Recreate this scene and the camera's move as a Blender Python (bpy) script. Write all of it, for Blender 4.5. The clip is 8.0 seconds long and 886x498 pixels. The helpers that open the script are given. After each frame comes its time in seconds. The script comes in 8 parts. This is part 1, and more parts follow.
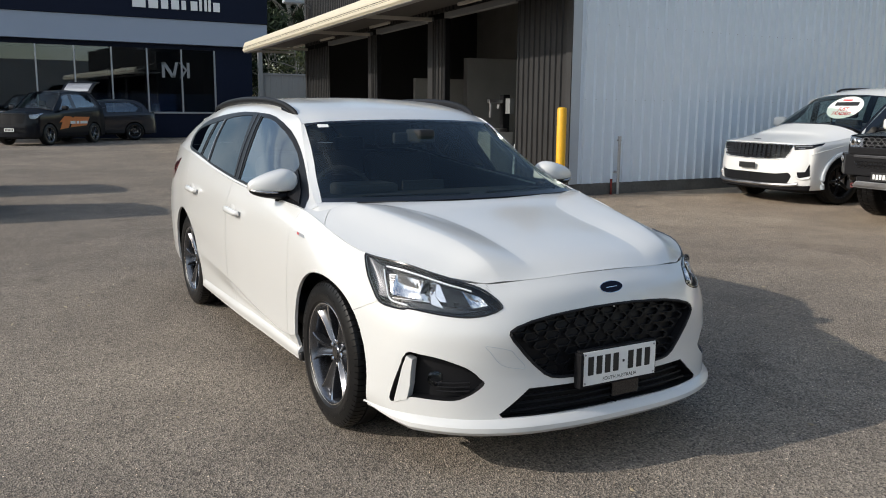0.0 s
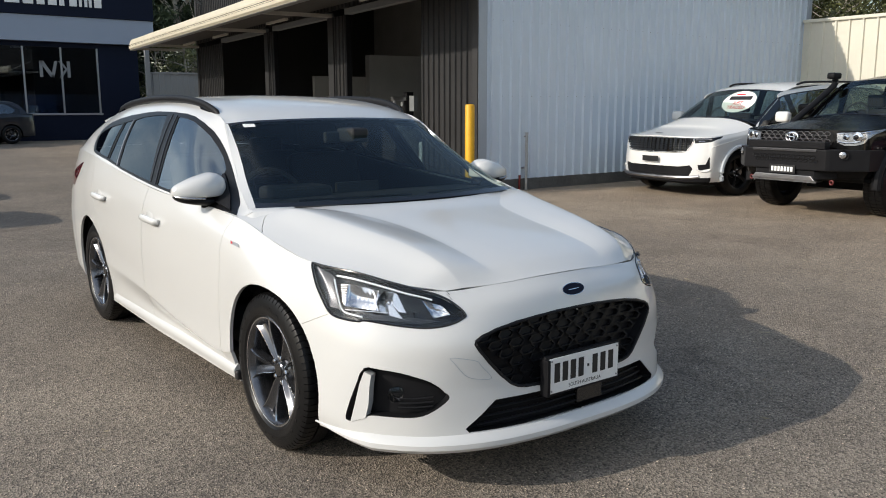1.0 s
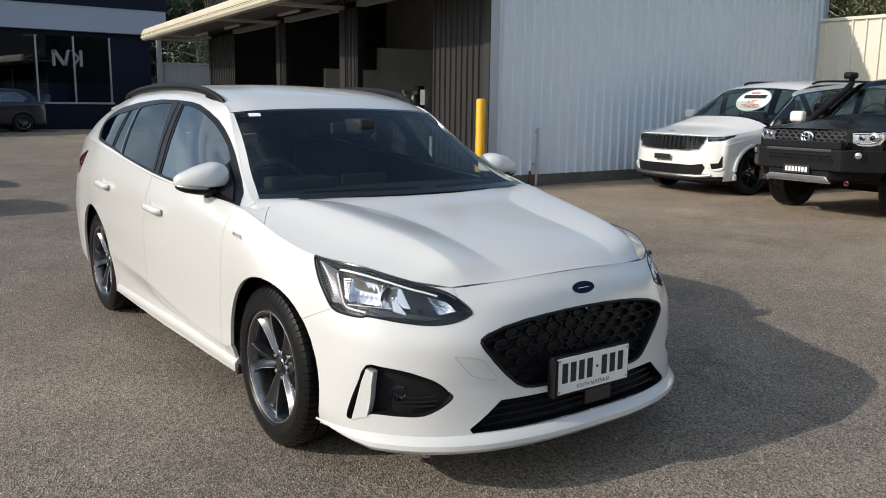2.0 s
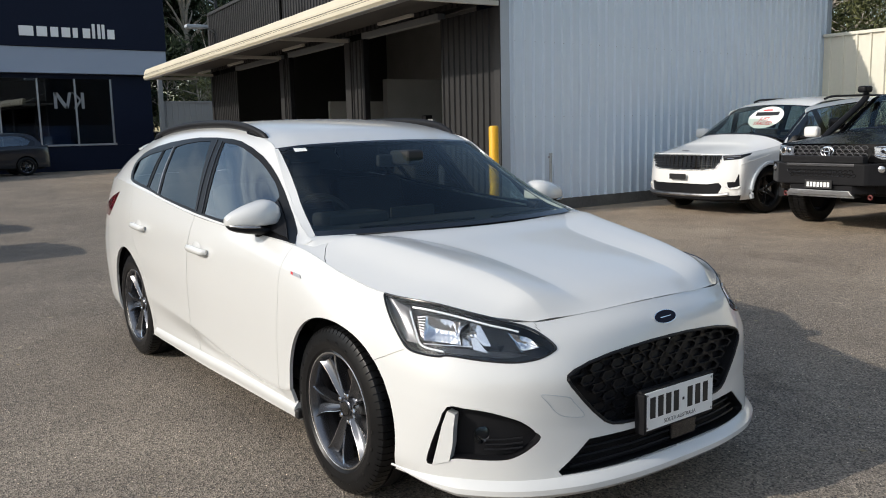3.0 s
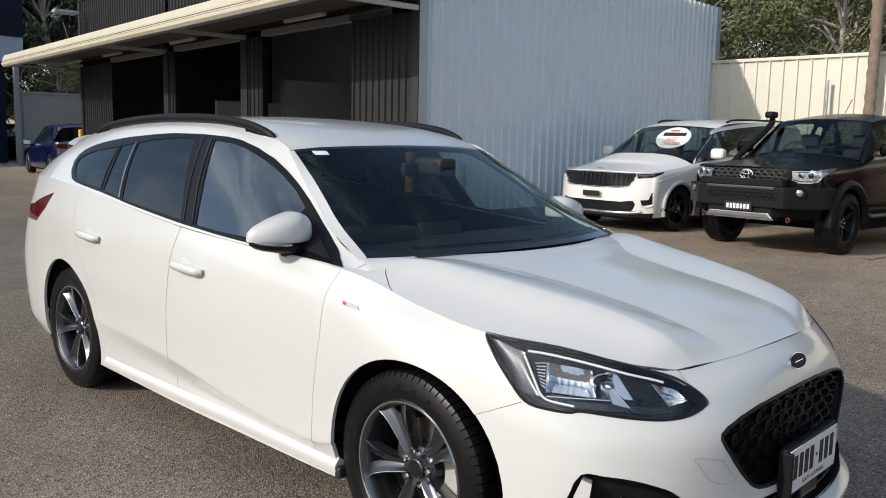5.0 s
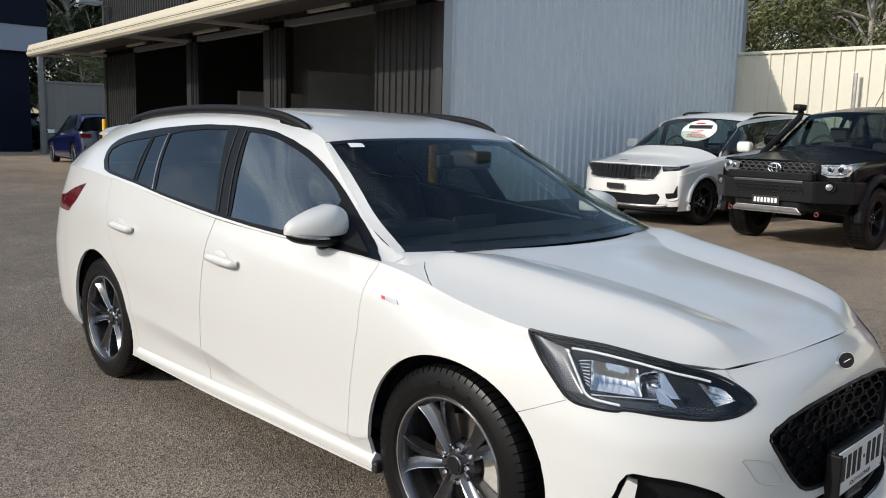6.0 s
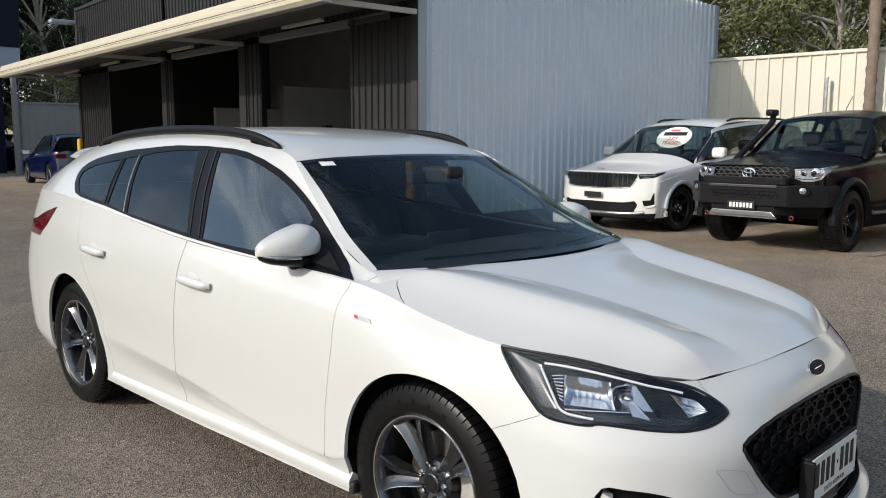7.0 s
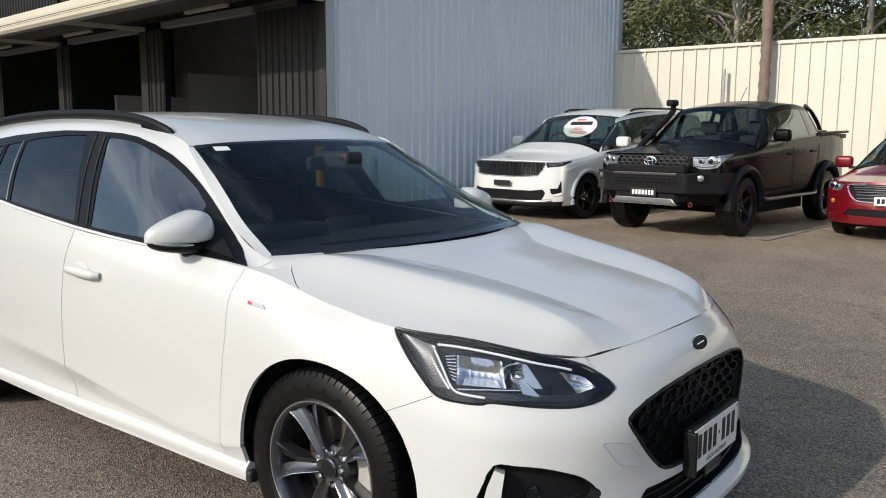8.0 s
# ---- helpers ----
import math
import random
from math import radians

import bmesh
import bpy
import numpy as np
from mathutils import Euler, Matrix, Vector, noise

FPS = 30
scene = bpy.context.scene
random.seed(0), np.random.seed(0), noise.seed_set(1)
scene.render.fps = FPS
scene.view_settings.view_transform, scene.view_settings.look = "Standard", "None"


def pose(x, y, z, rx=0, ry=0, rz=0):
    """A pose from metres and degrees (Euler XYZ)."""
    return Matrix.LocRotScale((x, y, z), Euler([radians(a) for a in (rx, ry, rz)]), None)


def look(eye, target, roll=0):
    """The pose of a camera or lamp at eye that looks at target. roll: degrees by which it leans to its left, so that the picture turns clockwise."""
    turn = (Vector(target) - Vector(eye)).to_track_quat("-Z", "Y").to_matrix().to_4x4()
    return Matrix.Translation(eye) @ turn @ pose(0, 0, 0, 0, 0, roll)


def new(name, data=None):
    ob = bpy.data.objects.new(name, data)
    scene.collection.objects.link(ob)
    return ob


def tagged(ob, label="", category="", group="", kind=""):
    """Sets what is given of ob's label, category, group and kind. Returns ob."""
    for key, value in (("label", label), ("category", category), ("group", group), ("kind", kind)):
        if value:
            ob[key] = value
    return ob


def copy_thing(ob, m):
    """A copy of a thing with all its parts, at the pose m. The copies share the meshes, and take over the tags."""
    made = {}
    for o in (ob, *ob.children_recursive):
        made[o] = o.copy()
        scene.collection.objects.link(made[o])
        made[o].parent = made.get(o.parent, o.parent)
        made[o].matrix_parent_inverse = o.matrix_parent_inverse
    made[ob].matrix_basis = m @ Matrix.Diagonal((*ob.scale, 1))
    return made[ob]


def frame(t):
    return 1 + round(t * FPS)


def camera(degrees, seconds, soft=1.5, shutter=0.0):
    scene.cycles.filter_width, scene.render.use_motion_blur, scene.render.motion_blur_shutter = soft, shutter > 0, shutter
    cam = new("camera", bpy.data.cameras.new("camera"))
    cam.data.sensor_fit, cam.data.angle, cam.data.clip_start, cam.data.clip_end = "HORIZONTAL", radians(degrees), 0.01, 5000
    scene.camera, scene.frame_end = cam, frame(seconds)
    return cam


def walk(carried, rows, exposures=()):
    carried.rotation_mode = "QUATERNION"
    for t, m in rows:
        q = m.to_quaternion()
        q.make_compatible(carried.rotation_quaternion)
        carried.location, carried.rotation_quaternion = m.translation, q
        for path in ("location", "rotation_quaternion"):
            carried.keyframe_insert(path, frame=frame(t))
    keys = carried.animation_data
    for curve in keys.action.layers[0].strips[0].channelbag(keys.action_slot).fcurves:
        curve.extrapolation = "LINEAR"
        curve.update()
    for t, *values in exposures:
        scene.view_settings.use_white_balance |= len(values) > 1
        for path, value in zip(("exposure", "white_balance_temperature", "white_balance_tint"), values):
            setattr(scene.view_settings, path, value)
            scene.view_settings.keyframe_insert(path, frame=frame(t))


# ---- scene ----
cam = camera(56.3, 8.0, soft=1.0)
PATH = [
    (0, (-2.176, -3.299, 1.384), (-1.192, -1.59, 1.051), 0.5),
    (0.5, (-2.224, -3.15, 1.37), (-1.174, -1.481, 1.032), 0.4),
    (1, (-2.251, -3.01, 1.378), (-1.062, -1.438, 1.041), -0.1),
    (1.5, (-2.195, -2.968, 1.367), (-0.992, -1.409, 1.02), 1.2),
    (1.7, (-2.187, -2.977, 1.362), (-1.001, -1.406, 1.009), 1.4),
    (2.8, (-2.283, -2.738, 1.365), (-1.13, -1.13, 1.074), -1.0),
    (3, (-2.327, -2.693, 1.364), (-1.151, -1.101, 1.082), -1.3),
    (3.5, (-2.399, -2.449, 1.343), (-1.146, -0.912, 1.082), -1.1),
    (4, (-2.412, -2.17, 1.351), (-1.083, -0.693, 1.117), -1.5),
    (5.5, (-2.62, -1.731, 1.356), (-1.177, -0.374, 1.077), 2.1),
    (6, (-2.6, -1.724, 1.359), (-1.206, -0.318, 1.075), 1.5),
    (6.5, (-2.59, -1.722, 1.36), (-1.209, -0.302, 1.085), 0.8),
    (7, (-2.574, -1.745, 1.379), (-1.147, -0.367, 1.122), 0.2),
    (7.5, (-2.555, -1.774, 1.37), (-1.052, -0.48, 1.113), 0.5),
    (8, (-2.536, -1.798, 1.358), (-0.977, -0.576, 1.079), 0.3),
]
EXPOSURES = [(0, 0.21, 6750, 10), (1.5, 0.14, 6800, 10), (3.0, 0.16, 6700, 10), (4.0, 0.11, 6650, 10), (5.5, 0.0, 6650, 10), (8, 0.03, 6700, 10)]
walk(cam, [(t, look(eye, target, roll)) for t, eye, target, roll in PATH], EXPOSURES)

# ---- light: a low winter sun from behind the cars, a hazy blue sky with thin cloud ----
SUN_AZIMUTH, SUN_HEIGHT = radians(-15.0), radians(28.0)
SUN_DIR = Vector((math.cos(SUN_AZIMUTH) * math.cos(SUN_HEIGHT), math.sin(SUN_AZIMUTH) * math.cos(SUN_HEIGHT), -math.sin(SUN_HEIGHT)))
sun = new("sun", bpy.data.lights.new("sun", "SUN"))
sun.data.energy, sun.data.angle, sun.data.color = 3.15, radians(0.6), (1.0, 0.95, 0.88)
sun.matrix_world = Matrix.Translation((-15, 12, 12)) @ SUN_DIR.to_track_quat("-Z", "Y").to_matrix().to_4x4()

world = bpy.data.worlds.new("sky")
scene.world = world
world.use_nodes = True
wn, wl = world.node_tree.nodes, world.node_tree.links
wn.clear()
w_out, w_bg, w_sky = wn.new("ShaderNodeOutputWorld"), wn.new("ShaderNodeBackground"), wn.new("ShaderNodeTexSky")
w_sky.sky_type, w_sky.sun_disc = "NISHITA", False
w_sky.sun_elevation = math.asin(-SUN_DIR.z)
w_sky.sun_rotation = math.atan2(-SUN_DIR.x, -SUN_DIR.y)
w_sky.dust_density, w_sky.air_density = 1.0, 1.1
w_tc, w_map, w_cl, w_ramp, w_mix = wn.new("ShaderNodeTexCoord"), wn.new("ShaderNodeMapping"), wn.new("ShaderNodeTexNoise"), wn.new("ShaderNodeValToRGB"), wn.new("ShaderNodeMix")
w_map.inputs["Scale"].default_value = (1.0, 1.0, 3.2)
w_cl.inputs["Scale"].default_value, w_cl.inputs["Detail"].default_value, w_cl.inputs["Roughness"].default_value = 2.6, 7, 0.6
w_ramp.color_ramp.elements[0].position, w_ramp.color_ramp.elements[1].position = 0.49, 0.78
w_mix.data_type = "RGBA"
w_mix.inputs["B"].default_value = (7.6, 8.2, 8.8, 1)
w_fac = wn.new("ShaderNodeMath")
w_fac.operation = "MULTIPLY"
w_sep, w_low, w_low2 = wn.new("ShaderNodeSeparateXYZ"), wn.new("ShaderNodeMapRange"), wn.new("ShaderNodeMath")
w_low.inputs["From Min"].default_value, w_low.inputs["From Max"].default_value = 0.60, 0.92
w_low.inputs["To Min"].default_value, w_low.inputs["To Max"].default_value = 0.85, 0.95
wl.new(w_tc.outputs["Generated"], w_sep.inputs["Vector"])
wl.new(w_sep.outputs["Z"], w_low.inputs["Value"])
wl.new(w_low.outputs["Result"], w_fac.inputs[1])
wl.new(w_tc.outputs["Generated"], w_map.inputs["Vector"])
wl.new(w_map.outputs["Vector"], w_cl.inputs["Vector"])
# thicker haze towards the sun's side
w_thick, w_add = wn.new("ShaderNodeMapRange"), wn.new("ShaderNodeMath")
w_thick.inputs["From Min"].default_value, w_thick.inputs["From Max"].default_value = 0.20, -0.75
w_thick.inputs["To Min"].default_value, w_thick.inputs["To Max"].default_value = -0.08, 0.19
w_add.operation = "ADD"
wl.new(w_sep.outputs["X"], w_thick.inputs["Value"])
wl.new(w_cl.outputs["Fac"], w_add.inputs[0])
wl.new(w_thick.outputs["Result"], w_add.inputs[1])
wl.new(w_add.outputs[0], w_ramp.inputs["Fac"])
wl.new(w_ramp.outputs["Color"], w_fac.inputs[0])
wl.new(w_fac.outputs[0], w_mix.inputs["Factor"])
wl.new(w_sky.outputs["Color"], w_mix.inputs["A"])
wl.new(w_mix.outputs["Result"], w_bg.inputs["Color"])
w_bg.inputs["Strength"].default_value = 0.15
wl.new(w_bg.outputs["Background"], w_out.inputs["Surface"])

# ---- materials ----
def rgba(c):
    return (c[0], c[1], c[2], 1.0)


def material(name, color, rough=0.5, metal=0.0, coat=0.0, gloss=0.03, vary=0.0, scale=3.0, fine=40.0, bump=0.0, bump_scale=60.0, emit=None, emit_power=0.0, tint=None, rough_vary=0.0, each=0.0, ior=1.5, spec=0.5):
    """A Principled material with stains at one scale, grain at another and a fine relief."""
    m = bpy.data.materials.new(name)
    m.use_nodes = True
    n, l = m.node_tree.nodes, m.node_tree.links
    p = n["Principled BSDF"]
    p.inputs["Base Color"].default_value = rgba(color)
    p.inputs["Roughness"].default_value, p.inputs["Metallic"].default_value = rough, metal
    p.inputs["Coat Weight"].default_value, p.inputs["Coat Roughness"].default_value = coat, gloss
    p.inputs["IOR"].default_value = ior
    p.inputs["Specular IOR Level"].default_value = spec
    tc = n.new("ShaderNodeTexCoord")
    if vary or each:
        a, b = n.new("ShaderNodeTexNoise"), n.new("ShaderNodeTexNoise")
        a.inputs["Scale"].default_value, a.inputs["Detail"].default_value = scale, 5
        b.inputs["Scale"].default_value, b.inputs["Detail"].default_value = fine, 4
        l.new(tc.outputs["Object"], a.inputs["Vector"])
        l.new(tc.outputs["Object"], b.inputs["Vector"])
        s = n.new("ShaderNodeMix")
        s.inputs["Factor"].default_value = 0.4
        l.new(a.outputs["Fac"], s.inputs["A"])
        l.new(b.outputs["Fac"], s.inputs["B"])
        r = n.new("ShaderNodeMapRange")
        r.inputs["From Min"].default_value, r.inputs["From Max"].default_value = 0.3, 0.7
        l.new(s.outputs["Result"], r.inputs["Value"])
        c = n.new("ShaderNodeMix")
        c.data_type = "RGBA"
        lo = tint if tint else [v * (1 - vary) for v in color]
        c.inputs["A"].default_value = rgba(lo)
        c.inputs["B"].default_value = rgba([min(1.0, v * (1 + 0.5 * vary)) for v in color])
        l.new(r.outputs["Result"], c.inputs["Factor"])
        out = c.outputs["Result"]
        if each:
            info, hs, mr = n.new("ShaderNodeObjectInfo"), n.new("ShaderNodeHueSaturation"), n.new("ShaderNodeMapRange")
            mr.inputs["To Min"].default_value, mr.inputs["To Max"].default_value = 1 - each, 1 + each
            l.new(info.outputs["Random"], mr.inputs["Value"])
            l.new(mr.outputs["Result"], hs.inputs["Value"])
            l.new(out, hs.inputs["Color"])
            out = hs.outputs["Color"]
        l.new(out, p.inputs["Base Color"])
        if rough_vary:
            q = n.new("ShaderNodeMapRange")
            q.inputs["To Min"].default_value, q.inputs["To Max"].default_value = rough - rough_vary, rough + rough_vary
            l.new(r.outputs["Result"], q.inputs["Value"])
            l.new(q.outputs["Result"], p.inputs["Roughness"])
    if bump:
        t, bp = n.new("ShaderNodeTexNoise"), n.new("ShaderNodeBump")
        t.inputs["Scale"].default_value, t.inputs["Detail"].default_value = bump_scale, 6
        bp.inputs["Strength"].default_value, bp.inputs["Distance"].default_value = bump, 0.01
        l.new(tc.outputs["Object"], t.inputs["Vector"])
        l.new(t.outputs["Fac"], bp.inputs["Height"])
        l.new(bp.outputs["Normal"], p.inputs["Normal"])
    if emit:
        p.inputs["Emission Color"].default_value, p.inputs["Emission Strength"].default_value = rgba(emit), emit_power
    return m


def glass(name, tint, see, face=0.08, rough=0.0, edge=1.0):
    """Thin window glass: a mirror that grows towards grazing sight over a tinted see-through pane. face: its gloss seen square on."""
    m = bpy.data.materials.new(name)
    m.use_nodes = True
    n, l = m.node_tree.nodes, m.node_tree.links
    n.clear()
    o, mx, tr, gl, lw = n.new("ShaderNodeOutputMaterial"), n.new("ShaderNodeMixShader"), n.new("ShaderNodeBsdfTransparent"), n.new("ShaderNodeBsdfGlossy"), n.new("ShaderNodeLayerWeight")
    pw, sc = n.new("ShaderNodeMath"), n.new("ShaderNodeMath")
    tr.inputs["Color"].default_value = rgba([v * see for v in tint])
    gl.inputs["Roughness"].default_value = rough
    gl.inputs["Color"].default_value = (0.88, 0.96, 1.0, 1)
    lw.inputs["Blend"].default_value = 0.5
    pw.operation, pw.inputs[1].default_value = "POWER", 5.0
    sc.operation, sc.inputs[1].default_value, sc.inputs[2].default_value = "MULTIPLY_ADD", (1.0 - face) * edge, face
    l.new(lw.outputs["Facing"], pw.inputs[0])
    l.new(pw.outputs[0], sc.inputs[0])
    l.new(sc.outputs[0], mx.inputs["Fac"])
    l.new(tr.outputs["BSDF"], mx.inputs[1])
    l.new(gl.outputs["BSDF"], mx.inputs[2])
    l.new(mx.outputs["Shader"], o.inputs["Surface"])
    return m


M_PEARL = material("pearl_white_paint", (0.635, 0.635, 0.62), 0.34, coat=1.0, gloss=0.11, vary=0.015, scale=1.2, fine=900)
M_WHITE = material("white_car_paint", (0.80, 0.79, 0.76), 0.32, coat=1.0, vary=0.02, scale=1.2, fine=700)
M_BLACKPAINT = material("black_car_paint", (0.0025, 0.0025, 0.003), 0.25, coat=0.16, spec=0.10, vary=0.2, scale=2)
M_RED = material("red_car_paint", (0.20, 0.005, 0.013), 0.30, metal=0.35, coat=1.0, vary=0.1, scale=3, fine=800)
M_BLUE = material("dark_blue_car_paint", (0.002, 0.005, 0.045), 0.22, coat=0.8, vary=0.1)
M_NAVY = material("near_black_blue_car_paint", (0.003, 0.004, 0.008), 0.3, spec=0.15, coat=0.25, vary=0.15)
M_GREYCAR = material("grey_car_paint", (0.022, 0.024, 0.030), 0.3, metal=0.2, coat=0.6, vary=0.1)
M_GLOSSBLACK = material("gloss_black_trim", (0.008, 0.008, 0.009), 0.12, coat=0.5, vary=0.1)
M_PLASTIC = material("black_plastic", (0.012, 0.012, 0.0135), 0.45, vary=0.25, scale=8, fine=200, bump=0.04, bump_scale=400, spec=0.14)
M_GRILLE = material("satin_black_grille", (0.011, 0.011, 0.0125), 0.40, vary=0.2, scale=20, spec=0.16)
M_CLEARLAMP = material("clear_lamp_unit", (0.42, 0.43, 0.45), 0.22, metal=0.75, coat=0.6, vary=0.5, scale=9, fine=40)
M_LINER = material("dark_void", (0.004, 0.004, 0.004), 0.9, vary=0.2)
M_RUBBER = material("tyre_rubber", (0.0065, 0.0065, 0.007), 0.36, vary=0.35, scale=9, fine=120, bump=0.06, bump_scale=300, spec=0.24)
M_ALLOY = material("dark_grey_alloy", (0.155, 0.16, 0.175), 0.22, metal=0.9, vary=0.10, scale=10, fine=200)
M_ALLOYEDGE = material("machined_alloy", (0.70, 0.71, 0.73), 0.2, metal=1.0, vary=0.06, scale=10)
M_BLACKALLOY = material("black_alloy", (0.012, 0.012, 0.013), 0.3, metal=0.3, vary=0.15)
M_CHROME = material("chrome", (0.80, 0.81, 0.82), 0.07, metal=1.0, vary=0.03)
M_STEEL = material("steel", (0.36, 0.36, 0.37), 0.35, metal=1.0, vary=0.2, scale=12, rough_vary=0.1)
M_CALLIPER = material("pale_cast_calliper", (0.50, 0.48, 0.44), 0.5, metal=0.2, vary=0.2, scale=20)
M_RUSTDISC = material("brake_disc", (0.22, 0.19, 0.17), 0.45, metal=0.9, vary=0.25, scale=20)
M_LAMPBUCKET = material("lamp_housing", (0.010, 0.011, 0.014), 0.35, vary=0.2, spec=0.3)
M_LAMPGREY = material("smoked_grey_lamp_trim", (0.075, 0.075, 0.08), 0.30, metal=0.7, vary=0.15, scale=8)
M_REFLECTOR = material("lamp_reflector", (0.74, 0.76, 0.79), 0.10, metal=1.0, vary=0.05)
M_LIGHTGUIDE = material("milky_light_guide", (0.82, 0.85, 0.86), 0.2, vary=0.03, coat=0.5)
M_AMBER = material("amber_lens", (0.55, 0.16, 0.01), 0.15, vary=0.05)
M_REDLENS = material("red_lamp_lens", (0.14, 0.006, 0.010), 0.12, coat=1.0, vary=0.15, scale=14)
M_GLASS = glass("windscreen_glass", (0.76, 0.89, 0.84), 0.78, 0.055, edge=0.45)
M_SIDEGLASS = glass("side_glass", (0.80, 0.92, 0.90), 0.64, 0.22)
M_PRIVACY = glass("privacy_glass", (0.5, 0.55, 0.6), 0.14, 0.10, edge=0.6)
M_LENS = glass("clear_lens", (0.97, 0.98, 1.0), 0.96, 0.045, edge=0.4)
M_SHOPGLASS = glass("shop_glass", (0.50, 0.62, 0.80), 0.60, 0.10)
M_SEAT = material("dark_seat_cloth", (0.014, 0.014, 0.016), 0.85, vary=0.3, scale=10, fine=300, bump=0.1, bump_scale=500)
M_DASH = material("dashboard_vinyl", (0.010, 0.010, 0.011), 0.6, vary=0.2, scale=8, fine=200)
M_PLATE = material("white_plate", (0.80, 0.80, 0.78), 0.35, vary=0.05, scale=20)
M_INK = material("black_ink", (0.012, 0.012, 0.013), 0.5, vary=0.1)
M_BADGE = material("dark_blue_enamel", (0.004, 0.007, 0.022), 0.5, vary=0.1, spec=0.12)
M_PAPER = material("white_sticker", (0.82, 0.82, 0.80), 0.5, vary=0.03)
M_REDINK = material("red_ink", (0.62, 0.03, 0.035), 0.5, vary=0.05)
M_ORANGE = material("orange_vinyl", (0.72, 0.20, 0.04), 0.4, vary=0.12, scale=6)
M_YELLOW = material("yellow_safety_paint", (0.80, 0.42, 0.015), 0.45, vary=0.18, scale=7, fine=60, bump=0.04)
M_PALEWALL = material("pale_blue_grey_steel_sheet", (0.64, 0.715, 0.785), 0.33, vary=0.05, scale=0.4, fine=6, spec=0.7)
M_TRIM = material("pale_grey_flashing", (0.40, 0.44, 0.48), 0.42, vary=0.08, scale=1.5)
M_DARKCLAD = material("charcoal_steel_sheet", (0.024, 0.023, 0.023), 0.5, vary=0.16, scale=0.8, fine=14, rough_vary=0.08)
M_CREAM = material("cream_steel_sheet", (0.70, 0.665, 0.555), 0.45, vary=0.06, scale=0.9, fine=12)
M_FASCIA = material("cream_gutter_paint", (0.60, 0.545, 0.42), 0.45, vary=0.08, scale=2, fine=20)
M_GREYFENCE = material("grey_fence_sheet", (0.21, 0.22, 0.225), 0.5, vary=0.08, scale=1)
M_CONCRETE = material("weathered_concrete", (0.12, 0.115, 0.105), 0.9, vary=0.5, scale=2.2, fine=30, bump=0.3, bump_scale=40)
M_NAVYWALL = material("navy_panel", (0.006, 0.010, 0.026), 0.55, spec=0.15, vary=0.15, scale=0.5, fine=8)
M_BAND = material("pale_grey_panel", (0.30, 0.35, 0.44), 0.45, vary=0.05, scale=0.5)
M_FRAME = material("aluminium_frame", (0.45, 0.46, 0.48), 0.35, metal=0.7, vary=0.08)
M_WHITEPAINT = material("white_signage", (0.82, 0.82, 0.82), 0.5, vary=0.03)
M_DIMWALL = material("workshop_wall", (0.24, 0.235, 0.22), 0.8, vary=0.2, scale=1.3)
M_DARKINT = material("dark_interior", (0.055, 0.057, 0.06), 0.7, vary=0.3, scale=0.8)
M_GALV = material("galvanised_steel", (0.48, 0.49, 0.50), 0.4, metal=0.9, vary=0.25, scale=16, rough_vary=0.12)
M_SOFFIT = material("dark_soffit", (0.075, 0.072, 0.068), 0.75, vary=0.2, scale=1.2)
M_BEAM = material("pale_painted_beam", (0.52, 0.50, 0.45), 0.6, vary=0.15, scale=3)
M_SHOPFLOOR = material("showroom_floor", (0.15, 0.15, 0.145), 0.5, vary=0.2, scale=1.3)
M_WINTRIM = material("satin_black_window_trim", (0.006, 0.006, 0.007), 0.32, vary=0.2, scale=20, spec=0.16)

# ---- tools for building ----
def link_mesh(name, co, faces, mat, parent=None, label="", smooth=True, angle=35):
    me = bpy.data.meshes.new(name)
    me.from_pydata([tuple(map(float, c)) for c in co], [], [tuple(int(i) for i in f) for f in faces])
    me.materials.append(mat)
    if smooth:
        me.polygons.foreach_set("use_smooth", [True] * len(me.polygons))
        me.set_sharp_from_angle(angle=radians(angle))
    ob = new(name, me)
    if parent is not None:
        ob.parent = parent
    return tagged(ob, label)


def part(name, bm, mat, parent=None, label="", smooth=False, angle=35):
    """Links a bmesh as one mesh object under a thing or under a part."""
    me = bpy.data.meshes.new(name)
    bm.to_mesh(me)
    bm.free()
    me.materials.append(mat)
    if smooth:
        me.polygons.foreach_set("use_smooth", [True] * len(me.polygons))
        me.set_sharp_from_angle(angle=radians(angle))
    ob = new(name, me)
    if parent is not None:
        ob.parent = parent
    return tagged(ob, label)


def thing(name, m, label, category, group="", kind=""):
    ob = new(name)
    ob.empty_display_size = 0.2
    ob.matrix_world = m
    return tagged(ob, label, category, group, kind)


def add_box(bm, lo, hi, bevel=0.0, segs=2, m=None):
    geom = bmesh.ops.create_cube(bm, size=1.0)["verts"]
    c, s = [(a + b) / 2 for a, b in zip(lo, hi)], [abs(b - a) for a, b in zip(lo, hi)]
    bmesh.ops.transform(bm, matrix=Matrix.Translation(c) @ Matrix.Diagonal((*s, 1)), verts=geom)
    if bevel:
        edges = list({e for v in geom for e in v.link_edges})
        got = bmesh.ops.bevel(bm, geom=edges, offset=bevel, segments=segs, profile=0.6, affect="EDGES")
        geom = list({v for f in got["faces"] for v in f.verts} | {v for v in geom if v.is_valid})
    if m is not None:
        bmesh.ops.transform(bm, matrix=m, verts=[v for v in geom if v.is_valid])
    return bm


def box(lo, hi, bevel=0.0, segs=2):
    return add_box(bmesh.new(), lo, hi, bevel, segs)


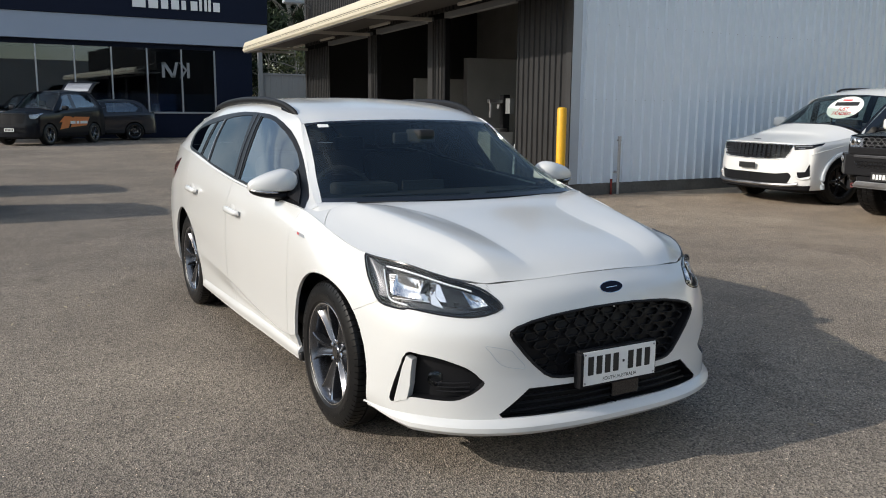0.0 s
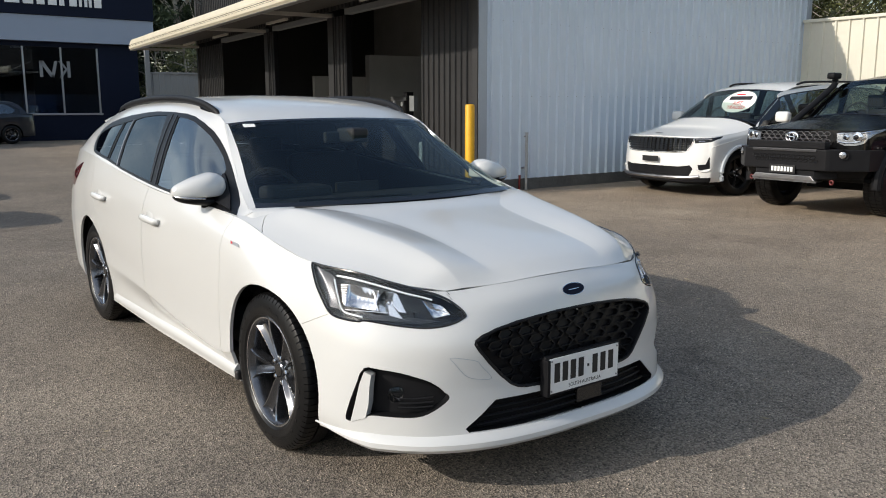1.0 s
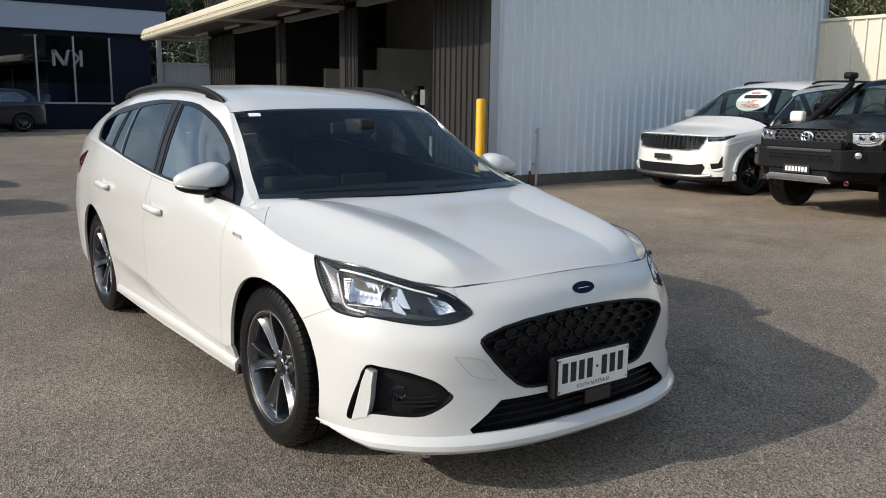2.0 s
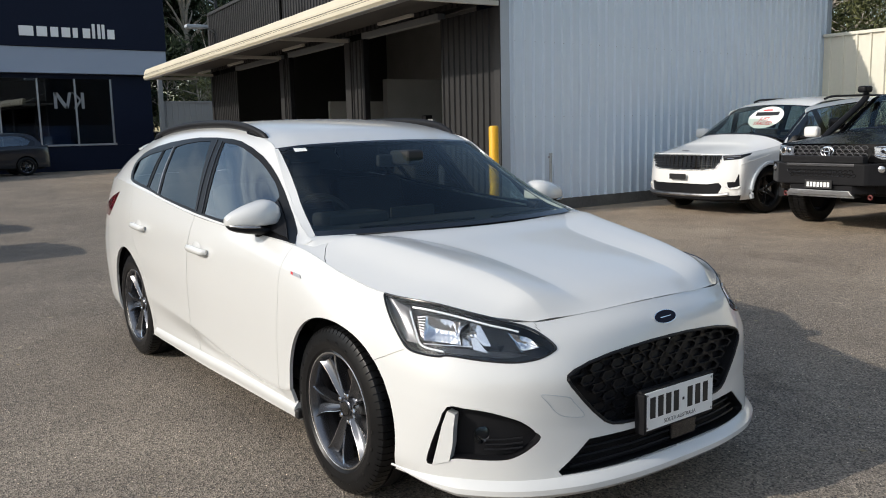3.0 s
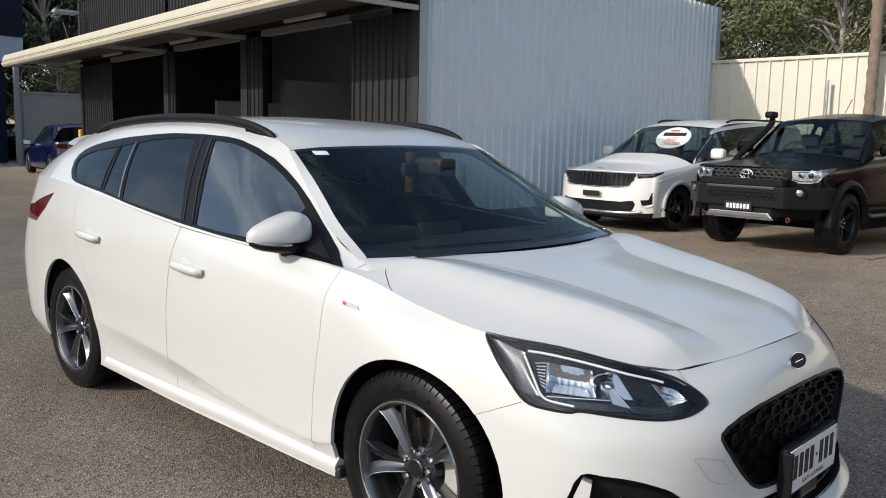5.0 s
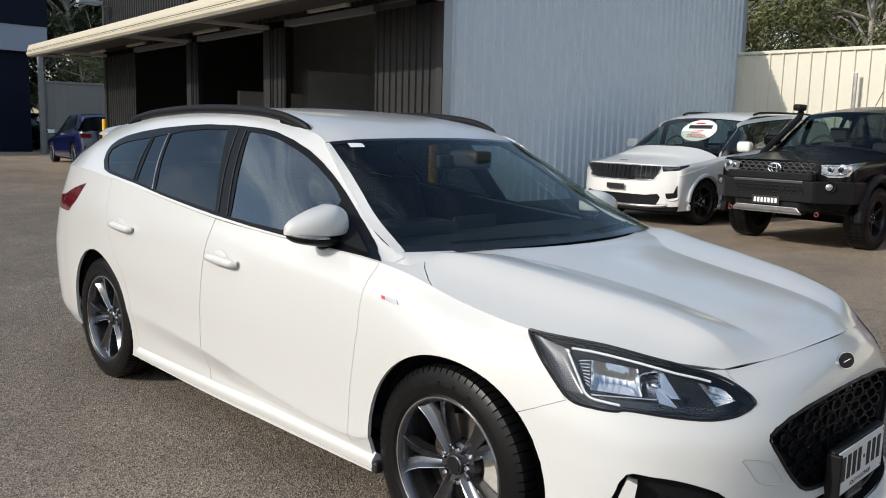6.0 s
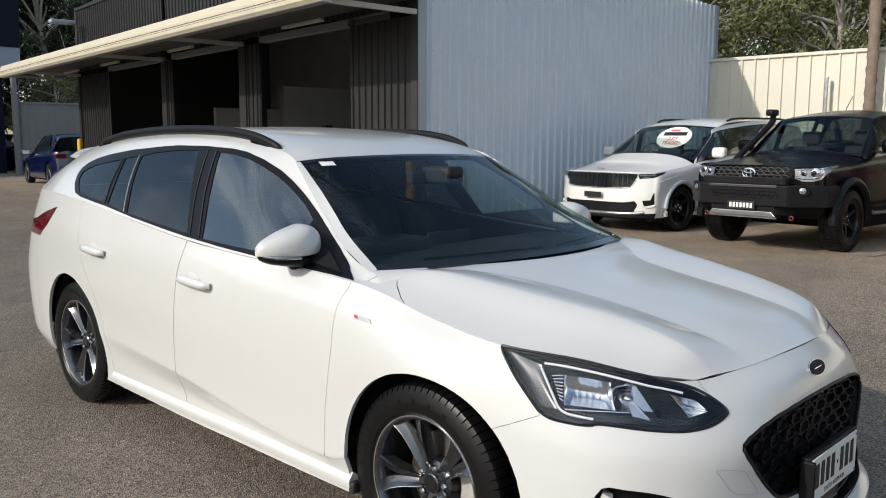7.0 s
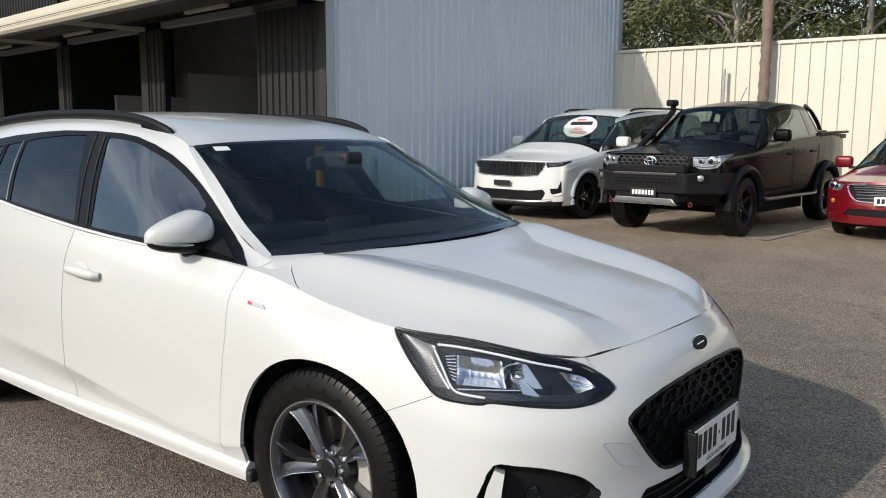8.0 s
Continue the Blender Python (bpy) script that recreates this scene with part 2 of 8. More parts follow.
def add_rod(bm, a, b, r, r2=None, segs=12, caps=True):
    a, b = Vector(a), Vector(b)
    d = b - a
    got = bmesh.ops.create_cone(bm, cap_ends=caps, segments=segs, radius1=r, radius2=r if r2 is None else r2, depth=d.length)["verts"]
    bmesh.ops.transform(bm, matrix=Matrix.Translation((a + b) / 2) @ d.to_track_quat("Z", "Y").to_matrix().to_4x4(), verts=got)
    return bm


def rod(a, b, r, r2=None, segs=12):
    return add_rod(bmesh.new(), a, b, r, r2, segs)


def spin_faces(profile, segs, axis_x=True):
    """A turned shape about the x axis: profile of (x, r)."""
    co, faces, n = [], [], len(profile)
    for k in range(segs):
        a = 2 * math.pi * k / segs
        co += [(x, r * math.cos(a), r * math.sin(a)) for x, r in profile]
    for k in range(segs):
        j = (k + 1) % segs
        faces += [(k * n + i, k * n + i + 1, j * n + i + 1, j * n + i) for i in range(n - 1)]
    return co, faces


def prism_faces(outline, a, b, axis=1):
    """An outline in two coordinates drawn out along the third from a to b."""
    o = [tuple(p) for p in outline]
    n = len(o)

    def at(p, d):
        q = list(p)
        q.insert(axis, d)
        return tuple(q)
    co = [at(p, a) for p in o] + [at(p, b) for p in o]
    faces = [tuple(range(n))[::-1], tuple(range(n, 2 * n))] + [(k, (k + 1) % n, n + (k + 1) % n, n + k) for k in range(n)]
    return co, faces


def fix_normals(ob):
    bm = bmesh.new()
    bm.from_mesh(ob.data)
    bmesh.ops.recalc_face_normals(bm, faces=bm.faces)
    bm.to_mesh(ob.data)
    bm.free()
    return ob


def prism(name, outline, a, b, mat, parent=None, axis=1, label="", bevel=0.0, smooth=False):
    ob = fix_normals(link_mesh(name, *prism_faces(outline, a, b, axis), mat, parent, label, smooth=False))
    if bevel:
        bm = bmesh.new()
        bm.from_mesh(ob.data)
        bmesh.ops.bevel(bm, geom=list(bm.edges), offset=bevel, segments=2, profile=0.6, affect="EDGES")
        bm.to_mesh(ob.data)
        bm.free()
    return ob


def tube_faces(line, r, segs=10, squash=1.0):
    """A round bar along a line of points."""
    line = [Vector(p) for p in line]
    co, faces = [], []
    for k, p in enumerate(line):
        t = (line[min(k + 1, len(line) - 1)] - line[max(k - 1, 0)]).normalized()
        side = t.cross(Vector((0, 0, 1)))
        side = side.normalized() if side.length > 1e-4 else Vector((1, 0, 0))
        up = side.cross(t)
        rr = r[k] if isinstance(r, (list, tuple)) else r
        for i in range(segs):
            a = 2 * math.pi * i / segs
            co.append(p + side * (rr * math.cos(a)) + up * (rr * squash * math.sin(a)))
    for k in range(len(line) - 1):
        for i in range(segs):
            j = (i + 1) % segs
            faces.append((k * segs + i, k * segs + j, (k + 1) * segs + j, (k + 1) * segs + i))
    faces += [tuple(range(segs))[::-1], tuple(range((len(line) - 1) * segs, len(line) * segs))]
    return co, faces


def lettering(name, body, size, mat, m, parent=None, depth=0.002, label="", align="CENTER", bold=0.0, spread=1.0):
    """Words in the built-in font as a mesh, facing along the pose's z."""
    cu = bpy.data.curves.new(name, "FONT")
    cu.body, cu.size, cu.extrude, cu.align_x, cu.align_y, cu.offset, cu.space_character = body, size, depth, align, "CENTER", bold, spread
    tmp = new(name, cu)
    dg = bpy.context.evaluated_depsgraph_get()
    me = bpy.data.meshes.new_from_object(tmp.evaluated_get(dg))
    bpy.data.objects.remove(tmp)
    me.materials.clear()
    me.materials.append(mat)
    ob = new(name, me)
    if parent is not None:
        ob.parent = parent
    ob.matrix_local = m
    return tagged(ob, label)


def ribbed_faces(length, height, pitch, depth, flat=0.55, slope=0.12):
    """A sheet of trapezoid ribs in the xz plane: ribs stand out towards -y."""
    xs = [(0.0, 0.0)]
    n = int(round(length / pitch))
    for k in range(n):
        a = k * pitch
        for f, d in ((flat * 0.5, 0.0), (flat * 0.5 + slope, -depth), (1 - flat * 0.5 - slope, -depth), (1 - flat * 0.5, 0.0)):
            xs.append((a + pitch * f, d))
    xs.append((n * pitch, 0.0))
    co = [(x, y, 0.0) for x, y in xs] + [(x, y, height) for x, y in xs]
    m = len(xs)
    back = [(0.0, 0.03, 0.0), (n * pitch, 0.03, 0.0), (0.0, 0.03, height), (n * pitch, 0.03, height)]
    faces = [(k, k + 1, m + k + 1, m + k) for k in range(m - 1)]
    b = 2 * m
    faces += [(b + 1, b, b + 2, b + 3), (0, m, b + 2, b), (m - 1, b + 1, b + 3, 2 * m - 1)]
    faces += [tuple(range(m))[::-1] + (b, b + 1)[:0] + (b, b + 1), tuple(range(m, 2 * m)) + (b + 3, b + 2)]
    return co + back, faces

# ---- ground: one sheet of worn asphalt ----
def asphalt():
    m = bpy.data.materials.new("worn_asphalt")
    m.use_nodes = True
    n, l = m.node_tree.nodes, m.node_tree.links
    p = n["Principled BSDF"]
    tc = n.new("ShaderNodeTexCoord")

    def noise_node(scale, detail=5, rough=0.6):
        t = n.new("ShaderNodeTexNoise")
        t.inputs["Scale"].default_value, t.inputs["Detail"].default_value, t.inputs["Roughness"].default_value = scale, detail, rough
        l.new(tc.outputs["Object"], t.inputs["Vector"])
        return t.outputs["Fac"]

    def ramp(src, a, ca, b, cb):
        r = n.new("ShaderNodeValToRGB")
        e = r.color_ramp.elements
        e[0].position, e[0].color, e[1].position, e[1].color = a, rgba(ca), b, rgba(cb)
        l.new(src, r.inputs["Fac"])
        return r.outputs["Color"]

    def mix(kind, fac, a, b):
        x = n.new("ShaderNodeMix")
        x.data_type, x.blend_type = "RGBA", kind
        x.inputs["Factor"].default_value = fac
        l.new(a, x.inputs["A"])
        l.new(b, x.inputs["B"])
        return x.outputs["Result"]

    vor = n.new("ShaderNodeTexVoronoi")
    vor.inputs["Scale"].default_value = 135
    l.new(tc.outputs["Object"], vor.inputs["Vector"])
    stones = ramp(vor.outputs["Color"], 0.10, (0.066, 0.058, 0.050), 0.95, (0.385, 0.335, 0.282))
    large = ramp(noise_node(0.35, 6), 0.35, (0.80, 0.78, 0.76), 0.65, (1.12, 1.10, 1.05))
    patch = ramp(noise_node(1.7, 7, 0.7), 0.33, (0.82, 0.81, 0.80), 0.62, (1.06, 1.05, 1.04))
    # base colour itself brightened and warmed towards the parked row
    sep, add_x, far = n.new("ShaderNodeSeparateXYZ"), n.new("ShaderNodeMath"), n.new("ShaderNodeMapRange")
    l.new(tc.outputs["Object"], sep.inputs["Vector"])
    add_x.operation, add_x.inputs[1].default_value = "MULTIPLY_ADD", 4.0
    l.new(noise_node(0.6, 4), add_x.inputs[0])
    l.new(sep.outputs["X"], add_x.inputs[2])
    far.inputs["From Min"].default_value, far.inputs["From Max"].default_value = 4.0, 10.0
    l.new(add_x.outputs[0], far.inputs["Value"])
    warm_x = ramp(far.outputs["Result"], 0.0, (1, 1, 1), 1.0, (1.60, 1.48, 1.33))
    col = mix("MULTIPLY", 1.0, stones, large)
    col = mix("MULTIPLY", 1.0, col, warm_x)
    col = mix("MULTIPLY", 1.0, col, patch)
    stain = ramp(noise_node(0.9, 3), 0.66, (1, 1, 1), 0.74, (0.60, 0.58, 0.56))
    col = mix("MULTIPLY", 0.8, col, stain)
    speck = n.new("ShaderNodeTexVoronoi")
    speck.inputs["Scale"].default_value = 40
    l.new(tc.outputs["Object"], speck.inputs["Vector"])
    light = ramp(speck.outputs["Distance"], 0.09, (3.6, 3.5, 3.3), 0.14, (1, 1, 1))
    col = mix("MULTIPLY", 0.85, col, light)
    crack = n.new("ShaderNodeTexVoronoi")
    crack.feature = "DISTANCE_TO_EDGE"
    crack.inputs["Scale"].default_value = 0.13
    wob, add = n.new("ShaderNodeTexNoise"), n.new("ShaderNodeMix")
    wob.inputs["Scale"].default_value = 1.3
    wob.inputs["Detail"].default_value = 6
    add.data_type, add.blend_type = "RGBA", "ADD"
    add.inputs["Factor"].default_value = 0.9
    l.new(tc.outputs["Object"], wob.inputs["Vector"])
    l.new(tc.outputs["Object"], add.inputs["A"])
    l.new(wob.outputs["Color"], add.inputs["B"])
    l.new(add.outputs["Result"], crack.inputs["Vector"])
    lines = ramp(crack.outputs["Distance"], 0.0008, (0.5, 0.48, 0.47), 0.003, (1, 1, 1))
    col = mix("MULTIPLY", 0.4, col, lines)
    l.new(col, p.inputs["Base Color"])
    p.inputs["Roughness"].default_value = 0.86
    p.inputs["Specular IOR Level"].default_value = 0.35
    b1, b2 = n.new("ShaderNodeBump"), n.new("ShaderNodeBump")
    b1.inputs["Strength"].default_value, b1.inputs["Distance"].default_value = 0.9, 0.006
    b2.inputs["Strength"].default_value, b2.inputs["Distance"].default_value = 0.35, 0.02
    l.new(vor.outputs["Distance"], b1.inputs["Height"])
    l.new(noise_node(9, 6), b2.inputs["Height"])
    l.new(b2.outputs["Normal"], b1.inputs["Normal"])
    l.new(b1.outputs["Normal"], p.inputs["Normal"])
    return m


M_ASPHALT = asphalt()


def ground_sheet():
    xs = np.concatenate([[-900, -300, -100, -50], np.linspace(-30, 40, 71), [60, 120, 300, 900]])
    ys = np.concatenate([[-900, -300, -100, -50], np.linspace(-25, 45, 71), [60, 120, 300, 900]])
    co, faces = [], []
    for y in ys:
        for x in xs:
            h = 0.006 * noise.noise(Vector((x * 0.35, y * 0.35, 3.0)))
            flat = min(1.0, max(0.0, math.hypot(x, y - 1) / 4 - 0.6))
            co.append((x, y, (h * flat - 0.002) if abs(x) < 45 and abs(y) < 50 else -0.01))
    n = len(xs)
    for j in range(len(ys) - 1):
        for i in range(n - 1):
            faces.append((j * n + i, j * n + i + 1, (j + 1) * n + i + 1, (j + 1) * n + i))
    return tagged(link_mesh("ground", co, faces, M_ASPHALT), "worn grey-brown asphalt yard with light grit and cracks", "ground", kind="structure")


ground_sheet()

# ---- workshop: pale end wall, charcoal front with open doors, cream-edged canopy ----
WX, WY = 6.30, 7.38
WALL_END, WALL_TOP = 15.95, 4.5
pale = tagged(new("wall_pale"), "pale blue-grey ribbed steel end wall on a dark concrete plinth", "wall", kind="structure")
sheet_co, sheet_f = ribbed_faces(WALL_END - WX - 0.17, WALL_TOP - 0.19, 0.214, 0.046, 0.80, 0.055)
o = link_mesh("steel_sheet", sheet_co, sheet_f, M_PALEWALL, pale, smooth=False)
o.location = (WX + 0.17, WY, 0.19)
part("corner_flashing", box((WX - 0.012, WY - 0.045, 0.19), (WX + 0.165, WY + 0.10, WALL_TOP), 0.006), M_TRIM, pale)
part("corner_flashing", box((WALL_END - 0.10, WY - 0.05, 0.19), (WALL_END + 0.03, WY + 0.10, WALL_TOP), 0.006), M_TRIM, pale)
# thin dark strip added to hide the flashing's sunlit edge
part("added_edge_cover", box((WX - 0.034, WY - 0.040, 0.0), (WX - 0.014, WY + 0.10, WALL_TOP), 0.003), M_DARKCLAD, pale)
part("plinth", box((WX, WY - 0.02, -0.05), (WALL_END, WY + 0.25, 0.19), 0.012), M_CONCRETE, pale, "dark stained concrete plinth")
bm = bmesh.new()
for z in (1.56, 2.75, 3.95):
    for k in range(int((WALL_END - WX - 0.17) / 0.214)):
        x = WX + 0.17 + 0.214 * (k + 0.5)
        add_rod(bm, (x, WY - 0.0465, z), (x, WY - 0.052, z), 0.006, segs=6)
tagged(part("screws", bm, M_STEEL, pale), kind="stuff")

FRONT = pose(WX, WY, 0, 0, 0, 84)
front = tagged(new("wall_front"), "charcoal ribbed steel workshop front with three open roller doors", "wall", kind="structure")
front.matrix_world = FRONT
DOORS = ((1.85, 4.92), (5.85, 9.25), (9.95, 13.68))
FRONT_LEN, HEAD, PARAPET = 16.2, 3.27, 5.25


def front_sheet(s0, s1, z0, z1, off=0.0):
    co, f = ribbed_faces(s1 - s0, z1 - z0, (s1 - s0) / max(1, round((s1 - s0) / 0.185)), 0.030, 0.80, 0.05)
    ob = link_mesh("steel_sheet", co, f, M_DARKCLAD, front, smooth=False)
    ob.matrix_local = Matrix.Translation((s1, off, z0)) @ Matrix.Rotation(math.pi, 4, "Z")
    return ob


front_sheet(0.02, 1.80, 0.0, HEAD)
front_sheet(13.72, FRONT_LEN, 0.0, HEAD)
front_sheet(0.02, 9.6, HEAD + 0.14, PARAPET, 0.004)
front_sheet(9.75, FRONT_LEN, HEAD + 0.14, PARAPET - 0.1, 0.03)
for a, b in ((4.92, 5.85), (9.25, 9.95)):
    front_sheet(a + 0.08, b - 0.30, 0.0, HEAD)
    part("column", box((b - 0.30, -0.16, 0.0), (b - 0.02, 0.035, HEAD), 0.01), M_DARKCLAD, front)
    part("door_track", box((a - 0.02, -0.10, 0.0), (a + 0.07, 0.02, HEAD), 0.008), M_PLASTIC, front)
for a, b in DOORS:
    part("door_head", box((a - 0.02, -0.12, HEAD), (b + 0.02, 0.035, HEAD + 0.12), 0.008), M_GREYFENCE, front, "pale steel door lintel")
part("parapet_cap", box((0, -0.16, PARAPET), (9.68, 0.06, PARAPET + 0.09), 0.01), M_DARKCLAD, front)
part("parapet_cap", box((9.69, -0.16, PARAPET - 0.1), (FRONT_LEN + 0.05, 0.08, PARAPET - 0.01), 0.01), M_DARKCLAD, front)
part("end_post", box((FRONT_LEN - 0.02, -0.20, 0), (FRONT_LEN + 0.16, 0.06, PARAPET - 0.1), 0.01), M_DARKCLAD, front)
part("roof_slab", box((1.1, -9.5, PARAPET - 0.25), (FRONT_LEN, -0.17, PARAPET - 0.12)), M_DARKCLAD, front)
part("end_wall", box((FRONT_LEN - 0.1, -9.5, 0), (FRONT_LEN, -0.20, PARAPET - 0.26)), M_DARKCLAD, front)

M_SEALED = material("sealed_workshop_floor", (0.20, 0.195, 0.185), 0.6, vary=0.2, scale=1.5, fine=20)
inner = tagged(new("workshop_interior"), "dim workshop bays with grey block walls and a sealed floor", "interior", kind="structure")
inner.matrix_world = FRONT
part("back_wall", box((0.9, -6.4, 0.0), (FRONT_LEN - 0.11, -6.2, PARAPET - 0.3)), M_DIMWALL, inner)
part("bay_wall", box((5.3, -6.19, 0.0), (5.5, -0.7, 2.5)), M_DIMWALL, inner)
part("bay_wall", box((9.6, -6.19, 0.0), (9.75, -1.2, 2.2)), M_DIMWALL, inner)
part("half_wall", box((5.6, -4.1, 0.0), (9.5, -3.95, 2.15)), M_DIMWALL, inner)
part("half_wall", box((9.9, -4.6, 0.0), (13.6, -4.45, 1.95)), M_DIMWALL, inner)
part("half_wall", box((2.6, -5.6, 0.0), (5.2, -5.45, 1.9)), M_DIMWALL, inner)
part("workshop_floor", box((0.9, -6.19, -0.03), (FRONT_LEN - 0.2, 0.0, 0.006)), M_SEALED, inner)
part("inner_partition", box((0.85, -6.19, 0.0), (0.95, -0.2, PARAPET - 0.3)), M_NAVYWALL, inner)
for s in (1.2, 1.55, 1.9, 2.25):
    part("strip_curtain", box((s + 0.1, -1.60, 0.1), (s + 0.36, -1.57, 2.6)), M_PLASTIC, inner)

canopy = tagged(new("canopy"), "cream-edged steel canopy with grey brackets over the workshop doors", "canopy", kind="structure")
canopy.matrix_world = FRONT
C_OUT, C_S0, C_S1 = 1.72, -0.25, 18.0
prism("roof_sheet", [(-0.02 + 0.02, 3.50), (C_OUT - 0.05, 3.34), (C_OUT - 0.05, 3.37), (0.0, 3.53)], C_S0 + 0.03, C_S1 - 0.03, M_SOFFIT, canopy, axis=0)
gut = [(C_OUT - 0.06, 3.25), (C_OUT + 0.05, 3.25), (C_OUT + 0.10, 3.30), (C_OUT + 0.10, 3.36), (C_OUT + 0.075, 3.38), (C_OUT + 0.075, 3.45), (C_OUT + 0.02, 3.58), (C_OUT - 0.05, 3.60), (C_OUT - 0.07, 3.58), (C_OUT - 0.07, 3.30)]
prism("gutter_fascia", gut, C_S0, C_S1, M_FASCIA, canopy, axis=0, label="cream painted gutter")
prism("gutter_lip", [(C_OUT - 0.075, 3.235), (C_OUT + 0.07, 3.235), (C_OUT + 0.075, 3.247), (C_OUT - 0.075, 3.247)], C_S0, C_S1, M_GALV, canopy, axis=0)
for z, r in ((3.405, 0.006), (3.365, 0.004)):
    part("gutter_seam", rod((C_S0, C_OUT + 0.078 + (0.02 if z < 3.38 else 0), z), (C_S1, C_OUT + 0.078 + (0.02 if z < 3.38 else 0), z), r, segs=6), M_SOFFIT, canopy)
for s in (-0.02, 5.6, 9.75, 16.1, 17.9):
    part("bracket", box((s - 0.03, 0.04, 3.26), (s + 0.03, C_OUT - 0.08, 3.335), 0.004), M_BEAM, canopy)
    if s < 17:
        part("brace", rod((s, 0.05, 3.95), (s, C_OUT - 0.35, 3.34), 0.022, segs=6), M_BEAM, canopy)
for s in (1.6, 6.6, 11.0, 14.2):
    part("batten_light", box((s, 0.62, 3.27), (s + 1.25, 0.70, 3.325), 0.012), M_BEAM, canopy, "unlit white fluorescent batten")

# ---- cream boundary fence and the grey gate fence ----
def fence(name, a, b, height, mat, label, pitch=0.30, depth=0.04, cap=True):
    f = tagged(new(name), label, "fence", kind="structure")
    a, b = Vector(a), Vector(b)
    d = b - a
    yaw = math.degrees(math.atan2(d.y, d.x))
    f.matrix_world = pose(a.x, a.y, 0, 0, 0, yaw)
    co, fc = ribbed_faces(d.length, height, pitch, depth, 0.80, 0.04)
    link_mesh("steel_sheet", co, fc, mat, f, smooth=False)
    if cap:
        part("top_rail", box((0, -0.055, height - 0.02), (d.length, 0.045, height + 0.05), 0.008), mat, f)
    return f


fence("fence_cream", (15.75, 7.36, 0), (15.55, -22.0, 0), 3.24, M_CREAM, "tall cream ribbed steel boundary fence")
# unseen wall added across the yard to darken what the showroom glass reflects
tagged(part("added_reflected_wall", box((-46, -32.4, -0.02), (15.4, -32.0, 6.6), 0.02), M_GREYFENCE), "unseen plain grey wall added for the showroom glass to reflect", "wall", kind="structure")
fence("fence_grey", (9.62, 33.5, 0), (13.2, 33.0, 0), 2.85, M_GREYFENCE, "grey ribbed steel fence panel between buildings", 0.25, 0.02)
tagged(part("gate_post", box((9.42, 33.38, 0), (9.60, 33.56, 3.95), 0.008), M_GREYFENCE), "tall grey steel gate post beside the fence panel", "post", kind="structure")
post = tagged(part("fence_post", box((15.52, 4.66, 0), (15.57, 4.72, 2.75), 0.006), M_STEEL), "grey steel post standing before the cream fence", "post", kind="structure")

# ---- showroom across the yard ----
show = tagged(new("showroom_building"), "navy showroom with a pale grey band and a glazed front", "building", kind="structure")
SY, SX0, SX1 = 35.8, -46.0, 9.86
part("plinth_wall", box((SX0, SY, 0), (SX1, SY + 0.3, 1.08), 0.01), M_NAVYWALL, show)
part("end_panel", box((8.16, SY, 1.08), (SX1, SY + 0.3, 4.12), 0.01), M_NAVYWALL, show)
part("pale_band", box((SX0, SY - 0.35, 4.14), (10.52, SY + 0.3, 5.20), 0.01), M_BAND, show)
part("sign_fascia", box((SX0, SY - 0.42, 5.21), (10.53, SY + 0.3, 7.5), 0.01), M_NAVYWALL, show)
part("window_head", box((SX0, SY - 0.02, 3.94), (8.16, SY + 0.3, 4.13), 0.01), M_NAVYWALL, show)
part("window_sill", box((SX0, SY - 0.06, 1.08), (8.2, SY + 0.02, 1.16), 0.01), M_FRAME, show)
part("side_wall", box((SX1 - 0.3, SY + 0.31, 0), (SX1, SY + 16, 7.4)), M_NAVYWALL, show)
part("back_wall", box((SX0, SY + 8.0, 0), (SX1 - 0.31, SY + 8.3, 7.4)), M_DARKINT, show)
part("showroom_floor", box((SX0, SY + 0.31, 0.0), (SX1 - 0.31, SY + 8, 0.05)), M_SHOPFLOOR, show)
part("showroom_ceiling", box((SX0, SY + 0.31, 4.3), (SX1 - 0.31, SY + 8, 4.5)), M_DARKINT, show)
part("low_partition", box((2.0, SY + 1.2, 0.05), (8.8, SY + 1.32, 1.98)), M_GREYFENCE, show)
part("display_panel", box((5.2, SY + 0.9, 0.05), (6.5, SY + 1.0, 1.95), 0.01), M_BAND, show)
mull = [8.12 - 1.49 * k for k in range(34)]
for a, b in zip(mull, mull[1:]):
    win = tagged(new("window"), kind="structure")
    win.parent = show
    p = part("pane", box((b + 0.03, SY + 0.10, 1.16), (a - 0.03, SY + 0.112, 3.94)), M_SHOPGLASS, win)
    p.visible_shadow = False
    part("mullion", box((a - 0.03, SY + 0.02, 1.16), (a + 0.03, SY + 0.18, 3.94), 0.005), M_FRAME, win)
lettersign = tagged(new("window_emblem"), "pale angular emblem on the showroom glass", "sign")
lettersign.location = (6.36, SY + 0.07, 3.02)
M_STEELSIGN = material("grey_emblem_film", (0.24, 0.25, 0.26), 0.5, vary=0.05)
for pts in ([(-0.60, -0.34), (-0.48, -0.34), (-0.48, 0.34), (-0.60, 0.34)], [(-0.60, 0.34), (-0.44, 0.34), (-0.02, -0.34), (-0.18, -0.34)], [(-0.16, -0.34), (-0.04, -0.34), (0.12, 0.34), (0.0, 0.34)], [(0.52, 0.0), (0.43, 0.0), (0.15, 0.34), (0.27, 0.34)], [(0.52, 0.02), (0.43, 0.02), (0.17, -0.34), (0.29, -0.34)], [(0.50, -0.34), (0.62, -0.34), (0.62, 0.34), (0.50, 0.34)]):
    prism("stroke", pts, -0.012, 0.012, M_STEELSIGN, lettersign, axis=1)
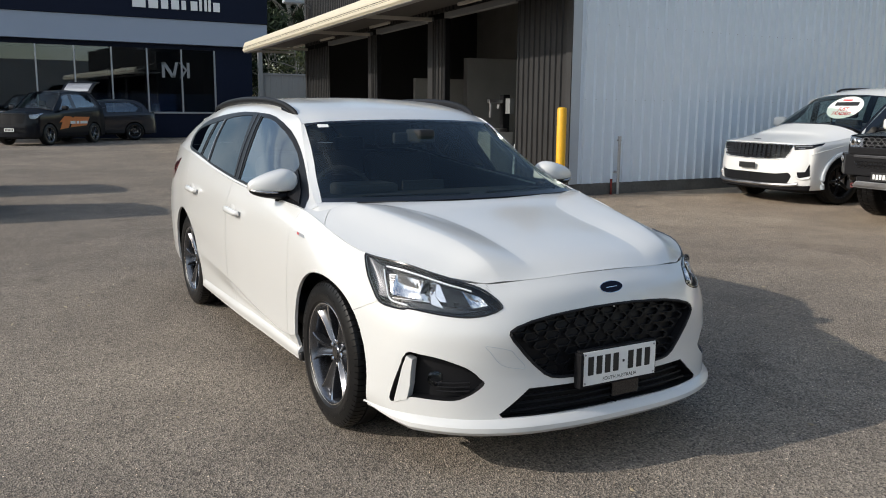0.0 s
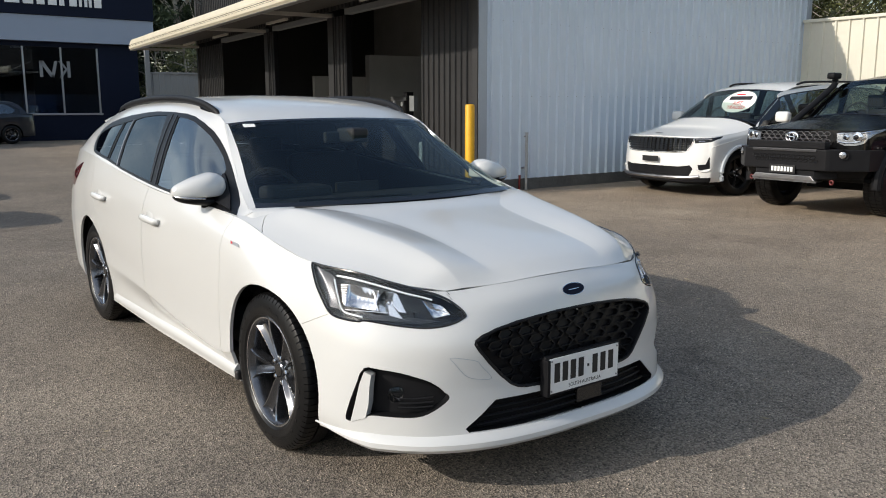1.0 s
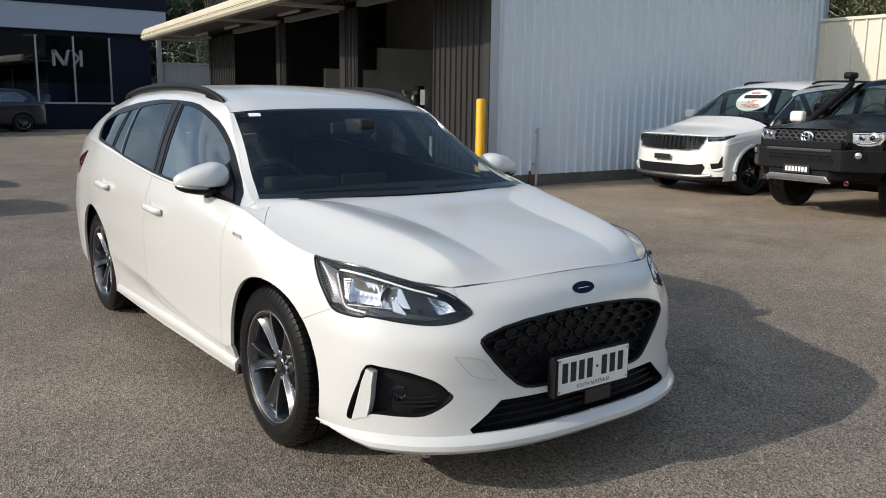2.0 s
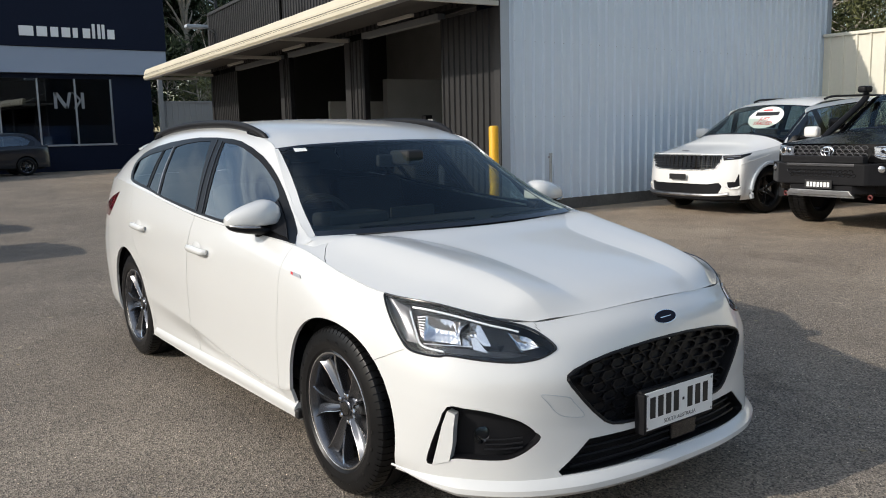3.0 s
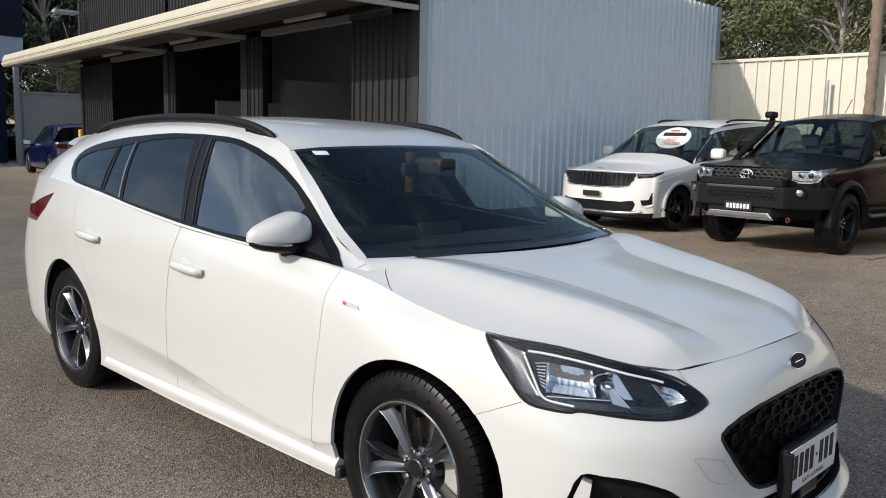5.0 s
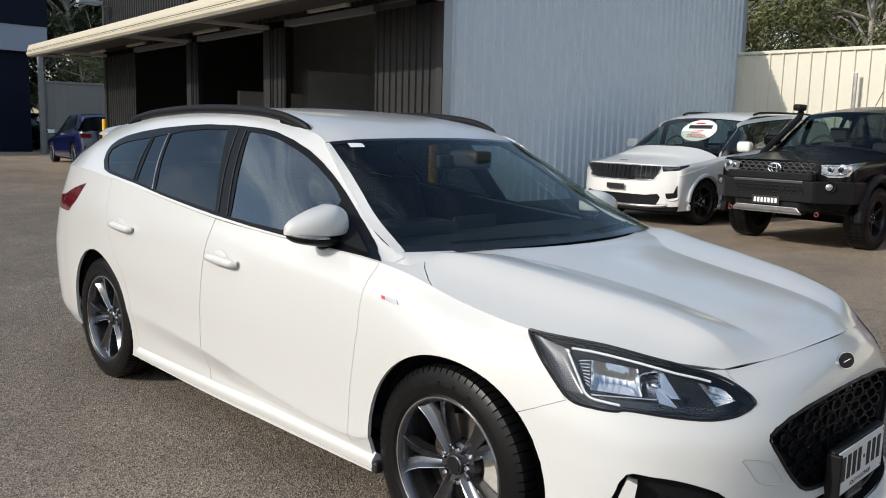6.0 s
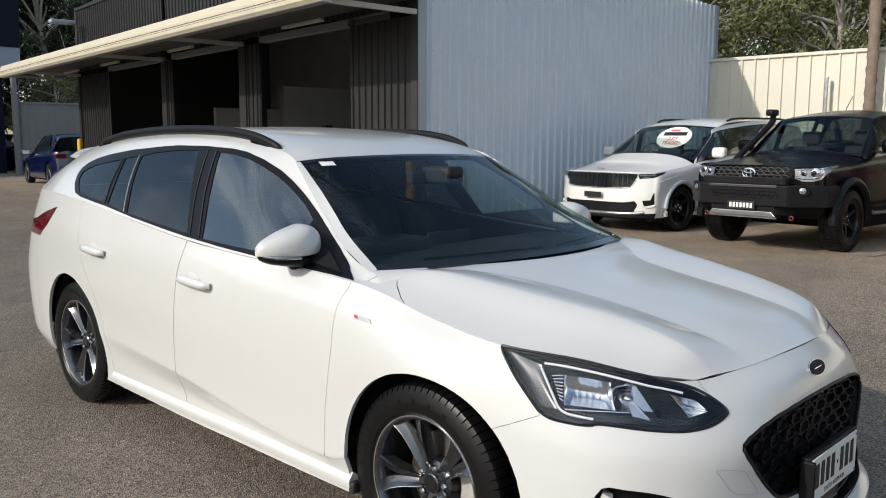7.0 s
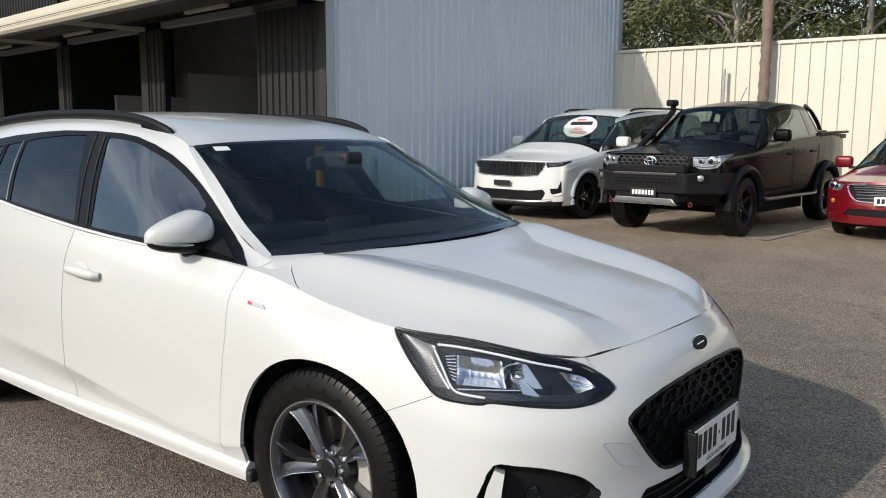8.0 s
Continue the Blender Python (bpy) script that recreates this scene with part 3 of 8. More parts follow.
for x, w in ((4.55, 0.55), (5.22, 0.40), (5.75, 0.30), (6.18, 0.34), (6.62, 0.20), (7.02, 0.30), (7.40, 0.12), (7.62, 0.12), (7.80, 0.12), (8.02, 0.30)):
    sign = part("sign_bar", box((x, SY - 0.46, 5.62), (x + w, SY - 0.425, 6.02 if w > 0.13 else 6.22), 0.01), M_WHITEPAINT, show)
# ---- smooth surfaces through a net of control points ----
def cr_weights(t):
    return np.stack([-0.5 * t + t**2 - 0.5 * t**3, 1 - 2.5 * t**2 + 1.5 * t**3, 0.5 * t + 2 * t**2 - 1.5 * t**3, -0.5 * t**2 + 0.5 * t**3], -1)


class Net:
    """A Catmull-Rom surface; rows run along v, columns along u. mirror: columns that continue across x = 0."""

    def __init__(self, rows, first=False, last=False):
        p = np.array(rows, float)
        flip = np.array([-1.0, 1, 1])
        a = p[:, 1:2] * flip if first else 2 * p[:, :1] - p[:, 1:2]
        b = p[:, -2:-1] * flip if last else 2 * p[:, -1:] - p[:, -2:-1]
        p = np.concatenate([a, p, b], 1)
        p = np.concatenate([2 * p[:1] - p[1:2], p, 2 * p[-1:] - p[-2:-1]], 0)
        self.p, self.nv, self.nu = p, p.shape[0] - 2, p.shape[1] - 2

    def at(self, u, v):
        u, v = np.asarray(u, float), np.asarray(v, float)
        i = np.clip(np.floor(u).astype(int), 0, self.nu - 2)
        j = np.clip(np.floor(v).astype(int), 0, self.nv - 2)
        wu, wv = cr_weights(u - i), cr_weights(v - j)
        out = 0
        for b in range(4):
            row = 0
            for a in range(4):
                row = row + wu[..., a, None] * self.p[j + b, i + a]
            out = out + wv[..., b, None] * row
        return out

    def grid(self, us, vs):
        return self.at(np.asarray(us)[None, :] + 0 * np.asarray(vs)[:, None], np.asarray(vs)[:, None] + 0 * np.asarray(us)[None, :])

    def steps(self, size):
        """Parameters spaced about size metres apart, both ways."""
        out = []
        for n, along in ((self.nu, True), (self.nv, False)):
            s = [0.0]
            for k in range(n - 1):
                t = np.linspace(k, k + 1, 9)
                g = self.grid(t, np.arange(self.nv)) if along else self.grid(np.arange(self.nu), t)
                d = np.linalg.norm(np.diff(g, axis=1 if along else 0), axis=-1)
                m = max(2, int(round(d.sum(axis=1 if along else 0).max() / size)))
                s += list(k + np.arange(1, m + 1) / m)
            out.append(np.array(s))
        return out

    def find(self, pts, axes):
        """Parameters of the surface's points whose coordinates along axes come nearest to pts."""
        us, vs = np.linspace(0, self.nu - 1, 24 * (self.nu - 1) + 1), np.linspace(0, self.nv - 1, 16 * (self.nv - 1) + 1)
        g = self.grid(us, vs)[..., list(axes)]
        out = []
        for q in np.atleast_2d(np.asarray(pts, float)):
            k = ((g - q) ** 2).sum(-1).argmin()
            w = w0 = np.array([us[k % len(us)], vs[k // len(us)]])
            miss = np.sqrt(((g - q) ** 2).sum(-1).min())
            for _ in range(6):
                e = 1e-3
                f0 = self.at(*w)[list(axes)]
                jac = np.stack([(self.at(w[0] + e, w[1])[list(axes)] - f0) / e, (self.at(w[0], w[1] + e)[list(axes)] - f0) / e], 1)
                step = np.linalg.lstsq(jac, q - f0, rcond=None)[0]
                w = np.clip(w + np.clip(step, -0.4, 0.4), [0, 0], [self.nu - 1, self.nv - 1])
            good = np.linalg.norm(self.at(*w)[list(axes)] - q) <= miss + 1e-6
            out.append(w if good else w0)
        return np.array(out)


def cr_line(pts, n=8, closed=False):
    """A smooth line through points, n steps a span."""
    p = np.array(pts, float)
    q = np.concatenate([p[-1:], p, p[:2]]) if closed else np.concatenate([2 * p[:1] - p[1:2], p, 2 * p[-1:] - p[-2:-1]])
    m = len(p) if closed else len(p) - 1
    t = np.arange(n) / n
    w = cr_weights(t)
    out = [w @ q[k:k + 4] for k in range(m)]
    return np.concatenate(out if closed else out + [p[-1:]])


def inside(poly, pts):
    x, y = pts[:, 0], pts[:, 1]
    hit = np.zeros(len(pts), bool)
    for (x0, y0), (x1, y1) in zip(poly, np.roll(poly, -1, 0)):
        if y0 != y1:
            hit ^= ((y0 > y) != (y1 > y)) & (x < (x1 - x0) * (y - y0) / (y1 - y0) + x0)
    return hit


def holds(poly, p):
    """Whether one point lies inside an outline."""
    a, b = poly, np.roll(poly, -1, 0)
    up = (a[:, 1] > p[1]) != (b[:, 1] > p[1])
    dy = np.where(up, b[:, 1] - a[:, 1], 1.0)
    return bool((up & (p[0] < (b[:, 0] - a[:, 0]) * (p[1] - a[:, 1]) / dy + a[:, 0])).sum() % 2)


class Sheet:
    """A dense grid over a Net, cut exactly into regions along outlines given in two or three of the coordinates."""

    def __init__(self, net, size, cuts):
        us, vs = net.steps(size)
        nu, nv = len(us), len(vs)
        w = np.stack(np.meshgrid(np.arange(nu, dtype=float), np.arange(nv, dtype=float)), -1).reshape(-1, 2)
        w = [tuple(p) for p in w.tolist()]
        fixed = [p[0] in (0, nu - 1) or p[1] in (0, nv - 1) for p in w]
        i, j = np.meshgrid(np.arange(nu - 1), np.arange(nv - 1))
        k = (j * nu + i).ravel()
        open_faces = [tuple(q) for q in np.stack([k, k + 1, k + 1 + nu, k + nu], 1).tolist()]
        self.faces = {}
        for name, outline, axes in cuts:
            q = np.array(outline, float)
            step = np.linalg.norm(np.roll(q, -1, 0) - q, axis=1)
            many = np.maximum(1, (step / (2 * size if axes else 0.05)).astype(int))
            fine = np.concatenate([a + (b - a) * np.arange(m)[:, None] / m for a, b, m in zip(q, np.roll(q, -1, 0), many)])
            uv = fine if axes is None else net.find(fine, axes)
            poly = np.stack([np.interp(uv[:, 0], us, np.arange(nu)), np.interp(uv[:, 1], vs, np.arange(nv))], 1)
            d = np.roll(poly, -1, 0) - poly
            dd = np.maximum((d * d).sum(1), 1e-12)

            def near(p):
                t = np.clip(((np.array(p) - poly) * d).sum(1) / dd, 0, 1)
                c = poly + t[:, None] * d
                r = ((c - np.array(p)) ** 2).sum(1)
                m = int(r.argmin())
                return c[m], math.sqrt(r[m])

            pts = np.array(w)
            sign = np.where(inside(poly, pts), 1, -1)
            lo, hi = poly.min(0) - 1.5, poly.max(0) + 1.5
            close = np.where(((pts > lo) & (pts < hi)).all(1))[0]
            best, place = np.full(len(close), 9.0), pts[close].copy()
            for a, b, m in zip(poly, d, dd):
                sel = np.where((np.abs(pts[close] - a - b / 2) < np.abs(b) / 2 + 0.3).all(1))[0]
                if len(sel):
                    t = np.clip(((pts[close[sel]] - a) @ b) / m, 0, 1)
                    c = a + t[:, None] * b
                    r = np.linalg.norm(c - pts[close[sel]], axis=1)
                    ok = r < best[sel]
                    best[sel[ok]], place[sel[ok]] = r[ok], c[ok]
            for v, r, c in zip(close.tolist(), best.tolist(), place.tolist()):
                if r < 0.04:
                    sign[v] = 0
                elif r < 0.22 and not fixed[v]:
                    w[v], fixed[v], sign[v] = tuple(c), True, 0
            sign = sign.tolist()
            turn = np.cross(np.roll(d, 1, 0), d) / np.sqrt(np.roll(dd, 1) * dd)
            corners = poly[np.abs(turn) > 0.30]
            cut, rest, got = {}, [], []
            for f in open_faces:
                sg = [sign[v] for v in f]
                if max(sg) < 1 and (min(sg) < 0 or not holds(poly, (sum(w[v][0] for v in f) / len(f), sum(w[v][1] for v in f) / len(f)))):
                    rest.append(f)
                    continue
                if min(sg) >= 0:
                    got.append(f)
                    continue
                loop = []
                for a, b in zip(f, f[1:] + f[:1]):
                    loop.append(a)
                    if sign[a] * sign[b] < 0:
                        key = (min(a, b), max(a, b))
                        if key not in cut:
                            p, r = np.array(w[a]), np.array(w[b])
                            sa, x, y = sign[a], 0.0, 1.0
                            for _ in range(12):
                                m = (x + y) / 2
                                if holds(poly, p + m * (r - p)) == (sa > 0):
                                    x = m
                                else:
                                    y = m
                            cut[key] = len(w)
                            w.append(tuple(p + x * (r - p)))
                            fixed.append(True)
                            sign.append(0)
                        loop.append(cut[key])
                n = len(loop)
                zeros = [m for m in range(n) if sign[loop[m]] == 0 and sign[loop[m - 1]] * sign[loop[(m + 1) % n]] <= 0 and (sign[loop[m - 1]] != 0 or sign[loop[(m + 1) % n]] != 0)]
                if len(zeros) != 2:
                    p = np.mean([w[v] for v in f], 0)
                    (got if holds(poly, p) else rest).append(f)
                    continue
                a, b = zeros
                one, two = loop[a:b + 1], loop[b:] + loop[:a + 1]
                p, r = np.array(w[loop[a]]), np.array(w[loop[b]])
                mid = (p + r) / 2
                ring_lo, ring_hi = np.min([w[v] for v in f], 0), np.max([w[v] for v in f], 0)
                here = [c for c in corners if (c > ring_lo).all() and (c < ring_hi).all()]
                c, far = (here[0], 1.0) if here else near(mid)
                if far > 0.06 and far < 1.01:
                    w.append(tuple(c))
                    fixed.append(True)
                    sign.append(0)
                    one, two = one + [len(w) - 1], two + [len(w) - 1]
                if max(sign[v] for v in one) < 1:
                    one, two = two, one
                got.append(tuple(one))
                rest.append(tuple(two))
            self.faces.setdefault(name, []).extend(got)
            open_faces = rest
        self.faces["rest"] = open_faces
        w = np.array(w)
        u, v = np.interp(w[:, 0], np.arange(nu), us), np.interp(w[:, 1], np.arange(nv), vs)
        self.co = net.at(u, v)
        e = 1e-3
        du, dv = net.at(u + e, v) - net.at(u - e, v), net.at(u, v + e) - net.at(u, v - e)
        n = np.cross(du, dv)
        self.no = n / np.maximum(np.linalg.norm(n, axis=1), 1e-12)[:, None]

    def panel(self, name, gap=0.0020, depth=0.014, lift=0.0, both=False, other=False, keep=None):
        """Vertices and faces of a region: its edge drawn back by gap and turned in by depth. other: the mirrored one; both: the two together."""
        faces = self.faces.get(name, [])
        if keep:
            faces = [q for q in faces if keep(self.co[list(q)].mean(0))]
        ids = sorted({i for q in faces for i in q})
        at = {i: k for k, i in enumerate(ids)}
        co, no = self.co[ids] + lift * self.no[ids], self.no[ids]
        fs = [tuple(at[i] for i in q) for q in faces]
        if depth:
            count = {}
            for n, q in enumerate(fs):
                for a, b in zip(q, q[1:] + q[:1]):
                    count.setdefault((min(a, b), max(a, b)), []).append((a, b, n))
            rim = [(s[0][0], s[0][1], s[0][2]) for s in count.values() if len(s) == 1]
            rim = [(a, b, n) for a, b, n in rim if not (both and abs(co[a][0]) < 1e-4 and abs(co[b][0]) < 1e-4)]
            pull = {}
            for a, b, n in rim:
                t = co[b] - co[a]
                t = t / max(np.linalg.norm(t), 1e-9)
                for k in (a, b):
                    pull[k] = pull.get(k, 0) + np.cross(no[k], t)
            extra, new_at = [], {}
            for k, d in pull.items():
                if not (both and abs(co[k][0]) < 1e-4):
                    co[k] = co[k] + gap * d / max(np.linalg.norm(d), 1e-9)
                new_at[k] = len(co) + len(extra)
                extra += [co[k], co[k] - depth * no[k]]
            if extra:
                co = np.concatenate([co, np.array(extra)])
            fs += [(new_at[b], new_at[a], new_at[a] + 1, new_at[b] + 1) for a, b, n in rim]
        flip = co * np.array([-1.0, 1, 1])
        turned = [q[::-1] for q in fs]
        if both:
            return np.concatenate([co, flip]), fs + [tuple(i + len(co) for i in q) for q in turned]
        return (flip, turned) if other else (co, fs)
# ---- the white wagon's form: y ahead of and behind its front axle, x out from its middle ----
UNDER_EDGE = [(0, -.925, .20), (.25, -.915, .20), (.47, -.865, .20), (.655, -.75, .20), (.79, -.56, .20), (.845, -.3, .20), (.85, 0, .20), (.852, .4, .19), (.855, 1.0, .19), (.857, 1.45, .19), (.85, 2.3, .20), (.83, 2.7, .20), (.80, 3.1, .22), (.74, 3.36, .24), (.57, 3.57, .25), (.3, 3.64, .25), (0, 3.65, .25)]
SILL_LINE = [(0, -.915, .27), (.25, -.905, .27), (.475, -.85, .265), (.66, -.745, .26), (.80, -.555, .255), (.862, -.3, .255), (.872, 0, .26), (.860, .4, .255), (.854, 1.0, .255), (.856, 1.45, .255), (.855, 2.3, .26), (.85, 2.7, .27), (.825, 3.1, .28), (.765, 3.38, .29), (.59, 3.6, .29), (.3, 3.68, .29), (0, 3.69, .29)]
LOWER_BODY = [(0, -.905, .39), (.25, -.888, .39), (.47, -.838, .40), (.65, -.745, .42), (.787, -.58, .44), (.862, -.3, .46), (.89, 0, .50), (.881, .4, .315), (.887, 1.0, .347), (.891, 1.45, .402), (.880, 2.3, .47), (.87, 2.7, .5), (.842, 3.1, .48), (.78, 3.40, .46), (.6, 3.65, .46), (.3, 3.72, .46), (0, 3.73, .46)]
WAIST_SWELL = [(0, -.890, .555), (.25, -.877, .555), (.466, -.84, .557), (.64, -.735, .565), (.775, -.56, .58), (.858, -.27, .61), (.90, 0, .69), (.897, .4, .655), (.903, 1.0, .65), (.906, 1.45, .66), (.898, 2.3, .70), (.88, 2.7, .73), (.846, 3.1, .70), (.78, 3.41, .68), (.6, 3.665, .68), (.3, 3.735, .68), (0, 3.745, .68)]
UPPER_BODY = [(0, -.857, .685), (.25, -.842, .68), (.47, -.79, .665), (.63, -.68, .675), (.755, -.5, .70), (.835, -.25, .73), (.868, 0, .78), (.885, .4, .82), (.895, 1.0, .83), (.90, 1.45, .85), (.892, 2.3, .89), (.87, 2.7, .91), (.825, 3.1, .91), (.75, 3.39, .90), (.58, 3.63, .90), (.3, 3.71, .90), (0, 3.72, .90)]
SHOULDER = [(0, -.80, .755), (.25, -.775, .748), (.50, -.712, .731), (.62, -.62, .752), (.715, -.47, .785), (.79, -.25, .802), (.815, 0, .845), (.83, .34, .915), (.86, 1.0, .95), (.868, 1.45, .98), (.85, 2.3, 1.065), (.82, 2.7, 1.09), (.765, 3.1, 1.10), (.70, 3.36, 1.10), (.54, 3.56, 1.09), (.3, 3.63, 1.10), (0, 3.64, 1.10)]
WAGON_LOW = [UNDER_EDGE, SILL_LINE, LOWER_BODY, WAIST_SWELL, UPPER_BODY, SHOULDER]

# a crease low on the doors: rows just above and below the third, and a scoop between it and the sill
first_low = Net(WAGON_LOW, True, True)
low_row, edge_row, scoop_row = (first_low.at(np.arange(17.0), np.full(17, v)).tolist() for v in (2.32, 1.88, 1.45))
low_row[7:11] = [(.8835, .4, .39), (.8905, 1.0, .425), (.8945, 1.45, .475), (.8845, 2.3, .555)]
edge_row[7:11] = [(.8765, .4, .304), (.8825, 1.0, .334), (.8865, 1.45, .386), (.8785, 2.3, .442)]
scoop_row[7:11] = [(.866, .4, .278), (.855, 1.0, .290), (.858, 1.45, .312), (.868, 2.3, .365)]
WAGON_LOW[2:3] = [scoop_row, edge_row, LOWER_BODY, low_row]


def bonnet_row(side, mid, a, b, drop, rise):
    """One row across the bonnet, from its edge to its middle: a raised crest at b, from which it falls to the middle panel's edge at a."""
    (xs, ys, zs), (yc, zc) = side, mid
    za, zb = zc - drop, zc - drop + rise
    w, o = b - a, xs - b
    out = []
    for x, z in ((0, zc), (.55 * a, zc - .30 * drop), (.965 * a, za + .0005), (a + .06 * w, za + .07 * rise), (a + .50 * w, za + .66 * rise), (b - .08 * w, zb - .04 * rise), (b + .10 * o, zb - .10 * (zb - zs)), (b + .50 * o, zb - .56 * (zb - zs)), (b + .80 * o, zb - .84 * (zb - zs)), (xs, zs)):
        out.append((x, yc + (ys - yc) * (x / xs) ** 2.2, z))
    return out[::-1]


WAGON_BONNET = [
    bonnet_row((.50, -.712, .731), (-.80, .755), .27, .435, .011, -.0075),
    bonnet_row((.62, -.62, .752), (-.685, .808), .298, .466, .009, .015),
    bonnet_row((.715, -.47, .785), (-.49, .852), .305, .495, .010, .025),
    bonnet_row((.79, -.25, .802), (-.255, .889), .312, .545, .010, .026),
    bonnet_row((.815, 0, .845), (-.03, .922), .36, .595, .010, .026),
    bonnet_row((.823, .18, .881), (.075, .948), .47, .640, .009, .017),
    bonnet_row((.83, .34, .915), (.14, .956), .58, .668, .008, .004),
]
BELT_LINE = [(.83, .34, .915), (.838, .55, .928), (.85, .8, .941), (.86, 1.0, .95), (.865, 1.2, .962), (.868, 1.5, .985), (.862, 1.9, 1.025), (.845, 2.4, 1.072), (.81, 2.8, 1.095), (.765, 3.1, 1.10), (.70, 3.36, 1.10)]
GLASS_LOW = [(.805, .327, .9185), (.795, .53, .954), (.782, .785, 1.02), (.768, 1.005, 1.10), (.758, 1.195, 1.15), (.756, 1.495, 1.19), (.754, 1.895, 1.215), (.744, 2.395, 1.228), (.714, 2.795, 1.225), (.675, 3.1, 1.21), (.63, 3.33, 1.18)]
GLASS_HIGH = [(.792, .31, .926), (.753, .52, .972), (.708, .775, 1.088), (.670, 1.0, 1.22), (.655, 1.17, 1.30), (.650, 1.475, 1.352), (.650, 1.875, 1.368), (.645, 2.38, 1.352), (.625, 2.785, 1.315), (.602, 3.09, 1.275), (.575, 3.31, 1.22)]
ROOF_EDGE = [(.776, .297, .937), (.726, .505, .992), (.658, .755, 1.145), (.598, .975, 1.300), (.588, 1.135, 1.348), (.584, 1.445, 1.396), (.584, 1.845, 1.411), (.578, 2.355, 1.398), (.562, 2.765, 1.365), (.540, 3.075, 1.323), (.51, 3.30, 1.27)]
WAGON_SIDE = [BELT_LINE, GLASS_LOW, GLASS_HIGH, ROOF_EDGE]
WAGON_SCREEN = [
    [(.766, .345, .950), (.625, .238, .954), (.30, .152, .955), (0, .13, .955)],
    [(.701, .595, 1.066), (.57, .490, 1.079), (.28, .40, 1.09), (0, .37, 1.094)],
    [(.647, .80, 1.188), (.52, .71, 1.203), (.26, .64, 1.214), (0, .615, 1.218)],
    [(.598, .975, 1.300), (.47, .925, 1.314), (.24, .88, 1.323), (0, .865, 1.326)],
]
edge_line = cr_line(ROOF_EDGE[:5], 40)
for row in WAGON_SCREEN:
    row[0] = tuple(edge_line[np.abs(edge_line[:, 1] - row[0][1]).argmin()])
ROOF_A = [(.598, .975, 1.300), (.47, .925, 1.314), (.24, .88, 1.323), (0, .865, 1.326)]
ROOF_B = [(.588, 1.135, 1.348), (.46, 1.12, 1.375), (.235, 1.105, 1.390), (0, 1.10, 1.394)]
ROOF_C = [(.584, 1.445, 1.396), (.46, 1.45, 1.421), (.235, 1.45, 1.434), (0, 1.45, 1.438)]
ROOF_D = [(.584, 1.845, 1.411), (.46, 1.85, 1.437), (.235, 1.85, 1.449), (0, 1.85, 1.453)]
ROOF_E = [(.578, 2.355, 1.398), (.455, 2.36, 1.424), (.23, 2.37, 1.437), (0, 2.37, 1.441)]
ROOF_F = [(.562, 2.765, 1.365), (.435, 2.79, 1.394), (.22, 2.81, 1.407), (0, 2.82, 1.411)]
ROOF_G = [(.540, 3.075, 1.323), (.41, 3.13, 1.354), (.205, 3.17, 1.370), (0, 3.18, 1.375)]
ROOF_H = [(.51, 3.30, 1.27), (.39, 3.38, 1.30), (.19, 3.43, 1.32), (0, 3.45, 1.325)]
WAGON_ROOF = [ROOF_A, ROOF_B, ROOF_C, ROOF_D, ROOF_E, ROOF_F, ROOF_G, ROOF_H]

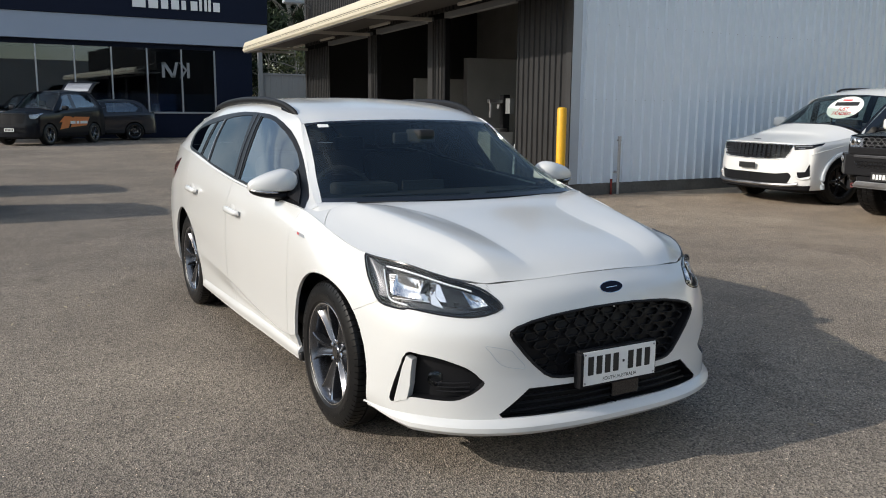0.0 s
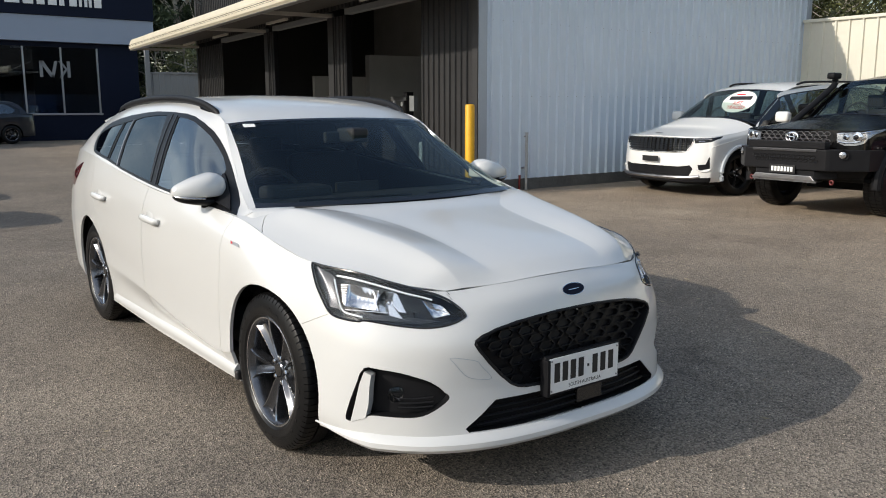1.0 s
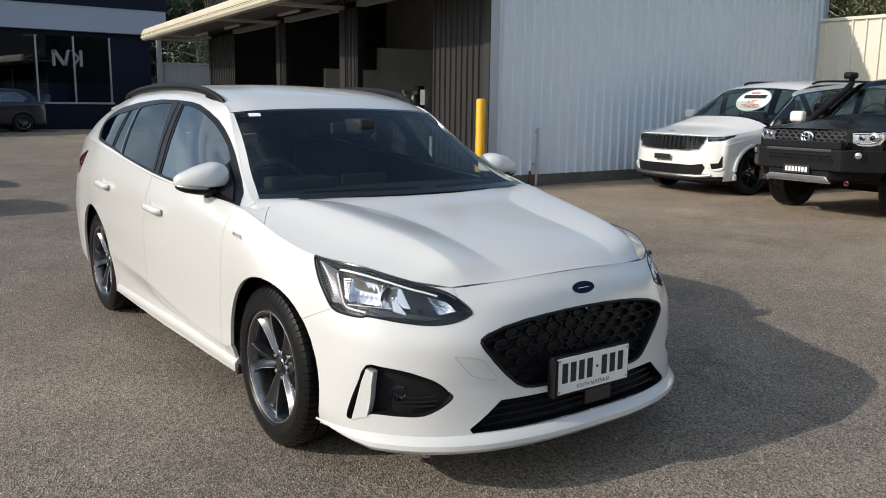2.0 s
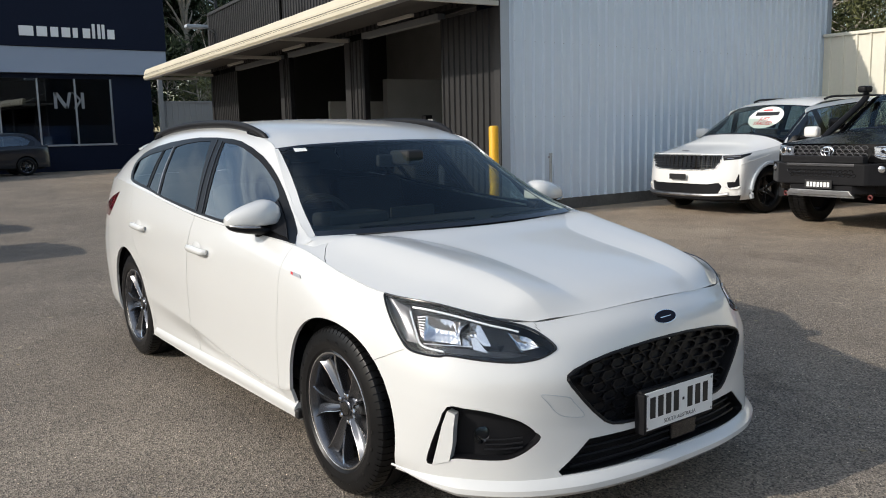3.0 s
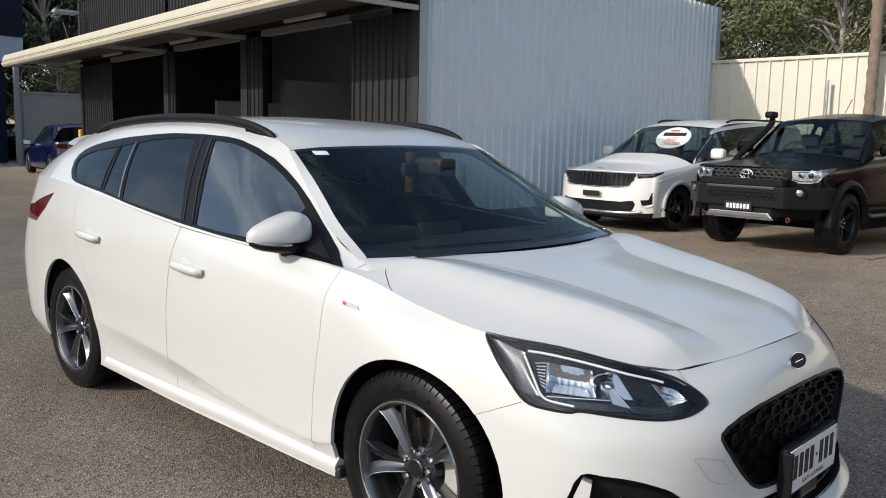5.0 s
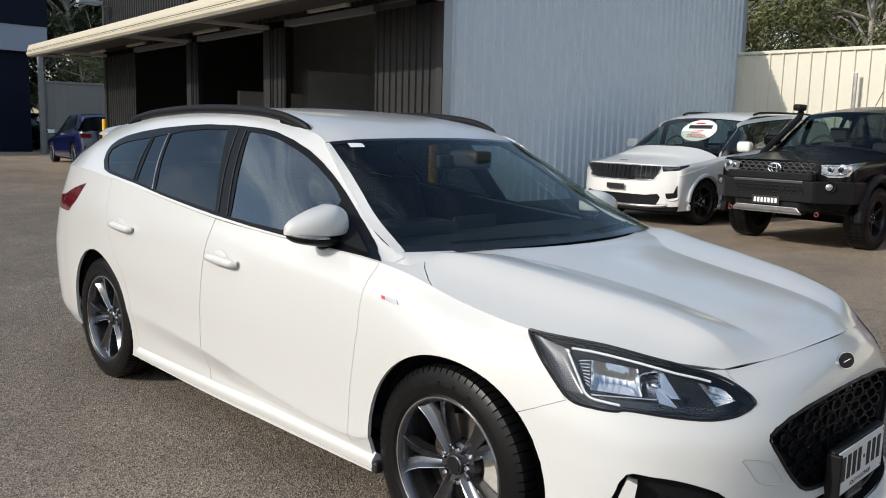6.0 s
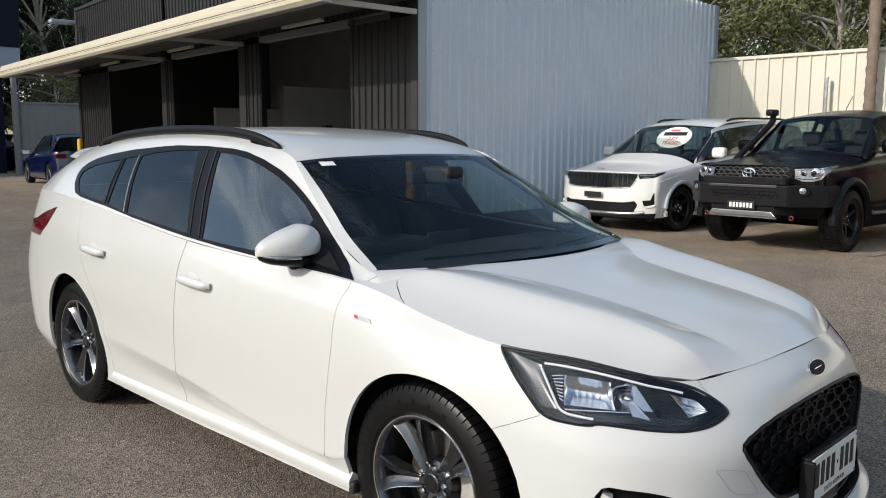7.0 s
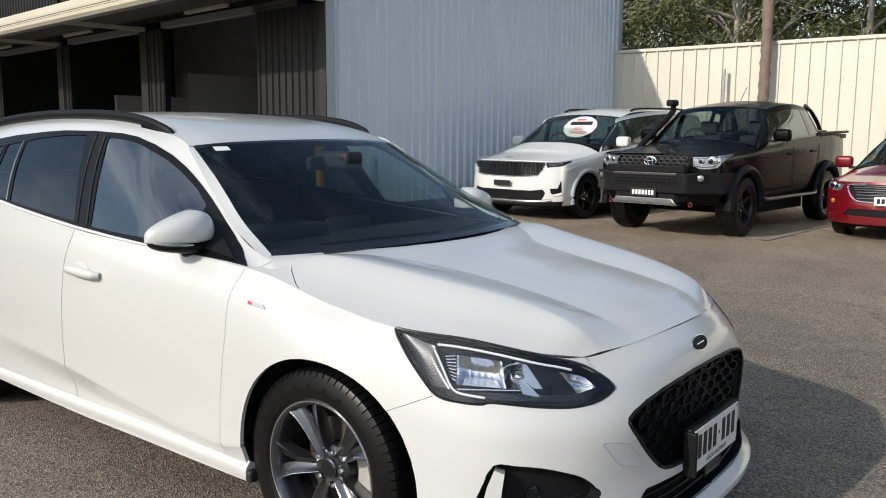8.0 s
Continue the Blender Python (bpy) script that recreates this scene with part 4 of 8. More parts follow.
# ---- wheels ----
def wheel_mesh(R=0.323, rim=0.226, width=0.215, spokes=5, style="twin", lugs=5, blocks=72, rugged=False, turn=-0.087):
    """Meshes of one wheel about the origin, turning about x; its outer side looks towards -x. A list of (name, coordinates, faces, material)."""
    w = width / 2
    out = []
    prof = [(w * 0.80, rim - 0.004), (w * 0.96, rim + 0.02), (w * 1.0, rim + (R - rim) * 0.45), (w * 0.93, R - 0.022), (w * 0.84, R - 0.006), (w * 0.70, R),
            (w * 0.36, R), (w * 0.34, R - 0.007), (w * 0.28, R - 0.007), (w * 0.26, R), (-w * 0.26, R), (-w * 0.28, R - 0.007), (-w * 0.34, R - 0.007), (-w * 0.36, R),
            (-w * 0.70, R), (-w * 0.84, R - 0.006), (-w * 0.93, R - 0.022), (-w * 1.0, rim + (R - rim) * 0.45), (-w * 1.005, rim + (R - rim) * 0.38), (-w * 0.985, rim + (R - rim) * 0.30), (-w * 0.96, rim + 0.012), (-w * 0.86, rim - 0.002), (-w * 0.80, rim - 0.004)]
    co, faces = [], []
    n, segs = len(prof), blocks * 2
    edges = []
    for k in range(blocks):
        edges += [2 * math.pi * k / blocks, 2 * math.pi * (k + (0.83 if not rugged else 0.72)) / blocks]
    for k, a in enumerate(edges):
        co += [(x, r * math.cos(a), r * math.sin(a)) for x, r in prof]
    for k in range(segs):
        j = (k + 1) % segs
        for i in range(n - 1):
            groove = k % 2 == 1 and (3 <= i <= 5 or 13 <= i <= 15 or (rugged and (2 <= i <= 16)))
            if not groove:
                faces.append((k * n + i, k * n + i + 1, j * n + i + 1, j * n + i))
            else:
                b = len(co)
                d = 0.008
                for q in (k, j):
                    for m in (i, i + 1):
                        x, y, z = co[q * n + m]
                        r = math.hypot(y, z)
                        end = m in ((2, 17) if rugged else (3, 16))
                        f = 1.0 if end else (r - d) / r
                        co.append((x * (1.0 if end else 0.985), y * f, z * f))
                faces += [(b, b + 1, b + 3, b + 2), (k * n + i, k * n + i + 1, b + 1, b), (b + 2, b + 3, j * n + i + 1, j * n + i)]
    for k in range(26 if style == "twin" else 0):
        if k % 13 > 8:
            continue
        a0 = 2 * math.pi * k / 26
        r0, r1, x = rim + (R - rim) * .42, rim + (R - rim) * .54, -w * 1.003
        b = len(co)
        for a in (a0, a0 + .045):
            for r, dx in ((r0, 0.0), (r0 + .002, -.0007), (r1 - .002, -.0007), (r1, 0.003)):
                co.append((x + dx, r * math.cos(a), r * math.sin(a)))
        faces += [(b + i, b + i + 1, b + 5 + i, b + 4 + i) for i in range(3)]
    out.append(("tyre", co, faces, M_RUBBER))
    barrel = [(w * 0.80, rim - 0.004), (w * 0.76, rim - 0.016), (w * 0.2, rim - 0.028), (-w * 0.55, rim - 0.022), (-w * 0.78, rim - 0.016), (-w * 0.86, rim - 0.010), (-w * 0.90, rim - 0.001), (-w * 0.86, rim + 0.003), (-w * 0.8, rim + 0.0)]
    out.append(("rim", *spin_faces(barrel, 64), M_ALLOY if style != "black" else M_BLACKALLOY))
    out.append(("rim_edge", *spin_faces([(-w * 0.90, rim - 0.0055), (-w * 0.908, rim - 0.004), (-w * 0.908, rim - 0.0005), (-w * 0.875, rim + 0.002)], 64), M_ALLOYEDGE if style != "black" else M_BLACKALLOY))
    face, hub = -w * 0.72, -w * 0.42
    sco, sfa = [], []

    eco, efa = [], []

    def arm(a0, a1, r0, r1, h0, h1, x0, x1, g=0):
        """One spoke; g leans its ridge to one side, with a machined line along it."""
        b, e, steps = len(sco), len(eco), 13
        for k in range(steps):
            t = k / (steps - 1)
            r, a, h = r0 + (r1 - r0) * t, a0 + (a1 - a0) * t**1.25 + g * (0.035 * t**5 - 0.055 * math.sin(math.pi * t)), h0 + (h1 - h0) * t**0.9
            x = x0 + (x1 - x0) * t**0.7
            c, s = math.cos(a), math.sin(a)
            sec = ((-1.0, 0.028), (-1.0, 0.004), (-0.45, -0.004), (0.45, -0.004), (1.0, 0.004), (1.0, 0.028)) if not g else ((-1.0 * g, 0.036), (-1.0 * g, 0.017), (-0.86 * g, 0.012), (-0.30 * g, 0.009), (0.30 * g, 0.002), (0.74 * g, -0.009), (0.92 * g, -0.011), (1.0 * g, -0.006), (1.0 * g, 0.036))
            m = len(sec)
            for q, dx in sec:
                sco.append((x + dx, r * c - q * h * s, r * s + q * h * c))
            if g:
                for q, dx in ((0.84 * g, -0.0108), (0.93 * g, -0.0116), (1.03 * g, -0.0060)):
                    eco.append((x + dx, r * c - q * h * s, r * s + q * h * c))
        for k in range(steps - 1):
            for i in range(m - 1):
                p = b + k * m + i
                sfa.append((p, p + m, p + m + 1, p + 1))
            if g:
                for i in range(2):
                    p = e + k * 3 + i
                    efa.append((p, p + 3, p + 4, p + 1))
    for k in range(spokes):
        a = 2 * math.pi * k / spokes + turn
        if style == "twin":
            for g in (-1, 1):
                arm(a + g * 0.17, a + g * 0.19, 0.045, rim - 0.003, 0.0100, 0.0235, hub, face, g)
        elif style == "black":
            arm(a, a + 0.10, 0.045, rim - 0.012, 0.026, 0.020, hub, face)
        else:
            for g in (-1, 1):
                arm(a + g * 0.16, a + g * 0.26, 0.045, rim - 0.012, 0.014, 0.012, hub, face)
    if eco:
        out.append(("spoke_edges", eco, efa, M_ALLOYEDGE))
    out.append(("spokes", sco, sfa, M_ALLOY if style != "black" else M_BLACKALLOY))
    out.append(("hub", *spin_faces([(0.0, 0.075), (hub + 0.008, 0.072), (hub - 0.002, 0.062), (hub + 0.004, 0.034), (hub - 0.008, 0.031), (hub - 0.012, 0.026), (hub - 0.013, 0.0005)], 40), M_ALLOY if style != "black" else M_BLACKALLOY))
    out.append(("centre_cap", *spin_faces([(hub - 0.0125, 0.028), (hub - 0.016, 0.026), (hub - 0.0165, 0.0005)], 28), M_GLOSSBLACK))
    for k in range(lugs):
        a = 2 * math.pi * k / lugs + turn + math.pi / lugs
        c, f = spin_faces([(hub + 0.012, 0.011), (hub - 0.009, 0.0105), (hub - 0.014, 0.007), (hub - 0.0145, 0.0003)], 6)
        out.append(("wheel_nut", [(x, y + 0.054 * math.cos(a), z + 0.054 * math.sin(a)) for x, y, z in c], f, M_CHROME))
    out.append(("brake_disc", *spin_faces([(0.030, 0.06), (0.030, 0.150), (0.008, 0.150), (0.008, 0.10), (0.004, 0.075), (-0.01, 0.07)], 48), M_RUSTDISC))
    cc, cf = [], []
    for k in range(9):
        a = -0.45 + 0.9 * k / 8 + math.pi * 0.03
        for r, x in ((0.098, -0.02), (0.165, -0.02), (0.165, 0.05), (0.098, 0.05)):
            cc.append((x, -r * math.cos(a), r * math.sin(a)))
    for k in range(8):
        for i in range(4):
            cf.append((k * 4 + i, k * 4 + (i + 1) % 4, k * 4 + 4 + (i + 1) % 4, k * 4 + 4 + i))
    cf += [(3, 2, 1, 0), (32, 33, 34, 35)]
    out.append(("brake_calliper", cc, cf, M_CALLIPER))
    out.append(("inner_shield", *spin_faces([(w * 0.5, 0.02), (w * 0.5, rim - 0.03)], 32), M_LINER))
    return out


def wheel_set(parent, spec, places, label=""):
    """One wheel with its pieces, then the others sharing its meshes. places: (x, y, z, far side?, steer degrees)."""
    master = []
    for name, co, faces, mat in spec:
        ob = link_mesh(name, co, faces, mat, angle=28)
        fix_normals(ob)
        ob.data.polygons.foreach_set("use_smooth", [True] * len(ob.data.polygons))
        ob.data.set_sharp_from_angle(angle=radians(28))
        master.append(ob)
    for k, (x, y, z, far, steer) in enumerate(places):
        w = tagged(new("wheel"), label)
        w.parent = parent
        w.matrix_local = pose(x, y, z, 0, 0, (180 if far else 0) + steer)
        for ob in master:
            q = ob if k == 0 else new(ob.name.split(".")[0], ob.data)
            q.parent = w

# ---- the white wagon ----
def ring(cy, cz, r, n=48):
    return [(cy + r * math.cos(2 * math.pi * k / n), cz + r * math.sin(2 * math.pi * k / n)) for k in range(n)]


def on_net(net, pts, off, flip=True):
    """Points set off outwards from a surface at the places nearest to pts."""
    uv = net.find(pts, (0, 1, 2))
    e = 1e-3
    p = net.at(uv[:, 0], uv[:, 1])
    du = net.at(uv[:, 0] + e, uv[:, 1]) - net.at(uv[:, 0] - e, uv[:, 1])
    dv = net.at(uv[:, 0], uv[:, 1] + e) - net.at(uv[:, 0], uv[:, 1] - e)
    n = np.cross(du, dv)
    n = n / np.linalg.norm(n, axis=1)[:, None]
    p = p + off * n
    return p * np.array([-1.0, 1, 1]) if flip else p


def whole(co, faces):
    """The large connected parts of a mesh, without its stray slivers."""
    root = list(range(len(co)))

    def top(i):
        while root[i] != i:
            root[i] = root[root[i]]
            i = root[i]
        return i
    for q in faces:
        for i in q[1:]:
            root[top(i)] = top(q[0])
    size = {}
    for q in faces:
        size[top(q[0])] = size.get(top(q[0]), 0) + 1
    return co, [q for q in faces if size[top(q[0])] > 0.12 * len(faces)]


def bowl_faces(centre, axis, r, depth, n=24):
    """An open reflector bowl that looks along axis."""
    q = Vector(axis).to_track_quat("Z", "Y").to_matrix()
    co, faces = [], []
    for j in range(6):
        t = j / 5
        for k in range(n):
            a = 2 * math.pi * k / n
            v = q @ Vector((r * t * math.cos(a), r * t * math.sin(a), depth * (t * t - 1)))
            co.append(Vector(centre) + v)
    for j in range(5):
        for k in range(n):
            m = (k + 1) % n
            faces.append((j * n + k, j * n + m, (j + 1) * n + m, (j + 1) * n + k))
    return co, faces


def hero():
    car = thing("white_wagon", Matrix.Identity(4), "pearl white station wagon with roof rails parked on asphalt", "car")
    low = Net(WAGON_LOW, True, True)
    bon = Net([r[::-1] for r in WAGON_BONNET], True, False)
    side = Net(WAGON_SIDE)
    screen = Net([r[::-1] for r in WAGON_SCREEN], True, False)
    roof = Net([r[::-1] for r in WAGON_ROOF], True, False)
    gate = Net([[(.70, 3.36, 1.10), (.54, 3.56, 1.09), (.3, 3.63, 1.10), (0, 3.64, 1.10)], [(.63, 3.34, 1.19), (.48, 3.48, 1.20), (.25, 3.54, 1.215), (0, 3.55, 1.22)], [(.51, 3.30, 1.27), (.39, 3.38, 1.30), (.19, 3.43, 1.32), (0, 3.45, 1.325)]], False, True)

    lamp = [(.789, -.258, .804), (.768, -.33, .800), (.743, -.403, .793), (.71, -.48, .784), (.673, -.548, .772), (.60, -.645, .744), (.526, -.716, .718), (.492, -.765, .688), (.475, -.794, .658), (.487, -.792, .645), (.509, -.787, .635), (.55, -.772, .624), (.61, -.734, .618), (.683, -.664, .624), (.748, -.568, .632), (.765, -.545, .627), (.79, -.49, .628), (.81, -.424, .640), (.814, -.358, .698), (.807, -.30, .755)]
    grille = [(0, .628), (.10, .627), (.20, .622), (.29, .615), (.38, .603), (.44, .588), (.466, .572), (.470, .556), (.458, .535), (.42, .490), (.37, .437), (.325, .397), (.295, .381), (.26, .374), (.17, .370), (0, .368)]
    intake = [(0, .348), (.27, .347), (.395, .346), (.45, .30), (.515, .252), (.50, .243), (.40, .242), (.2, .242), (0, .242)]
    fog = [(.775, -.595, .468), (.74, -.645, .469), (.70, -.695, .463), (.66, -.735, .45), (.61, -.772, .428), (.575, -.795, .395), (.556, -.803, .374), (.575, -.795, .35), (.615, -.775, .322), (.655, -.745, .305), (.71, -.69, .302), (.765, -.62, .300), (.785, -.585, .280), (.806, -.543, .266), (.813, -.525, .275), (.805, -.54, .33), (.793, -.567, .40)]
    fdoor = [(.353, .93), (.374, .853), (.383, .78), (.389, .70), (.415, .58), (.439, .47), (.453, .36), (.458, .245), (.9, .245), (1.44, .245), (1.467, .376), (1.465, .47), (1.45, .577), (1.425, .72), (1.404, .83), (1.365, .98), (1.2, .975), (.8, .95)]
    rdoor = [(1.365, .98), (1.404, .83), (1.425, .72), (1.45, .577), (1.465, .47), (1.467, .376), (1.44, .245), (1.8, .245), (2.14, .245), (2.16, .36), (2.19, .5), (2.24, .62), (2.30, .70), (2.36, .775), (2.40, .86), (2.42, .95), (2.443, 1.08), (2.0, 1.05), (1.6, 1.0)]
    fender = [(-.414, .637), (-.27, .572), (-.15, .50), (.10, .30), (.30, .21), (.458, .19), (.458, .245), (.453, .36), (.439, .47), (.415, .58), (.389, .70), (.383, .78), (.374, .853), (.353, .93), (0, .86), (-.258, .81), (-.30, .755), (-.358, .698)]
    tail = [(2.80, 1.03), (3.0, .99), (3.16, .945), (3.35, .93), (3.38, .86), (3.2, .855), (3.03, .858), (2.9, .93)]
    sheet = Sheet(low, 0.0115, [
        ("arch", ring(-.02, .318, .368, 96), (1, 2)), ("arch", ring(2.585, .325, .372, 96), (1, 2)),
        ("headlight", cr_line(lamp, 4, True), (0, 1, 2)), ("grille", [(x, -.888 + .22 * x * x, z) for x, z in grille], (0, 1, 2)), ("intake", [(x, -.912 + .25 * x * x, z) for x, z in intake], (0, 1, 2)), ("fog", cr_line(fog, 3, True), (0, 1, 2)),
        ("fender", fender, (1, 2)), ("front_door", fdoor, (1, 2)), ("rear_door", rdoor, (1, 2)), ("tail_light", tail, (1, 2))])
    ahead, behind = (lambda c: c[1] < 0.30 and not (c[0] > 0.50 and c[2] > 0.70)), (lambda c: c[1] > 1.95)
    corner = lambda c: c[1] < -0.2 and 0.50 < c[0] < 0.66 and c[2] > 0.70
    link_mesh("front_bumper", *whole(*sheet.panel("rest", both=True, keep=ahead, gap=0.0016)), M_PEARL, car)
    link_mesh("rear_quarter", *sheet.panel("rest", both=True, keep=behind, gap=0.0), M_PEARL, car)
    doors = {}
    for near in (True, False):
        link_mesh("bumper_corner", *sheet.panel("rest", other=near, keep=corner, gap=0.0), M_PEARL, car)
        link_mesh("sill", *sheet.panel("rest", other=near, gap=0.0, keep=lambda c: 0.30 <= c[1] <= 1.95), M_PEARL, car)
        link_mesh("front_wing", *sheet.panel("fender", other=near, gap=0.0), M_PEARL, car)
        for name in ("front_door", "rear_door"):
            doors[name, near] = link_mesh(name, *sheet.panel(name, other=near), M_PEARL, car)
        link_mesh("tail_light", *sheet.panel("tail_light", other=near, lift=0.003), M_REDLENS, car, "dark red tail lamp")
        for name in ("fender", "front_door", "rear_door", "rest", "tail_light"):
            keep = None if name != "rest" else (lambda c: not (c[1] < -0.4 and c[2] < 0.34))
            link_mesh("body_liner", *sheet.panel(name, gap=0, depth=0, lift=-0.016, other=near, keep=keep), M_LINER, car)

    # bonnet with its hollows, the wing tops beside it and the scuttle
    btop = [(.822, .088), (.818, .115), (.80, .155), (.762, .215), (.722, .255), (.690, .278), (.68, .345), (.76, .345), (.84, .345), (.84, .2), (.83, .1)]
    cowl = [(.40, .172), (.30, .137), (.15, .106), (0, .096), (0, .15), (.15, .155), (.30, .17), (.42, .195)]
    bsheet = Sheet(bon, 0.0115, [("wing_top", btop, (0, 1)), ("scuttle", cowl, (0, 1))])
    link_mesh("bonnet", *bsheet.panel("rest", both=True, depth=0.010, gap=0.0030), M_PEARL, car)
    link_mesh("scuttle", *bsheet.panel("scuttle", both=True, lift=-0.012), M_PLASTIC, car, "black plastic scuttle panel")
    for near in (True, False):
        link_mesh("wing_top", *bsheet.panel("wing_top", other=near, gap=0.0), M_PEARL, car)
    link_mesh("body_liner", *bsheet.panel("rest", both=True, gap=0, depth=0, lift=-0.022, keep=lambda c: c[1] < 0.03), M_LINER, car)

    # glasshouse
    dlo = [(.362, .919), (.424, .941), (.512, .982), (.616, 1.041), (.736, 1.115), (.849, 1.18), (.928, 1.222), (1.017, 1.263), (1.128, 1.303), (1.254, 1.333), (1.359, 1.346), (1.548, 1.355), (1.789, 1.357), (1.941, 1.351), (2.22, 1.333), (2.45, 1.309), (2.60, 1.287), (2.69, 1.262), (2.735, 1.232), (2.728, 1.195), (2.68, 1.15), (2.60, 1.111), (2.51, 1.096), (2.167, 1.066), (1.855, 1.03), (1.584, 1.0035), (1.389, .985), (1.126, .965), (.883, .95), (.606, .934), (.464, .927)]
    fglass = [(.74, .962), (.738, 1.088), (.823, 1.144), (.926, 1.198), (1.011, 1.237), (1.1, 1.271), (1.205, 1.302), (1.32, 1.322), (1.432, 1.330), (1.353, 1.156), (1.27, .987), (1.1, .976), (.902, .968)]
    rglass = [(1.601, 1.338), (1.764, 1.336), (1.962, 1.323), (2.085, 1.306), (2.026, 1.177), (1.946, 1.05), (1.648, 1.022), (1.388, .998), (1.46, 1.11), (1.528, 1.221)]
    sglass = [(2.119, 1.305), (2.243, 1.290), (2.2, 1.176), (2.167, 1.079), (1.995, 1.056), (2.06, 1.178)]
    qglass = [(2.278, 1.285), (2.40, 1.272), (2.523, 1.257), (2.62, 1.237), (2.675, 1.212), (2.665, 1.18), (2.61, 1.145), (2.544, 1.115), (2.40, 1.101), (2.219, 1.084), (2.234, 1.177)]
    gsheet = Sheet(side, 0.0115, [("front_window", fglass, (1, 2)), ("rear_window", rglass, (1, 2)), ("small_window", sglass, (1, 2)), ("quarter_window", qglass, (1, 2)), ("window_trim", dlo, (1, 2))])
    for near in (True, False):
        link_mesh("roof_side", *gsheet.panel("rest", other=near, gap=0.0), M_PEARL, car)
        link_mesh("window_trim", *gsheet.panel("window_trim", other=near, lift=0.003, gap=0.0), M_WINTRIM, car, "black window surround")
        for name, mat in (("front_window", M_SIDEGLASS), ("rear_window", M_PRIVACY), ("small_window", M_PRIVACY), ("quarter_window", M_PRIVACY)):
            g = link_mesh(name, *gsheet.panel(name, other=near, gap=0.0, depth=0), mat, car)
            g.visible_shadow = False
    # window strips; the steel one paints the bright reflection on the black divider
    for near in (True, False):
        for a, b, w, mat in (((2.103, 1.307), (1.970, 1.052), .0048, M_STEEL), ((2.262, 1.290), (2.193, 1.080), .004, M_GLOSSBLACK), ((1.455, 1.335), (1.290, .989), .0045, M_GLOSSBLACK), ((1.522, 1.343), (1.362, .996), .0035, M_GLOSSBLACK)):
            mid = [((a[0] * (1 - t) + b[0] * t) + .012 * math.sin(math.pi * t), a[1] * (1 - t) + b[1] * t) for t in np.linspace(0, 1, 9)]
            uv = side.find(mid, (1, 2))
            p = side.at(uv[:, 0], uv[:, 1]) + np.array([.004, 0, .001])
            link_mesh("window_strip", *tube_faces(p * np.array([-1.0 if near else 1.0, 1, 1]), w, 8, 1.0), mat, car, "slim gloss window strip")
    ssheet = Sheet(screen, 0.0125, [("pillar", [(2.88, 0), (2.87, .15), (2.85, .4), (2.82, .9), (2.80, 1.45), (2.83, 2.05), (2.90, 2.7), (2.95, 3.0), (3.0, 3.0), (3.0, 0)], None), ("glass", [(0, .10), (2.0, .12), (2.80, .16), (2.80, .4), (2.765, .9), (2.74, 1.45), (2.76, 2.05), (2.83, 2.7), (2.85, 2.90), (2.5, 2.93), (0, 2.93)], None)])
    for near in (True, False):
        link_mesh("screen_pillar", *ssheet.panel("pillar", other=near, gap=-0.006, depth=0.003, lift=0.001), M_PEARL, car)
        link_mesh("pillar_lining", *ssheet.panel("pillar", other=near, gap=0.0, depth=0, lift=-0.010), M_DASH, car, "dark pillar lining")
        link_mesh("side_lining", *gsheet.panel("rest", other=near, gap=0.0, depth=0, lift=-0.014), M_DASH, car, "dark roof and pillar lining")
    for near in (True, False):
        f = np.array([-1.0 if near else 1.0, 1, 1])
        top = screen.at(np.linspace(1.95, 3.0, 14), np.zeros(14))
        top = np.concatenate([top, [top[-1] + np.array([.010 * j, .0, -.0035 * j - .0015 * j * j]) for j in (1, 2, 3)]])
        rows = [(top + np.array([0.0, -0.088 * k / 6, -0.011 * k / 6 - 0.022 * (k / 6) ** 3])) * f for k in range(7)]
        link_mesh("cowl_corner", np.concatenate(rows), [(k * 17 + i, k * 17 + i + 1, k * 17 + i + 18, k * 17 + i + 17)[::1 if near else -1] for k in range(6) for i in range(16)], M_PEARL, car)
    g = link_mesh("windscreen", *ssheet.panel("glass", both=True, gap=0, depth=0), M_GLASS, car)
    g.visible_shadow = False
    link_mesh("screen_surround", *ssheet.panel("rest", both=True, gap=0.0, depth=0.012), M_GLOSSBLACK, car, "black windscreen border")
    rsheet = Sheet(roof, 0.014, [])
    link_mesh("roof", *rsheet.panel("rest", both=True, gap=0.0005), M_PEARL, car)
    link_mesh("headliner", *rsheet.panel("rest", both=True, gap=0.03, depth=0, lift=-0.03), M_DASH, car)
    tsheet = Sheet(gate, 0.02, [])
    g = link_mesh("rear_screen", *tsheet.panel("rest", both=True, gap=0.01), M_PRIVACY, car)
    sp = [(.51, 3.28, 1.285), (.40, 3.38, 1.318), (.20, 3.45, 1.338), (0, 3.47, 1.343)]
    line = cr_line(sp, 6)
    full = np.concatenate([line, (line * np.array([-1.0, 1, 1]))[::-1][1:]])
    link_mesh("roof_spoiler", *tube_faces([Vector(p) + Vector((0, 0.04, 0.0)) for p in full], [0.05 - 0.018 * abs(p[0]) / 0.5 for p in full], 10, 0.35), M_PEARL, car)

